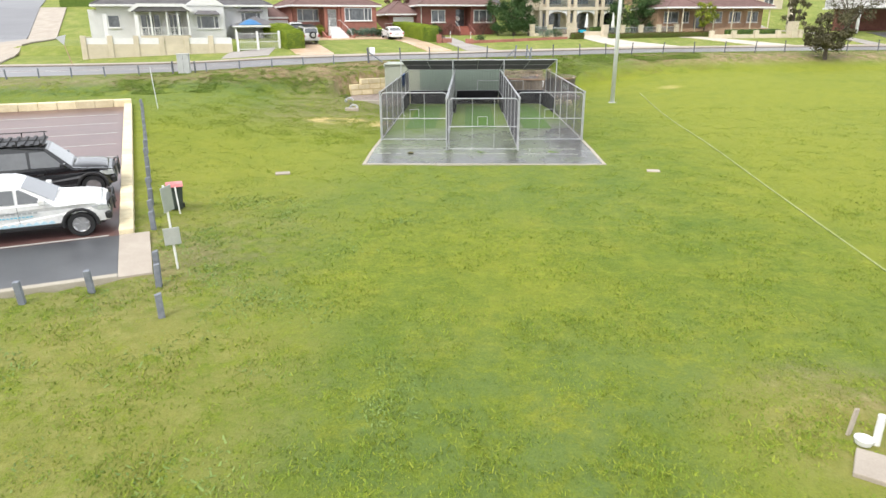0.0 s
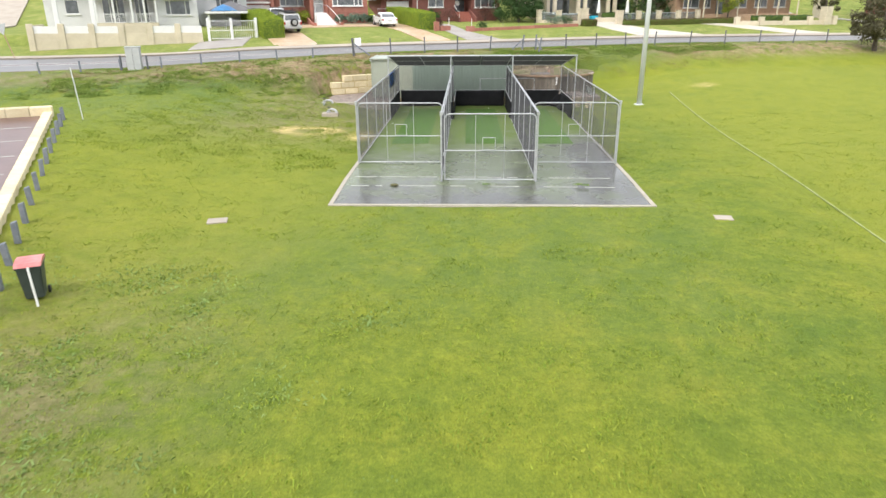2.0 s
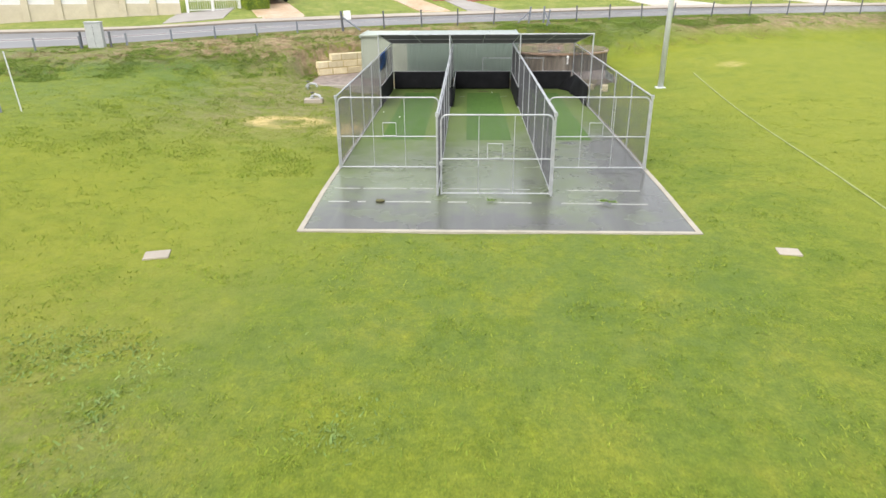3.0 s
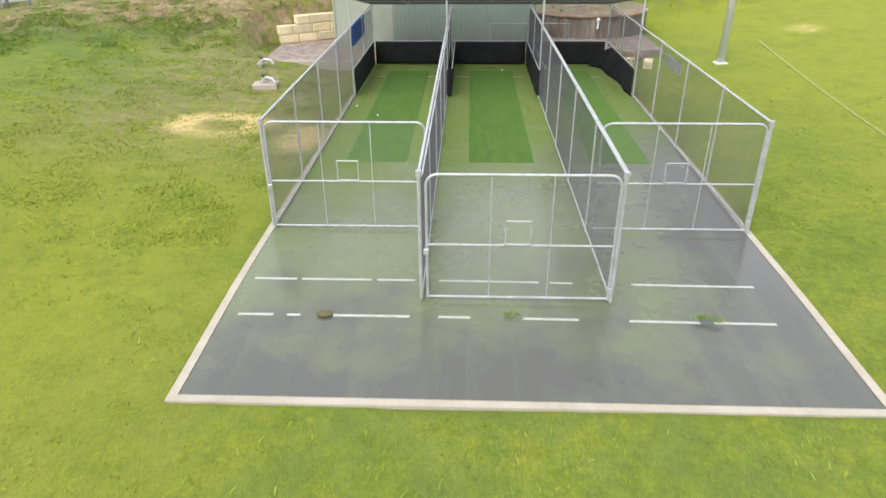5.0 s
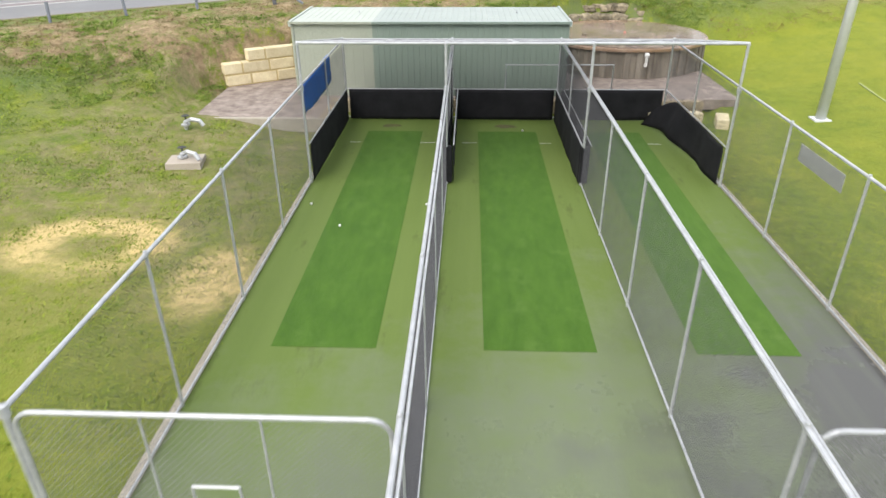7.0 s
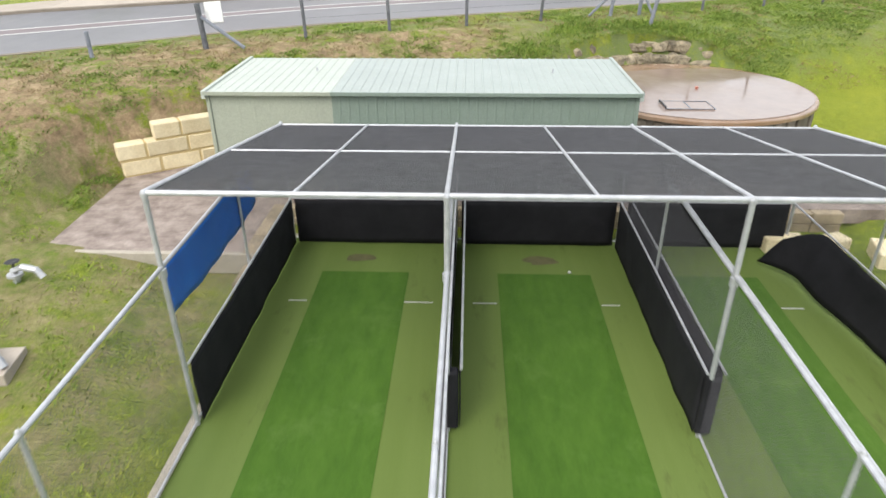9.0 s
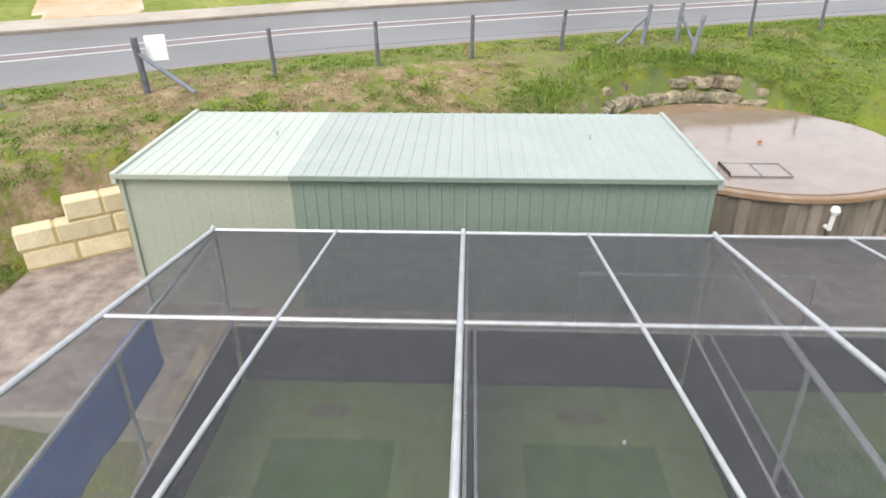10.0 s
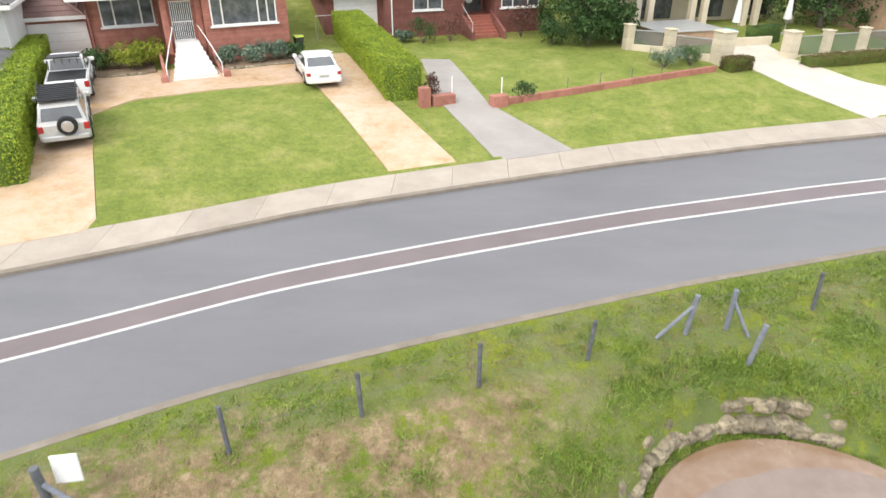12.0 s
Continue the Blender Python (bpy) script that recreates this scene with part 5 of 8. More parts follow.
shrub(1.5, 85.2, 1.3, 0.9, SHRUB, "small dark green shrub behind the low brick wall", 22, count=700)
shrub(10.3, 91.6, 2.2, 1.3, SHRUB_GREY, "loose grey-green shrub by the stone fence", 23, count=1300)
shrub(12.0, 92.2, 1.8, 1.2, SHRUB, "dark green shrub by the stone fence", 24, count=1100)
hedge("brown_hedge", (13.7, 91.0), (15.2, 91.7), 0.95, 0.75, BROWN_HEDGE, "small rounded brown-green hedge by the gate pillar", 5, leaf=0.05, density=400)
hedge("brown_hedge", (18.9, 92.3), (34.0, 97.2), 1.0, 0.62, BROWN_HEDGE, "long low brown hedge in front of the pool fence", 6, leaf=0.05, density=260)
tree("garden_tree", 6.6, 98.2, 8.0, 0.8, 7.2, SHRUB, "large dense dark green garden tree", 31, leaf=0.14, count=14000, clusters=90, trunk_r=0.25, low=0.95)
for k, (x, y, w, h) in enumerate(((4.2, 96.6, 2.6, 2.0), (6.4, 96.2, 2.8, 2.2), (8.6, 97.0, 2.4, 1.9))):
    shrub(x, y, w, h, SHRUB, "dense dark green shrub along the garden edge", 61 + k, 0.08, 1900)
tree("garden_tree", 24.5, 103.0, 5.5, 1.0, 8.5, SHRUB, "broad dark green tree behind the pool", 32, leaf=0.16, count=7000, clusters=50, low=0.7)
tree("garden_tree", 33.0, 97.5, 4.6, 1.6, 3.6, SHRUB_LIME, "small yellow-green tree before the verandah", 33, leaf=0.11, count=3000, clusters=24, trunk_r=0.12)
tree("garden_tree", 46.5, 100.0, 5.0, 1.2, 3.4, TREE_LEAF, "dull brown-green tree beside the uphill drive", 34, leaf=0.13, count=2600, clusters=22)
tree("garden_tree", 53.0, 98.0, 8.0, 2.4, 9.0, TREE_LEAF, "brown-green tree before the carport", 35, leaf=0.14, count=4500, clusters=34)
tree("garden_tree", -10.3, 106.0, 6.0, 1.5, 4.6, SHRUB_RED, "dark russet tree between the brick houses", 36, leaf=0.13, count=3000, clusters=26)


# ---- houses
def hip(x0, x1, y0, y1, z, rise, over=0.5, bm=None):
    """A hipped roof over a rectangle, as a closed solid."""
    b = bmesh.new() if bm is None else bm
    x0, x1, y0, y1 = x0 - over, x1 + over, y0 - over, y1 + over
    h = min(x1 - x0, y1 - y0) / 2
    lo = [b.verts.new(p) for p in ((x0, y0, z), (x1, y0, z), (x1, y1, z), (x0, y1, z))]
    cx, cy = (x0 + x1) / 2, (y0 + y1) / 2
    if x1 - x0 > y1 - y0:
        a, c = b.verts.new((x0 + h, cy, z + rise)), b.verts.new((x1 - h, cy, z + rise))
        fs = ((lo[0], lo[1], c, a), (lo[1], lo[2], c), (lo[2], lo[3], a, c), (lo[3], lo[0], a))
    else:
        a, c = b.verts.new((cx, y0 + h, z + rise)), b.verts.new((cx, y1 - h, z + rise))
        fs = ((lo[0], lo[1], a), (lo[1], lo[2], c, a), (lo[2], lo[3], c), (lo[3], lo[0], a, c))
    for f in fs:
        b.faces.new(f)
    b.faces.new(lo[::-1])
    return b


def hip_roof(house, x0, x1, y0, y1, z, rise, material, over=0.55, courses=True):
    """Hipped roof with tile courses, ridge caps, gutter and fascia."""
    roof = part("roof", hip(x0, x1, y0, y1, z + 0.12, rise, over), material, house, "tiled hipped roof")
    X0, X1, Y0, Y1 = x0 - over, x1 + over, y0 - over, y1 + over
    half = min(X1 - X0, Y1 - Y0) / 2
    if courses:
        for k in range(int(half / 0.33)):
            f = k * 0.33
            zz = z + 0.12 + rise * f / half
            b = box(X0 + f, X1 - f, Y0 + f - 0.02, Y0 + f + 0.3, zz - 0.02, zz + 0.035)
            box(X0 + f - 0.02, X0 + f + 0.3, Y0 + f, Y1 - f, zz - 0.02, zz + 0.035, bm=b)
            box(X1 - f - 0.3, X1 - f + 0.02, Y0 + f, Y1 - f, zz - 0.02, zz + 0.035, bm=b)
            part("tile_course", b, material, roof)
    cx, cy = (X0 + X1) / 2, (Y0 + Y1) / 2
    if X1 - X0 > Y1 - Y0:
        a, c = (X0 + half, cy), (X1 - half, cy)
        ends = ((X0, Y0, a), (X0, Y1, a), (X1, Y0, c), (X1, Y1, c))
    else:
        a, c = (cx, Y0 + half), (cx, Y1 - half)
        ends = ((X0, Y0, a), (X1, Y0, a), (X0, Y1, c), (X1, Y1, c))
    top = z + 0.12 + rise
    for ex, ey, e in ends:
        part("ridge", tube([(ex, ey, z + 0.15), (e[0], e[1], top + 0.03)], 0.1, 6), material, roof)
    part("ridge", tube([(a[0], a[1], top + 0.03), (c[0], c[1], top + 0.03)], 0.1, 6), material, roof)
    b = bmesh.new()
    box(X0 - 0.06, X1 + 0.06, Y0 - 0.08, Y0, z - 0.08, z + 0.13, bm=b)
    box(X0 - 0.08, X0, Y0, Y1, z - 0.08, z + 0.13, bm=b)
    box(X1, X1 + 0.08, Y0, Y1, z - 0.08, z + 0.13, bm=b)
    part("gutter", b, WHITE, house, "white painted gutter")
    part("soffit", box(X0, X1, Y0, Y1, z + 0.02, z + 0.1), WHITE, house)
    return roof


def window(house, x0, x1, y, z0, z1, lights=3, sill=True, frame_mat=None, ratio=None):
    """A window on a front wall whose face is at y: frame, sill, mullions and panes."""
    fm = frame_mat or WHITE
    w = part("window", box(x0, x1, y - 0.05, y - 0.02, z1 - 0.08, z1, 0.005), fm, house, "white framed window")
    b = box(x0, x1, y - 0.05, y - 0.02, z0, z0 + 0.08)
    for x in (x0, x1 - 0.08):
        box(x, x + 0.08, y - 0.05, y - 0.02, z0 + 0.08, z1 - 0.08, bm=b)
    part("window_frame", b, fm, w)
    cuts = ratio or [k / lights for k in range(1, lights)]
    for c in cuts:
        x = x0 + (x1 - x0) * c
        part("mullion", box(x - 0.04, x + 0.04, y - 0.045, y - 0.015, z0 + 0.08, z1 - 0.08), fm, w)
    edges = [0] + list(cuts) + [1]
    for a, c in zip(edges, edges[1:]):
        part("pane", box(x0 + (x1 - x0) * a + 0.05, x0 + (x1 - x0) * c - 0.05, y - 0.03, y - 0.005, z0 + 0.05, z1 - 0.05), GLASS, w, "dark reflective glass")
    if sill:
        part("sill", box(x0 - 0.1, x1 + 0.1, y - 0.14, y - 0.005, z0 - 0.1, z0, 0.01), fm, w)
    return w


def garage_door(house, x0, x1, y, z0, z1):
    d = part("garage_door", box(x0, x1, y - 0.06, y - 0.01, z0, z1, 0.01), WHITE, house, "white panel garage door")
    b = bmesh.new()
    for k in range(1, 5):
        z = z0 + (z1 - z0) * k / 5
        box(x0 + 0.05, x1 - 0.05, y - 0.066, y - 0.055, z - 0.012, z + 0.012, bm=b)
    part("panel_seams", b, SIGN_BACK, d)
    b = box(x0 - 0.1, x0, y - 0.09, y - 0.0, z0, z1 + 0.1)
    box(x1, x1 + 0.1, y - 0.09, y - 0.0, z0, z1 + 0.1, bm=b)
    box(x0, x1, y - 0.09, y - 0.0, z1, z1 + 0.1, bm=b)
    part("door_frame", b, WHITE, d)


def courses(house, x0, x1, y, z0, z1, material):
    """Projecting brick courses on a front wall, as fine relief."""
    first = part("brick_course", box(x0, x1, y - 0.012, y + 0.02, 0, 0.068), material, house, m=pose(0, 0, z0))
    z = z0 + 0.086
    while z < z1 - 0.05:
        shared("brick_course", first.data, house, pose(0, 0, z))
        z += 0.086


def red_house():
    h = empty("brick_house", pose(-18.0, 90.8, 4.3, 0, 0, 28))
    tagged(h, "single-storey red brick house with white windows and tiled roof", "house")
    top = 4.15
    for x0, x1, y0 in ((-5.05, -1.25, 0.92), (-1.25, 0.95, -0.75), (0.95, 5.75, -1.42)):
        part("wall", box(x0, x1, y0, 10.0, -0.8, top), BRICK, h, "red brick wall")
        courses(h, x0, x1, y0, -0.2, top, BRICK)
    part("garage_wall", box(-8.8, -5.05, 2.7, 11.0, -0.8, 2.75), BRICK, h, "red brick garage wall")
    garage_door(h, -8.15, -5.3, 2.7, 0.1, 2.4)
    hip_roof(h, -8.8, -5.4, 2.7, 11.0, 2.75, 1.5, ROOF_RED, over=0.2)
    hip_roof(h, -5.05, 5.75, -0.9, 10.0, top, 3.0, ROOF_RED, over=0.7)
    window(h, -4.35, -1.5, 0.92, 2.35, 3.85, 3, ratio=[0.25, 0.75])
    window(h, 1.35, 5.1, -1.42, 2.35, 3.95, 4, ratio=[0.17, 0.72, 0.86])
    for x in (-1.1, 0.75):
        part("pillar", box(x - 0.16, x + 0.16, -1.05, -0.75, 0.9, top, 0.01), BRICK, h)
    door = part("security_door", box(-0.75, 0.4, -0.8, -0.76, 1.6, 3.75), GLASS, h, "white barred security door")
    bar = part("bar", box(-0.014, 0.014, -0.84, -0.81, 1.6, 3.75), WHITE, door, m=pose(-0.72, 0, 0))
    for k in range(1, 11):
        shared("bar", bar.data, door, pose(-0.72 + 0.109 * k, 0, 0))
    for z in (1.6, 2.6, 3.7):
        part("crossbar", box(-0.76, 0.41, -0.845, -0.8, z, z + 0.05), WHITE, door)
    # splayed white steps with rails
    st = part("front_steps", box(-0.8, 0.5, -1.9, -0.76, 0.2, 1.58), WHITE, h, "white painted front steps")
    for k in range(8):
        f = (k + 1) / 8
        y1 = -1.9 - 0.4 * k
        z1 = 1.58 - 0.19 * (k + 1)
        if z1 > 0.03:
            part("step", box(-0.8 - 0.75 * f, 0.5 + 0.55 * f, y1 - 0.4, y1, -0.2, z1, 0.012), WHITE, st)
    for x0, x1 in ((-0.85, -1.7), (0.55, 1.15)):
        part("hand_rail", tube([(x0, -0.95, 2.4), (x0, -1.8, 2.45), ((x0 + x1) / 2, -3.2, 1.75), (x1, -4.6, 0.95), (x1, -4.7, 0.2)], 0.03, 6), WHITE, st)
        part("side_wall", prism([(-1.0, 1.2), (-4.5, 0.15), (-4.5, -0.2), (-1.0, -0.2)], x1 - 0.1 if x1 < 0 else x1 - 0.05, x1 + 0.05 if x1 < 0 else x1 + 0.1, axis="x"), BRICK, st)
        part("plinth", box(x1 - 0.35 if x1 < 0 else x1, x1 if x1 < 0 else x1 + 0.35, -5.0, -4.45, -0.2, 0.55, 0.02), BRICK, st, "red brick plinth")
    # garden beds with stone edging
    for x0, x1, y0 in ((-5.6, -2.1, -2.6), (1.5, 6.2, -3.4)):
        bed = part("garden_bed", box(x0, x1, y0, 0.8 if x0 < 0 else -1.45, -0.3, 0.42, 0.05), SOIL, h)
        for k in range(int((x1 - x0) / 0.5)):
            part("edge_stone", box(x0 + 0.5 * k + 0.02, x0 + 0.5 * k + 0.48, y0 - 0.22 - 0.05 * math.sin(k), y0, -0.3, 0.4, 0.04), OLD_STONE, bed)
    part("downpipe", tube([(-4.95, 0.82, 0), (-4.95, 0.82, 4.1)], 0.045, 8), BRICK_DARK, h)
    return h


red_house()
M1 = pose(-18.0, 90.8, 4.3, 0, 0, 28)
for lx, ly, w, hh, mt, lb, sd, nm in ((-4.9, -1.0, 1.7, 1.3, SHRUB, "dark green shrub in the garden bed", 41, "shrub"), (-3.4, -1.4, 2.2, 1.4, SHRUB_LIME, "yellow-green flowering shrub in the garden bed", 42, "shrub"),
                                      (-2.3, -0.9, 1.5, 1.6, SHRUB_LIME, "rust and lime shrub beside the steps", 43, "shrub"), (1.9, -2.4, 1.3, 1.0, SHRUB_GREY, "grey-green agave clump in the garden bed", 44, "shrub"),
                                      (3.3, -2.5, 1.6, 1.2, SHRUB_GREY, "large grey-green agave in the garden bed", 45, "shrub"), (4.7, -2.5, 1.5, 1.1, SHRUB_GREY, "grey-green agave clump in the garden bed", 46, "shrub"), (5.8, -2.5, 1.2, 0.9, SHRUB, "low green shrub in the garden bed", 47, "shrub")):
    q = M1 @ Vector((lx, ly, 0.4))
    shrub(q.x, q.y, w * 1.15, hh, mt, lb, sd, 0.075, 1600, z=q.z)


def second_house():
    h = empty("brick_house", pose(-2.0, 99.0, 4.9, 0, 0, 21))
    tagged(h, "dark red brick house with tiled roof and white sash windows", "house")
    top = 3.75
    for x0, x1, y0 in ((-4.9, 0.4, 0.4), (0.4, 2.6, 2.4), (2.6, 6.2, 0.0), (6.2, 8.0, 3.2)):
        part("wall", box(x0, x1, y0, 11.0, -0.8, top), BRICK_DARK, h, "dark red brick wall")
        courses(h, x0, x1, y0, 0.0, top, BRICK_DARK)
    part("garage_wall", box(-9.0, -4.9, 2.6, 10.0, -0.8, 2.6), BRICK_DARK, h)
    garage_door(h, -8.2, -5.4, 2.6, 0.0, 2.2)
    hip_roof(h, -9.0, -4.7, 2.6, 10.0, 2.6, 1.7, ROOF_RED)
    hip_roof(h, -4.9, 6.2, 0.0, 11.0, top, 3.0, ROOF_RED, over=0.6)
    hip_roof(h, 6.0, 8.6, 3.2, 11.0, top, 1.8, ROOF_GREY, over=0.4)
    window(h, -3.3, -1.2, 0.4, 1.55, 3.2, 2)
    window(h, 3.0, 5.9, 0.0, 1.5, 3.2, 3, ratio=[0.3, 0.7])
    window(h, 6.6, 7.6, 3.2, 1.5, 3.1, 1)
    part("porch_opening", box(0.7, 2.4, 2.33, 2.39, 1.0, 3.3), GLASS, h, "dark porch doorway")
    steps = part("porch_steps", box(0.3, 2.8, 0.6, 2.4, -0.4, 1.0), RED_STEP, h, "red painted porch steps")
    for k in range(6):
        part("step", box(0.3, 2.4, 0.6 - 0.32 * (k + 1), 0.6 - 0.32 * k, -0.5, 1.0 - 0.165 * (k + 1), 0.012), RED_STEP, steps)
    for x in (0.15, 2.45):
        part("side_wall", prism([(0.7, 1.3), (-1.9, 0.25), (-1.9, -0.5), (0.7, -0.5)], x, x + 0.2, axis="x"), BRICK_DARK, steps)
    part("hand_rail", tube([(0.22, 0.6, 1.9), (0.22, -1.8, 0.85), (0.22, -1.8, 0.2)], 0.02, 6), WHITE, steps)
    part("satellite_dish", lathe([(0, 0), (0.2, 0.03), (0.34, 0.1), (0.33, 0.12), (0.18, 0.05), (0, 0.02)], 16), WHITE, h, "white satellite dish", m=pose(1.1, 1.6, 2.0, 70, 0, 10))
    part("downpipe", tube([(-4.8, 0.3, 0), (-4.8, 0.3, 3.7)], 0.05, 8), WHITE, h)


second_house()
M2 = pose(-2.0, 99.0, 4.9, 0, 0, 21)
for lx, ly, w, hh, mt, lb, sd in ((-3.2, -1.6, 1.7, 1.7, SHRUB, "dark green shrub before the porch", 51), (-1.3, -1.5, 2.4, 1.9, SHRUB_RED, "bare twiggy shrub beside the porch steps", 52), (3.9, -1.6, 2.6, 2.7, SHRUB_RED, "tall dark red-leaved shrub beside the porch steps", 53),
                                  (-4.4, -1.0, 1.2, 0.9, SHRUB_GREY, "low grey shrub by the garage", 54), (6.3, -0.6, 1.5, 1.8, SHRUB, "dark green shrub at the house corner", 55)):
    q = M2 @ Vector((lx, ly, 0))
    shrub(q.x, q.y, w, hh, mt, lb, sd, 0.08, 700 if sd != 52 else 420)


# low brick wall with stakes, brick letterbox pillar
def brick_wall(name, p0, p1, h, label):
    d = Vector((p1[0] - p0[0], p1[1] - p0[1], 0))
    w = empty(name, pose(p0[0], p0[1], 0, 0, 0, math.degrees(math.atan2(d.y, d.x))))
    tagged(w, label, "garden wall")
    n = int(d.length / 1.0)
    for k in range(n):
        a = d.length / n
        g = ground_z(p0[0] + d.x * (k + 0.5) / n, p0[1] + d.y * (k + 0.5) / n)
        part("wall_section", box(a * k + 0.01, a * (k + 1) - 0.01, -0.12, 0.12, g - 0.25, g + h, 0.015), BRICK, w)
    return w


lw = brick_wall("garden_wall", (0.5, 84.4), (13.1, 91.0), 0.32, "low red brick garden wall edging the lawn")
for k in range(6):
    f = 0.12 + 0.15 * k
    x, y = 0.5 + 12.6 * f, 84.45 + 6.6 * f
    tagged(part("garden_stake", tube([(x, y + 0.15, ground_z(x, y) - 0.1), (x, y + 0.15, ground_z(x, y) + 0.85)], 0.02, 6), DARK_POST), "thin dark stake along the brick wall", "stake", "stakes along the garden wall")
for x, y, w, hh, nm in ((-3.5, 83.6, 0.5, 0.95, "brick_pillar"), (-2.6, 84.0, 1.2, 0.5, "brick_pillar"), (0.2, 84.2, 0.9, 0.55, "brick_pillar")):
    g = ground_z(x, y)
    tagged(part(nm, box(-w / 2, w / 2, -0.25, 0.25, -0.2, hh, 0.02), BRICK, m=pose(x, y, g, 0, 0, 26)), "red brick letterbox pillar by the path" if hh > 0.9 else "short red brick wall end by the path", "brick pillar")
for x, y in ((-2.15, 84.3), (0.35, 84.6)):
    tagged(part("white_stake", tube([(x, y, ground_z(x, y) - 0.1), (x, y, ground_z(x, y) + 1.3)], 0.035, 8), WHITE), "white painted stake beside the path", "stake")


# pool frontage: stone pillars, glass panels, raised pool
def pillar(x, y, w, h, label="cream limestone gate pillar", rot=20):
    g = ground_z(x, y)
    p = empty("stone_pillar", pose(x, y, g, 0, 0, rot))
    tagged(p, label, "pillar", "stone fence pillars")
    n = max(2, int(h / 0.36))
    for k in range(n):
        part("block", box(-w / 2, w / 2, -w / 2, w / 2, -0.2 if k == 0 else h * k / n + 0.006, h * (k + 1) / n - 0.006, 0.02), CREAM, p)
    part("cap", box(-w / 2 - 0.05, w / 2 + 0.05, -w / 2 - 0.05, w / 2 + 0.05, h, h + 0.08, 0.015), CREAM, p)


def clear_glass():
    m, n, l, b = nodes_of("fence_glass")
    b.inputs["Base Color"].default_value = (0.5, 0.55, 0.56, 1)
    b.inputs["Roughness"].default_value = 0.03
    b.inputs["Transmission Weight"].default_value = 0.9
    b.inputs["IOR"].default_value = 1.1
    return m


FENCE_GLASS = clear_glass()


def glass_panel(p, q, h, z0=0.1):
    d = Vector((q[0] - p[0], q[1] - p[1], 0))
    g = ground_z((p[0] + q[0]) / 2, (p[1] + q[1]) / 2)
    f = empty("glass_fence_panel", pose(p[0], p[1], g, 0, 0, math.degrees(math.atan2(d.y, d.x))))
    tagged(f, "clear glass pool fence panel with a pale rail", "glass fence", "glass fence panels")
    o = part("pane", box(0.05, d.length - 0.05, -0.008, 0.008, z0, h - 0.05), FENCE_GLASS, f)
    o.visible_shadow = False
    part("rail", box(0, d.length, -0.025, 0.025, h - 0.05, h, 0.008), SIGN_BACK, f)
    part("base_wall", box(0, d.length, -0.1, 0.1, -0.3, z0, 0.01), CREAM, f)


posts = [(13.9, 92.6), (11.2, 94.4), (8.9, 95.6)]
pillar(13.9, 92.6, 0.95, 1.85)
for x, y in posts[1:]:
    pillar(x, y, 0.55, 1.5)
for p, q in zip(posts, posts[1:]):
    glass_panel((p[0] - 0.3, p[1] + 0.2), (q[0] + 0.3, q[1] - 0.2), 1.3, 0.4)
row = [(18.6, 94.2), (21.2, 95.1), (23.9, 96.0), (26.6, 96.9), (29.3, 97.8)]
for i, (x, y) in enumerate(row):
    pillar(x, y, 0.75 if i == 0 else 0.5, 1.55 if i == 0 else 1.45)
for p, q in zip(row, row[1:]):
    glass_panel((p[0] + 0.35, p[1] + 0.12), (q[0] - 0.35, q[1] - 0.12), 1.25)
g = ground_z(13.5, 97)
pool = empty("raised_pool", pose(14.0, 97.0, g, 0, 0, 18))
tagged(pool, "raised cream pool deck with blue tiled edge", "pool")
part("pool_wall", box(-3.0, 1.6, 0, 4.0, -0.4, 0.9, 0.02), BRICK_TAN, pool, "tan stone pool wall")
part("coping", box(-3.1, 1.7, -0.1, 4.1, 0.9, 0.98, 0.015), SIGN_BACK, pool, "grey-blue coping")
part("low_wall", box(1.9, 4.6, -1.2, -0.95, -0.4, 0.55, 0.02), CREAM, pool)
part("water_feature", box(2.1, 3.0, 0.3, 1.4, -0.3, 0.75, 0.02), AQUA, pool, "aqua blue tiled basin")
hedge("hedge", (17.3, 97.4), (19.3, 98.3), 0.9, 1.1, SHRUB, "small dark hedge beside the pool basin", 9, leaf=0.05, density=300)
for x, y in ((17.0, 99.5), (21.0, 100.8)):
    u = empty("closed_umbrella", pose(x, y, ground_z(x, y)))
    tagged(u, "folded white garden umbrella on a pole", "umbrella", "folded umbrellas")
    part("pole", tube([(0, 0, 0), (0, 0, 2.9)], 0.025, 8), SIGN_BACK, u)
    part("canopy", lathe([(0.02, 2.95), (0.12, 2.6), (0.2, 1.7), (0.27, 1.0), (0.02, 1.05)], 12), WHITE, u)
    part("base", lathe([(0.0, 0.1), (0.25, 0.08), (0.28, 0.0)], 14), DRIVE_GREY, u)


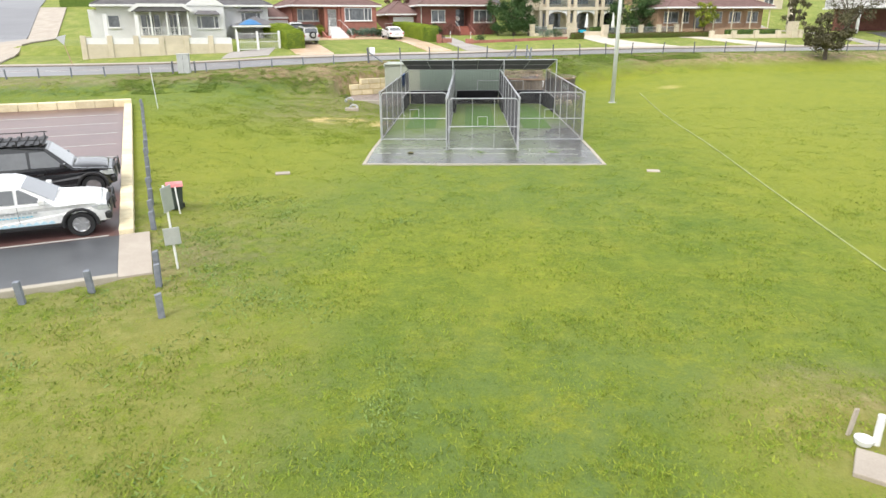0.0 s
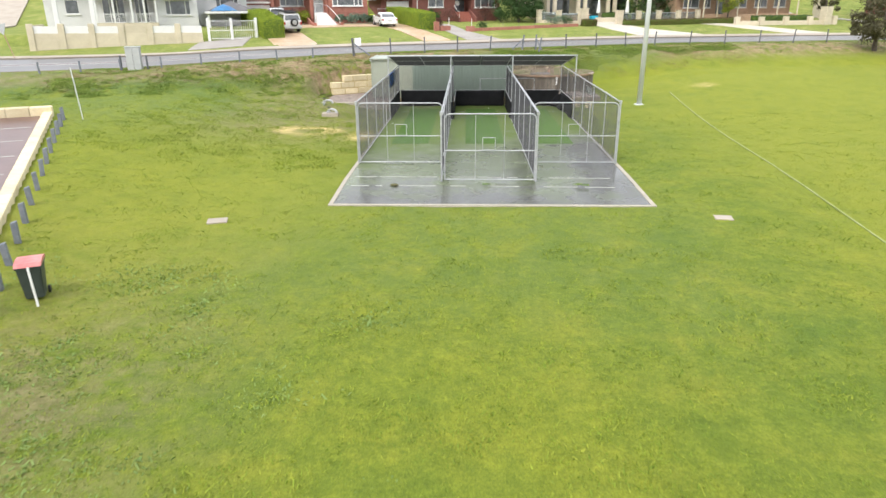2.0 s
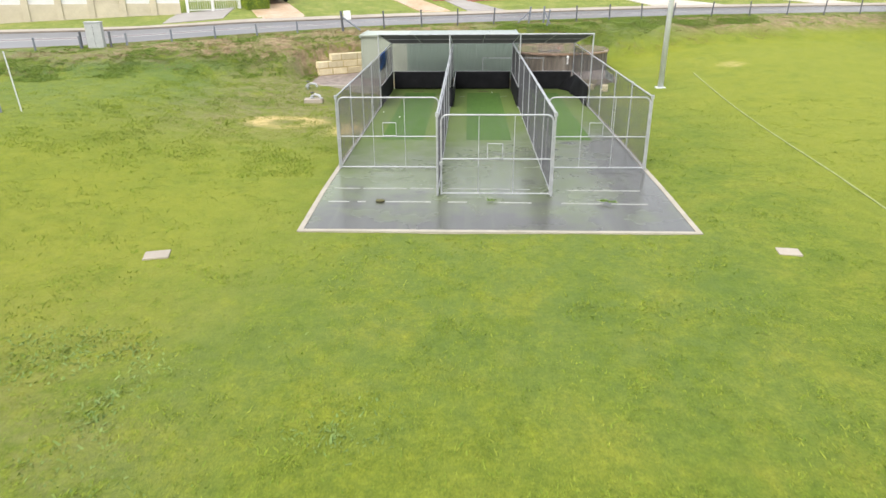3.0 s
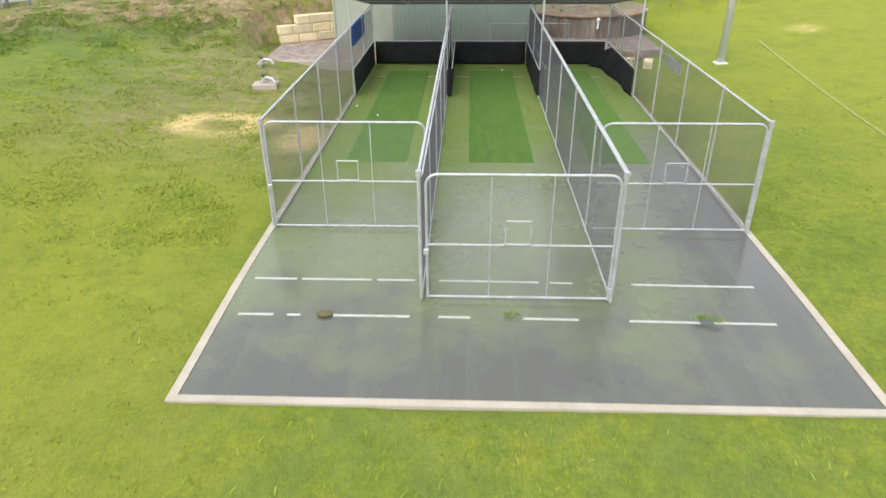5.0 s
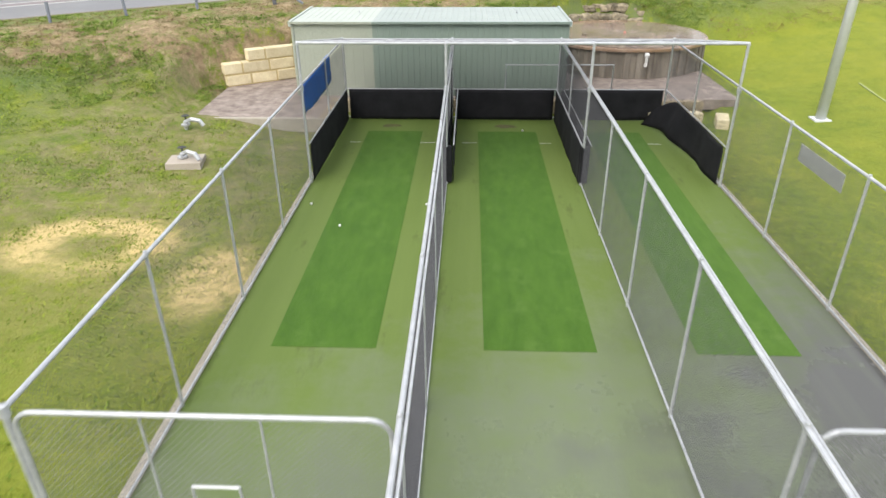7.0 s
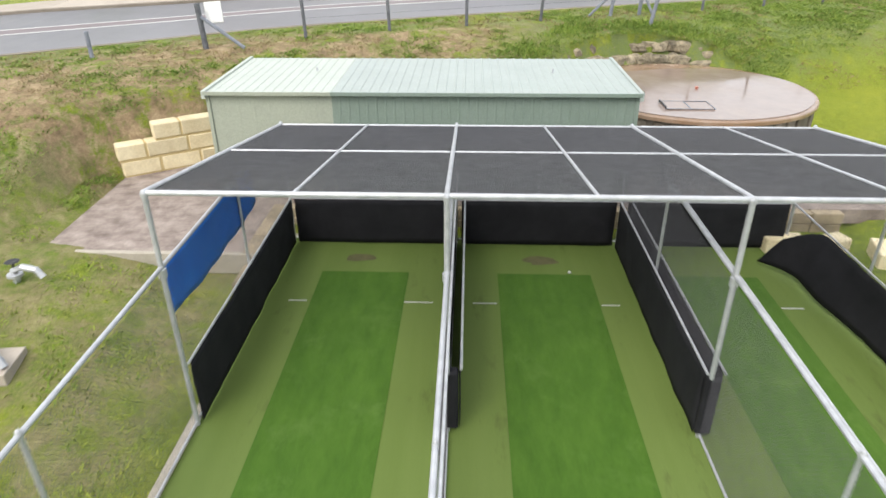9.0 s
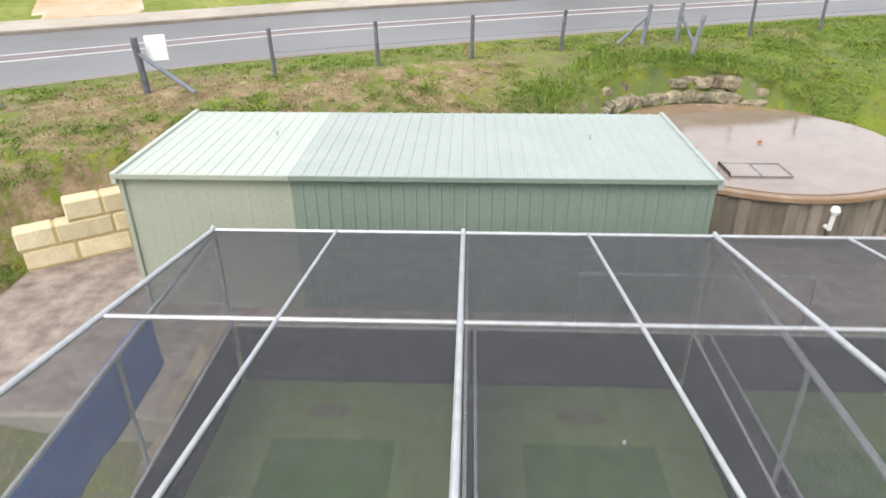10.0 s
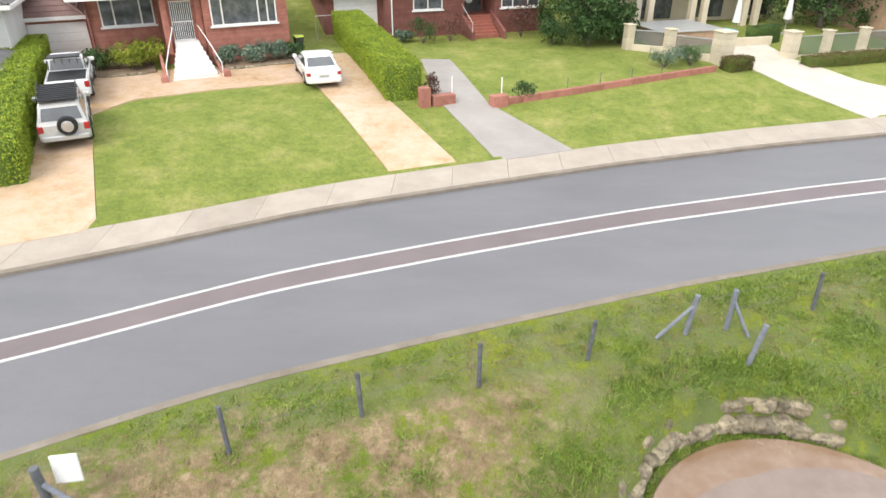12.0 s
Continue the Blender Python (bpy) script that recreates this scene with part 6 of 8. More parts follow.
def big_house():
    h = empty("rendered_house", pose(16.0, 102.5, 5.0, 0, 0, 16))
    tagged(h, "two-storey cream rendered house with tall columns and arches", "house")
    part("wall", box(-5.8, 7.6, 2.6, 12.0, -1.0, 7.0), CREAM, h, "cream rendered wall")
    part("floor_band", box(-6.0, 7.8, 0.0, 2.8, 3.0, 3.45, 0.02), CREAM, h)
    for x in (-5.6, -4.6, -1.2, -0.2, 3.2, 4.2, 7.3):
        part("column", box(x - 0.22, x + 0.22, 0.05, 0.5, -1.0, 7.0, 0.02), CREAM, h, "tall cream column")
    for x0, x1 in ((-4.3, -1.5), (0.1, 2.9), (4.5, 7.0)):
        w = x1 - x0
        arch = [(x0, 2.2)] + [(x0 + w / 2 - w / 2 * math.cos(a), 2.2 + 0.6 * math.sin(a)) for a in np.linspace(0.2, math.pi - 0.2, 9)] + [(x1, 2.2), (x1, 3.0), (x0, 3.0)]
        part("arch", prism(arch, 0.15, 0.4), WHITE, h, "white arched lintel")
        part("window", box(x0, x1, 2.5, 2.58, 0.1, 2.6), GLASS, h, "large dark glass doors")
        part("upper_window", box(x0, x1, 2.5, 2.58, 3.9, 6.3), GLASS, h, "large dark upper window")
        part("balcony_rail", box(x0, x1, 0.2, 0.23, 3.45, 4.4), FENCE_GLASS, h)
    hip_roof(h, -5.8, 7.6, 0.2, 12.0, 7.0, 2.4, ROOF_GREY, courses=False)


big_house()


def tan_house():
    h = empty("verandah_house", pose(35.5, 99.5, 5.35, 0, 0, 10))
    tagged(h, "tan brick bungalow with a red tiled verandah roof", "house")
    part("wall", box(-8.2, 8.0, 2.0, 11.0, -1.0, 2.75), BRICK_TAN, h, "tan brick wall")
    courses(h, -8.2, 8.0, 2.0, 0.0, 2.7, BRICK_TAN)
    hip_roof(h, -8.2, 8.0, 0.0, 11.0, 2.75, 2.6, ROOF_RED, over=0.35)
    hip_roof(h, -8.3, -3.4, -1.0, 6.0, 2.75, 1.6, ROOF_RED, over=0.3)
    for x in (-8.0, -5.8, -3.4, -0.6, 2.2, 5.0, 7.8):
        part("verandah_post", tube([(x, 0.05 if x > -3.5 else -0.9, -0.6), (x, 0.05 if x > -3.5 else -0.9, 2.75)], 0.09, 8), CREAM, h)
    for x0, x1 in ((-7.2, -5.0), (-4.4, -3.4), (-0.2, 1.7), (2.8, 4.6), (5.6, 7.3)):
        window(h, x0, x1, 2.0, 0.8, 2.3, 2)
    part("door", box(-2.6, -1.5, 1.93, 1.99, 0.0, 2.2), GLASS, h, "dark front door")
    part("verandah_floor", box(-8.2, 8.0, 0.0, 2.0, -1.0, 0.0, 0.02), BRICK_TAN, h)


tan_house()
fw = empty("front_wall", pose(29.6, 94.6, 0, 0, 0, 5))
tagged(fw, "low cream front wall with square piers and clipped hedge", "garden wall")
for k in range(5):
    x, y = 33.0 + 3.1 * k, 94.2 + 0.35 * k
    g = ground_z(x, y)
    part("pier", box(-0.28, 0.28, -0.28, 0.28, -0.3, 1.0, 0.02), CREAM, fw, m=fw.matrix_world.inverted() @ pose(x, y, g, 0, 0, 6))
    if k < 4:
        part("wall_section", box(0.3, 2.8, -0.12, 0.12, -0.4, 0.5, 0.015), CREAM, fw, m=fw.matrix_world.inverted() @ pose(x, y, g, 0, 0, 6))
hedge("hedge", (35.5, 96.0), (43.0, 96.8), 0.8, 0.95, SHRUB, "dark clipped hedge before the verandah", 10, leaf=0.06, density=160)
pillar(44.3, 95.6, 1.0, 2.0, "tall cream stone pier beside the uphill drive")
retain = part("garden_wall", prism([(0, -0.5), (15, -0.5), (15, 4.5), (0, 1.6)], -0.15, 0.15), CREAM, m=pose(47.5, 103, 5.2, 0, 0, 68))
tagged(retain, "cream rendered boundary wall stepping up the hill", "garden wall")


def carport_house():
    h = empty("carport_house", pose(63, 103.5, 5.3, 0, 0, 4))
    tagged(h, "white rendered house over a dark open carport", "house")
    part("upper_wall", box(-6, 12, 0.0, 9, 2.9, 6.0), STUCCO, h)
    part("back_wall", box(-6, 12, 6.0, 6.3, -1.0, 2.9), BRICK_DARK, h)
    for x in (-5.9, 0.0, 6.0, 11.8):
        part("carport_post", box(x - 0.15, x + 0.15, 0.0, 0.3, -1.0, 2.9, 0.01), WHITE, h)
    part("ceiling_slab", box(-6.2, 12.2, -0.2, 9.2, 2.7, 2.9, 0.01), WHITE, h)
    hip_roof(h, -6, 12, 0, 9, 6.0, 2.2, ROOF_GREY, courses=False)


carport_house()


def white_house():
    h = empty("white_house", pose(-33.6, 79.0, 5.05, 0, 0, 23))
    tagged(h, "white weatherboard villa with a gabled verandah and grey roof", "house")
    top = 3.3
    part("wall", box(-8.6, 10.5, 2.2, 12.0, -1.2, top), STUCCO, h, "white wall")
    part("bay_wall", box(1.2, 5.2, 0.4, 2.3, -1.2, top), STUCCO, h)
    hip_roof(h, -8.6, 10.5, 2.0, 12.0, top, 2.9, ROOF_GREY, over=0.5)
    # gabled verandah
    gz = 2.75
    part("verandah_floor", box(-4.6, 1.2, -0.6, 2.2, -1.2, 0.0, 0.02), CREAM, h)
    part("verandah_roof", prism([(-5.1, gz), (-4.2, gz + 0.62), (0.8, gz + 0.62), (1.7, gz), (1.5, gz - 0.12), (-4.9, gz - 0.12)], -0.9, 2.6), ROOF_GREY, h)
    part("gable_trim", prism([(-5.2, gz - 0.05), (-4.2, gz + 0.7), (0.8, gz + 0.7), (1.8, gz - 0.05), (1.5, gz - 0.2), (0.6, gz + 0.38), (-4.0, gz + 0.38), (-4.9, gz - 0.2)], -1.0, -0.88), WHITE, h, "white shaped gable board")
    for x in (-4.5, -2.9, -1.2, 0.0, 1.1):
        part("verandah_post", box(x - 0.09, x + 0.09, -0.65, -0.47, 0.0, gz, 0.01), WHITE, h)
    b = bmesh.new()
    for k in range(52):
        x = -4.4 + 5.4 * k / 51
        box(x - 0.012, x + 0.012, -0.6, -0.57, 0.1, 0.85, bm=b)
    box(-4.5, 1.1, -0.62, -0.55, 0.85, 0.92, bm=b)
    box(-4.5, 1.1, -0.62, -0.55, 0.05, 0.1, bm=b)
    part("balustrade", b, WHITE, h, "white slatted balustrade")
    for x0, x1 in ((-4.1, -2.0), (-1.0, 0.3)):
        part("french_door", box(x0, x1, 2.12, 2.19, 0.05, 2.3), GLASS, h, "tall dark glass doors")
        b = bmesh.new()
        for k in range(4):
            x = x0 + (x1 - x0) * k / 3
            box(x - 0.05, x + 0.05, 2.08, 2.11, 0.05, 2.3, bm=b)
        part("door_frame", b, WHITE, h)
    window(h, 2.0, 4.5, 0.4, 0.75, 2.2, 3, ratio=[0.2, 0.8])
    part("window_hood", hip(1.9, 4.6, -0.3, 0.4, 2.3, 0.45, 0.1), ROOF_GREY, h, "small grey tiled window hood")
    window(h, 7.2, 9.6, 2.2, 1.2, 2.6, 3, ratio=[0.2, 0.8])
    part("window_hood", hip(7.0, 9.8, 1.4, 2.2, 2.7, 0.4, 0.1), ROOF_GREY, h)
    window(h, -7.6, -6.3, 2.2, 0.9, 2.3, 1)
    part("carport_roof", hip(6.0, 11.2, -3.0, 2.0, 1.0, 1.1, 0.2), ROOF_GREY, h, "grey hipped carport roof")
    part("carport_fascia", box(5.75, 11.45, -3.25, -3.15, 0.85, 1.05, 0.01), WHITE, h)
    for x in (6.1, 11.1):
        part("carport_post", box(x - 0.1, x + 0.1, -3.0, -2.8, -1.6, 0.95, 0.01), WHITE, h)
    part("chimney_gable", prism([(0.8, top), (5.4, top), (3.1, top + 1.5)], 0.3, 3.0), WHITE, h, "white front gable")
    part("dormer", box(-9.6, -7.6, 3.0, 5.0, -1.0, 2.9, 0.02), STUCCO, h)


white_house()


def white_wall():
    a, c = Vector((-38.2, 66.6, 0)), Vector((-25.0, 72.4, 0))
    d = c - a
    ang = math.degrees(math.atan2(d.y, d.x))
    w = empty("boundary_wall", pose(a.x, a.y, 3.25, 0, 1.2, ang))
    tagged(w, "cream block boundary wall with white infill panels", "garden wall")
    n, ln = 6, d.length
    for k in range(n):
        x0, x1 = ln * k / n, ln * (k + 1) / n
        z = 0.12 * k * 0.2
        part("wall_section", box(x0 + 0.25, x1 - 0.25, -0.12, 0.12, -0.6, 1.15 + z, 0.015), CREAM, w)
        if k != 3:
            part("infill_panel", box(x0 + 0.27, x1 - 0.27, -0.06, 0.06, 1.15 + z, 1.75 + z, 0.01), WHITE, w, "white infill panel")
        else:
            part("infill_panel", box(x0 + 0.27, x1 - 0.27, -0.1, 0.1, 1.15 + z, 1.8 + z, 0.01), CREAM, w)
        part("pier", box(x0 - 0.25, x0 + 0.25, -0.2, 0.2, -0.6, 1.95 + z, 0.02), CREAM, w)
    for x in (2.2, 5.1):
        part("tall_post", box(x - 0.18, x + 0.18, -0.02, 0.3, 1.0, 4.0, 0.02), WHITE, w, "tall white post")
    part("side_wall", box(-0.1, 0.1, 0, 7.0, -0.4, 1.8, 0.015), CREAM, w)
    # gate
    gz = ground_z(-23.0, 73.3)
    gate = empty("driveway_gate", pose(-24.7, 72.6, gz, 0, 0, 23))
    tagged(gate, "white metal driveway gate with upright bars", "gate")
    b = bmesh.new()
    for z in (0.15, 0.9, 1.75):
        box(0, 4.3, -0.03, 0.03, z, z + 0.06, bm=b)
    part("gate_frame", b, WHITE, gate)
    bar = part("bar", box(-0.015, 0.015, -0.015, 0.015, 0.15, 1.75), WHITE, gate)
    for k in range(22):
        shared("bar", bar.data, gate, pose(0.1 + 0.195 * k, 0, 0))
    for x in (0.0, 2.1, 4.4):
        part("gate_post", box(x - 0.12, x + 0.12, -0.12, 0.12, -0.2, 2.05, 0.02), WHITE, gate)
    u = empty("garden_umbrella", pose(-24.2, 76.0, ground_z(-24.2, 76)))
    tagged(u, "open blue and white striped garden umbrella", "umbrella")
    part("pole", tube([(0, 0, 0), (0, 0, 2.2)], 0.025, 8), SIGN_BACK, u)
    part("canopy", lathe([(0, 2.35), (0.6, 2.15), (1.3, 1.75), (1.28, 1.72), (0.55, 2.08), (0, 2.28)], 10), BLUE_PAINT, u)


white_wall()
dark = part("dark_hedge", box(-6, 6, -1, 1, -0.5, 1.6, 0.2), HEDGE_CORE, m=pose(-62, 115, ground_z(-62, 115), 0, 0, 10))
tagged(dark, "long dark clipped hedge on the hillside", "hedge")


# far houses on the hill behind
def far_house(x, y, w, d, hgt, wall, roof, rot, label):
    g = land_z(x, y)
    h = empty("hillside_house", pose(x, y, g, 0, 0, rot))
    tagged(h, label, "house", "houses on the hill")
    part("wall", box(-w / 2, w / 2, 0, d, -2, hgt), wall, h)
    hip_roof(h, -w / 2, w / 2, 0, d, hgt, 2.6, roof, courses=False)
    for k in range(3):
        cx = -w / 2 + w * (k + 0.5) / 3
        window(h, cx - 0.9, cx + 0.9, 0, 0.9, 2.3, 2)


far_house(-46, 128, 16, 11, 3.2, STUCCO, ROOF_GREY, 20, "pale rendered house with a grey roof uphill")
far_house(-24, 124, 15, 11, 3.0, CREAM, ROOF_RED, 18, "cream house with a red tiled roof uphill")
far_house(-2, 128, 16, 11, 3.0, STUCCO, ROOF_RED, 12, "white house with a red tiled roof uphill")
far_house(24, 132, 16, 11, 3.2, BRICK_TAN, ROOF_GREY, 8, "tan brick house with a grey roof uphill")
far_house(50, 130, 16, 11, 3.0, CREAM, ROOF_RED, 4, "cream house with a tiled roof uphill")


# ---- car park beside the field
CP = pose(-10.7, 18.8, 0, 0, 0, 26)
CP_SLOPE = 0.066


def cp_z(u, v):
    return -0.25 + CP_SLOPE * v


def cp_point(u, v, lift=0.0):
    p = CP @ Vector((u, v, 0))
    return Vector((p.x, p.y, cp_z(u, v) + lift))


def cp_quad(name, u0, u1, v0, v1, lift, thick, material, parent=None, label="", bevel=0.0):
    """A slab laid on the sloping car park plane."""
    b = bmesh.new()
    top = [b.verts.new(cp_point(u, v, lift)) for u, v in ((u0, v0), (u1, v0), (u1, v1), (u0, v1))]
    low = [b.verts.new(cp_point(u, v, lift - thick)) for u, v in ((u0, v0), (u1, v0), (u1, v1), (u0, v1))]
    b.faces.new(top)
    b.faces.new(low[::-1])
    for i in range(4):
        b.faces.new((low[i], low[(i + 1) % 4], top[(i + 1) % 4], top[i]))
    if bevel:
        bmesh.ops.bevel(b, geom=list(b.edges), offset=bevel, segments=1, affect="EDGES")
    return part(name, b, material, parent, label)


park = cp_quad("car_park", -20, 0, 0.0, 23.4, 0.0, 0.3, PARK_RED)
tagged(park, "damp red asphalt parking bays with white lines", "car park", kind="structure")
aisle = cp_quad("aisle", -20, 0, -3.25, 0.0, 0.0, 0.3, PARK_GREY)
tagged(aisle, "wet dark grey asphalt aisle", "car park", kind="structure")
for v in (0.05, 2.65, 5.25, 7.85, 10.45, 13.05, 15.65, 18.25, 20.85):
    cp_quad("bay_line", -6.5, -0.3, v, v + 0.09, 0.006, 0.012, WORN_PAINT, park)
for k, (u, v) in enumerate(((-4.0, -2.0), (-3.75, -2.15), (-3.9, -1.75))):
    cp_quad("painted_mark", u - 0.3, u + 0.3, v, v + 0.12, 0.006, 0.012, WORN_PAINT, aisle)
kerbs = empty("limestone_kerb", pose(0, 0, 0))
tagged(kerbs, "cream limestone block kerb round the car park", "kerb", kind="structure")
rng = random.Random(6)
v = -0.1
while v < 23.2:
    cp_quad("block", 0.0, 0.42, v + 0.01, min(v + 1.0, 23.4) - 0.01, 0.2 + rng.uniform(-0.01, 0.01), 0.5, LIMESTONE, kerbs, bevel=0.02)
    v += 1.0
u = 0.42
while u > -19:
    cp_quad("block", u - 0.99, u - 0.01, 23.4, 23.8, 0.42 + rng.uniform(-0.01, 0.01), 0.7, LIMESTONE, kerbs, bevel=0.02)
    u -= 1.0
cp_quad("kerb_strip", -20, 0.0, -3.45, -3.25, 0.1, 0.4, EDGING, kerbs, "pale concrete kerb strip", 0.02)
ramp_slab = cp_quad("ramp_slab", 0.0, 0.85, -3.45, -0.12, 0.06, 0.3, CONCRETE)
tagged(ramp_slab, "pale concrete ramp slab with a dark scuff", "paving", kind="structure")
for v in (-6.4, -4.3, -3.3, 0.25, 1.5, 2.9, 4.4, 6.0, 7.6, 9.2, 10.8, 12.4, 14.0, 15.6, 17.2, 18.8, 20.4, 22.0):
    p = cp_point(0.98, v)
    b = box(-0.075, 0.075, -0.075, 0.075, -0.3, 0.62, 0.012)
    for q in b.verts:
        if q.co.z > 0.5:
            q.co.z -= 0.25 * (0.075 - q.co.x)
    o = part("bollard", b, POST, m=pose(p.x, p.y, ground_z(p.x, p.y), rng.uniform(-3, 3), rng.uniform(-4, 4), 26 + rng.uniform(-12, 12)))
    tagged(o, "short grey timber bollard in the grass", "bollard", "bollards by the car park")
for x, y in ((-9.45, 14.9), (-10.75, 14.15), (-12.3, 13.3)):
    o = part("bollard", box(-0.075, 0.075, -0.075, 0.075, -0.3, 0.6, 0.012), POST, m=pose(x, y, ground_z(x, y), 2, -3, 20))
    tagged(o, "short grey timber bollard in the grass", "bollard", "bollards by the car park")


# ---- vehicles
def wheel(parent, x, y, r, w, rim=ALLOY):
    b = lathe([(r * 0.62, -w / 2), (r * 0.95, -w / 2), (r, -w / 3), (r, w / 3), (r * 0.95, w / 2), (r * 0.62, w / 2), (r * 0.6, 0)], 24)
    tyre = part("wheel", b, RUBBER, parent, "black tyre", m=pose(x, y, r, 90, 0, 0), smooth=False)
    s = 1 if y > 0 else -1
    b = lathe([(r * 0.63, -0.02), (r * 0.6, 0.03), (r * 0.5, 0.0), (0.0, -0.01)], 20)
    for k in range(6):
        box(0.03, r * 0.55, -0.035, 0.035, 0.0, 0.05, bm=b)
        bmesh.ops.rotate(b, verts=b.verts[:], cent=(0, 0, 0), matrix=Matrix.Rotation(math.pi / 3, 3, "Z"))
    part("rim", b, rim, tyre, "silver alloy rim", m=pose(0, 0, -s * (w / 2 - 0.03), 0 if s < 0 else 180, 0, 0))


def dome(x0, x1, half, z):
    """A shallow crowned bonnet panel, closed underneath."""
    b = bmesh.new()
    nx, ny = 8, 8
    up, dn = {}, {}
    for i in range(nx + 1):
        for j in range(ny + 1):
            u, v = i / nx, j / ny * 2 - 1
            h = 0.05 * (1 - v ** 4) * (1 - 0.8 * u ** 3) - 0.09 * u ** 3
            up[i, j] = b.verts.new((x0 + (x1 - x0) * u, half * v, z + h))
            dn[i, j] = b.verts.new((x0 + (x1 - x0) * u, half * v, z - 0.2))
    for i in range(nx):
        for j in range(ny):
            b.faces.new((up[i, j], up[i + 1, j], up[i + 1, j + 1], up[i, j + 1]))
            b.faces.new((dn[i, j], dn[i, j + 1], dn[i + 1, j + 1], dn[i + 1, j]))
    for i in range(nx):
        b.faces.new((up[i, 0], dn[i, 0], dn[i + 1, 0], up[i + 1, 0]))
        b.faces.new((up[i, ny], up[i + 1, ny], dn[i + 1, ny], dn[i, ny]))
    for j in range(ny):
        b.faces.new((up[0, j], up[0, j + 1], dn[0, j + 1], dn[0, j]))
        b.faces.new((up[nx, j], dn[nx, j], dn[nx, j + 1], up[nx, j + 1]))
    return b


def vehicle(name, label, m, L, W, H, paint, style="suv", bullbar=False, rack=False, snorkel=False):
    car = empty(name, m)
    tagged(car, label, "car")
    sedan = style == "sedan"
    zb = 0.26 if sedan else 0.42
    belt = 0.92 if sedan else 1.12
    hood = 0.86 if sedan else 1.1
    rw = 0.33 if sedan else 0.39
    ra = rw + 0.07
    xf, xr = L * (0.31 if sedan else 0.34), -L * 0.27
    xw = L * 0.2 if sedan else L * 0.2

    def arch(cx):
        return [(cx + ra * math.cos(a), rw + ra * math.sin(a)) for a in np.linspace(-0.15 if not sedan else 0.0, math.pi + (0.15 if not sedan else 0.0), 9)]

    af = [p for p in arch(xf) if p[1] > zb]
    ar = [p for p in arch(xr) if p[1] > zb]
    side = [(-L / 2 + 0.05, zb), (-L / 2, zb + 0.25), (-L / 2 + 0.04, belt - 0.1), (-L / 2 + 0.1, belt), (xw, belt), (xw + 0.15, belt + 0.02), (L / 2 - 0.7, hood + 0.0), (L / 2 - 0.4, hood - 0.035), (L / 2 - 0.2, hood - 0.09), (L / 2 - 0.08, hood - 0.18), (L / 2 - 0.02, hood - 0.36), (L / 2, zb + 0.2), (L / 2 - 0.06, zb)]
    side += [(af[0][0], zb)] + af + [(af[-1][0], zb), (ar[0][0], zb)] + ar + [(ar[-1][0], zb)]
    b = prism(side, -W / 2, W / 2)
    rim = [e for e in b.edges if abs(abs(e.verts[0].co.y) - W / 2) < 1e-4 and abs(e.verts[0].co.y - e.verts[1].co.y) < 1e-4 and min(e.verts[0].co.z, e.verts[1].co.z) > hood - 0.4]
    bmesh.ops.bevel(b, geom=rim, offset=0.06, segments=3, affect="EDGES")
    def nose(bm):
        for v in bm.verts:
            k = max(0.0, v.co.x - (L / 2 - 0.75)) / 0.75
            v.co.y *= 1 - 0.17 * k * k
            if v.co.z > hood - 0.15 and v.co.x > xw:
                v.co.z -= 0.07 * (abs(v.co.y) / (W / 2)) ** 4
        return bm

    part("body", nose(b), paint, car, smooth=False)
    part("bonnet", nose(dome(xw + 0.12, L / 2 - 0.2, W / 2 - 0.14, hood)), paint, car, smooth=True)
    # cabin
    if style == "ute":
        c0, c1, t0, t1 = -L * 0.16, xw + 0.22, -L * 0.13, xw - 0.72
    elif sedan:
        c0, c1, t0, t1 = -L * 0.4, xw + 0.2, -L * 0.22, xw - 0.65
    else:
        c0, c1, t0, t1 = -L / 2 + 0.08, xw + 0.12, -L / 2 + 0.3, xw - 0.6
    yb, yt = W / 2 - 0.05, W / 2 - 0.22

    def half(z):
        """Half width of the cabin at a height: the sides lean in."""
        k = min(1.0, max(0.0, (z - belt) / (H - belt)))
        return yb + (yt - yb) * k ** 1.25

    zs = H - 0.1
    line = [(c0, belt - 0.03), (c1, belt - 0.03), (t1, zs), (t1 - 0.22, H - 0.035), (t1 * 0.5 + t0 * 0.5, H), (t0 + 0.25, H - 0.02), (t0, zs - 0.02)]
    b = bmesh.new()
    lo, hi = [b.verts.new((x, -half(z), z)) for x, z in line], [b.verts.new((x, half(z), z)) for x, z in line]
    for i in range(len(line)):
        j = (i + 1) % len(line)
        b.faces.new((lo[i], lo[j], hi[j], hi[i]))
    b.faces.new(lo[::-1])
    b.faces.new(hi)
    rim = [e for e in b.edges if e.verts[0].co.y * e.verts[1].co.y > 0 and max(e.verts[0].co.z, e.verts[1].co.z) > belt + 0.05]
    bmesh.ops.bevel(b, geom=rim, offset=0.07, segments=3, affect="EDGES")
    part("cabin", b, paint, car)

    def pane(name, outline, across):
        """A thin pane over the cabin; across maps an outline point and a depth to a place."""
        g = bmesh.new()
        out, inn = [g.verts.new(across(p, 0.012)) for p in outline], [g.verts.new(across(p, -0.03)) for p in outline]
        g.faces.new(out)
        g.faces.new(inn[::-1])
        for i in range(len(outline)):
            j = (i + 1) % len(outline)
            g.faces.new((out[i], inn[i], inn[j], out[j]))
        part(name, g, CAR_GLASS, car, "dark tinted glass")

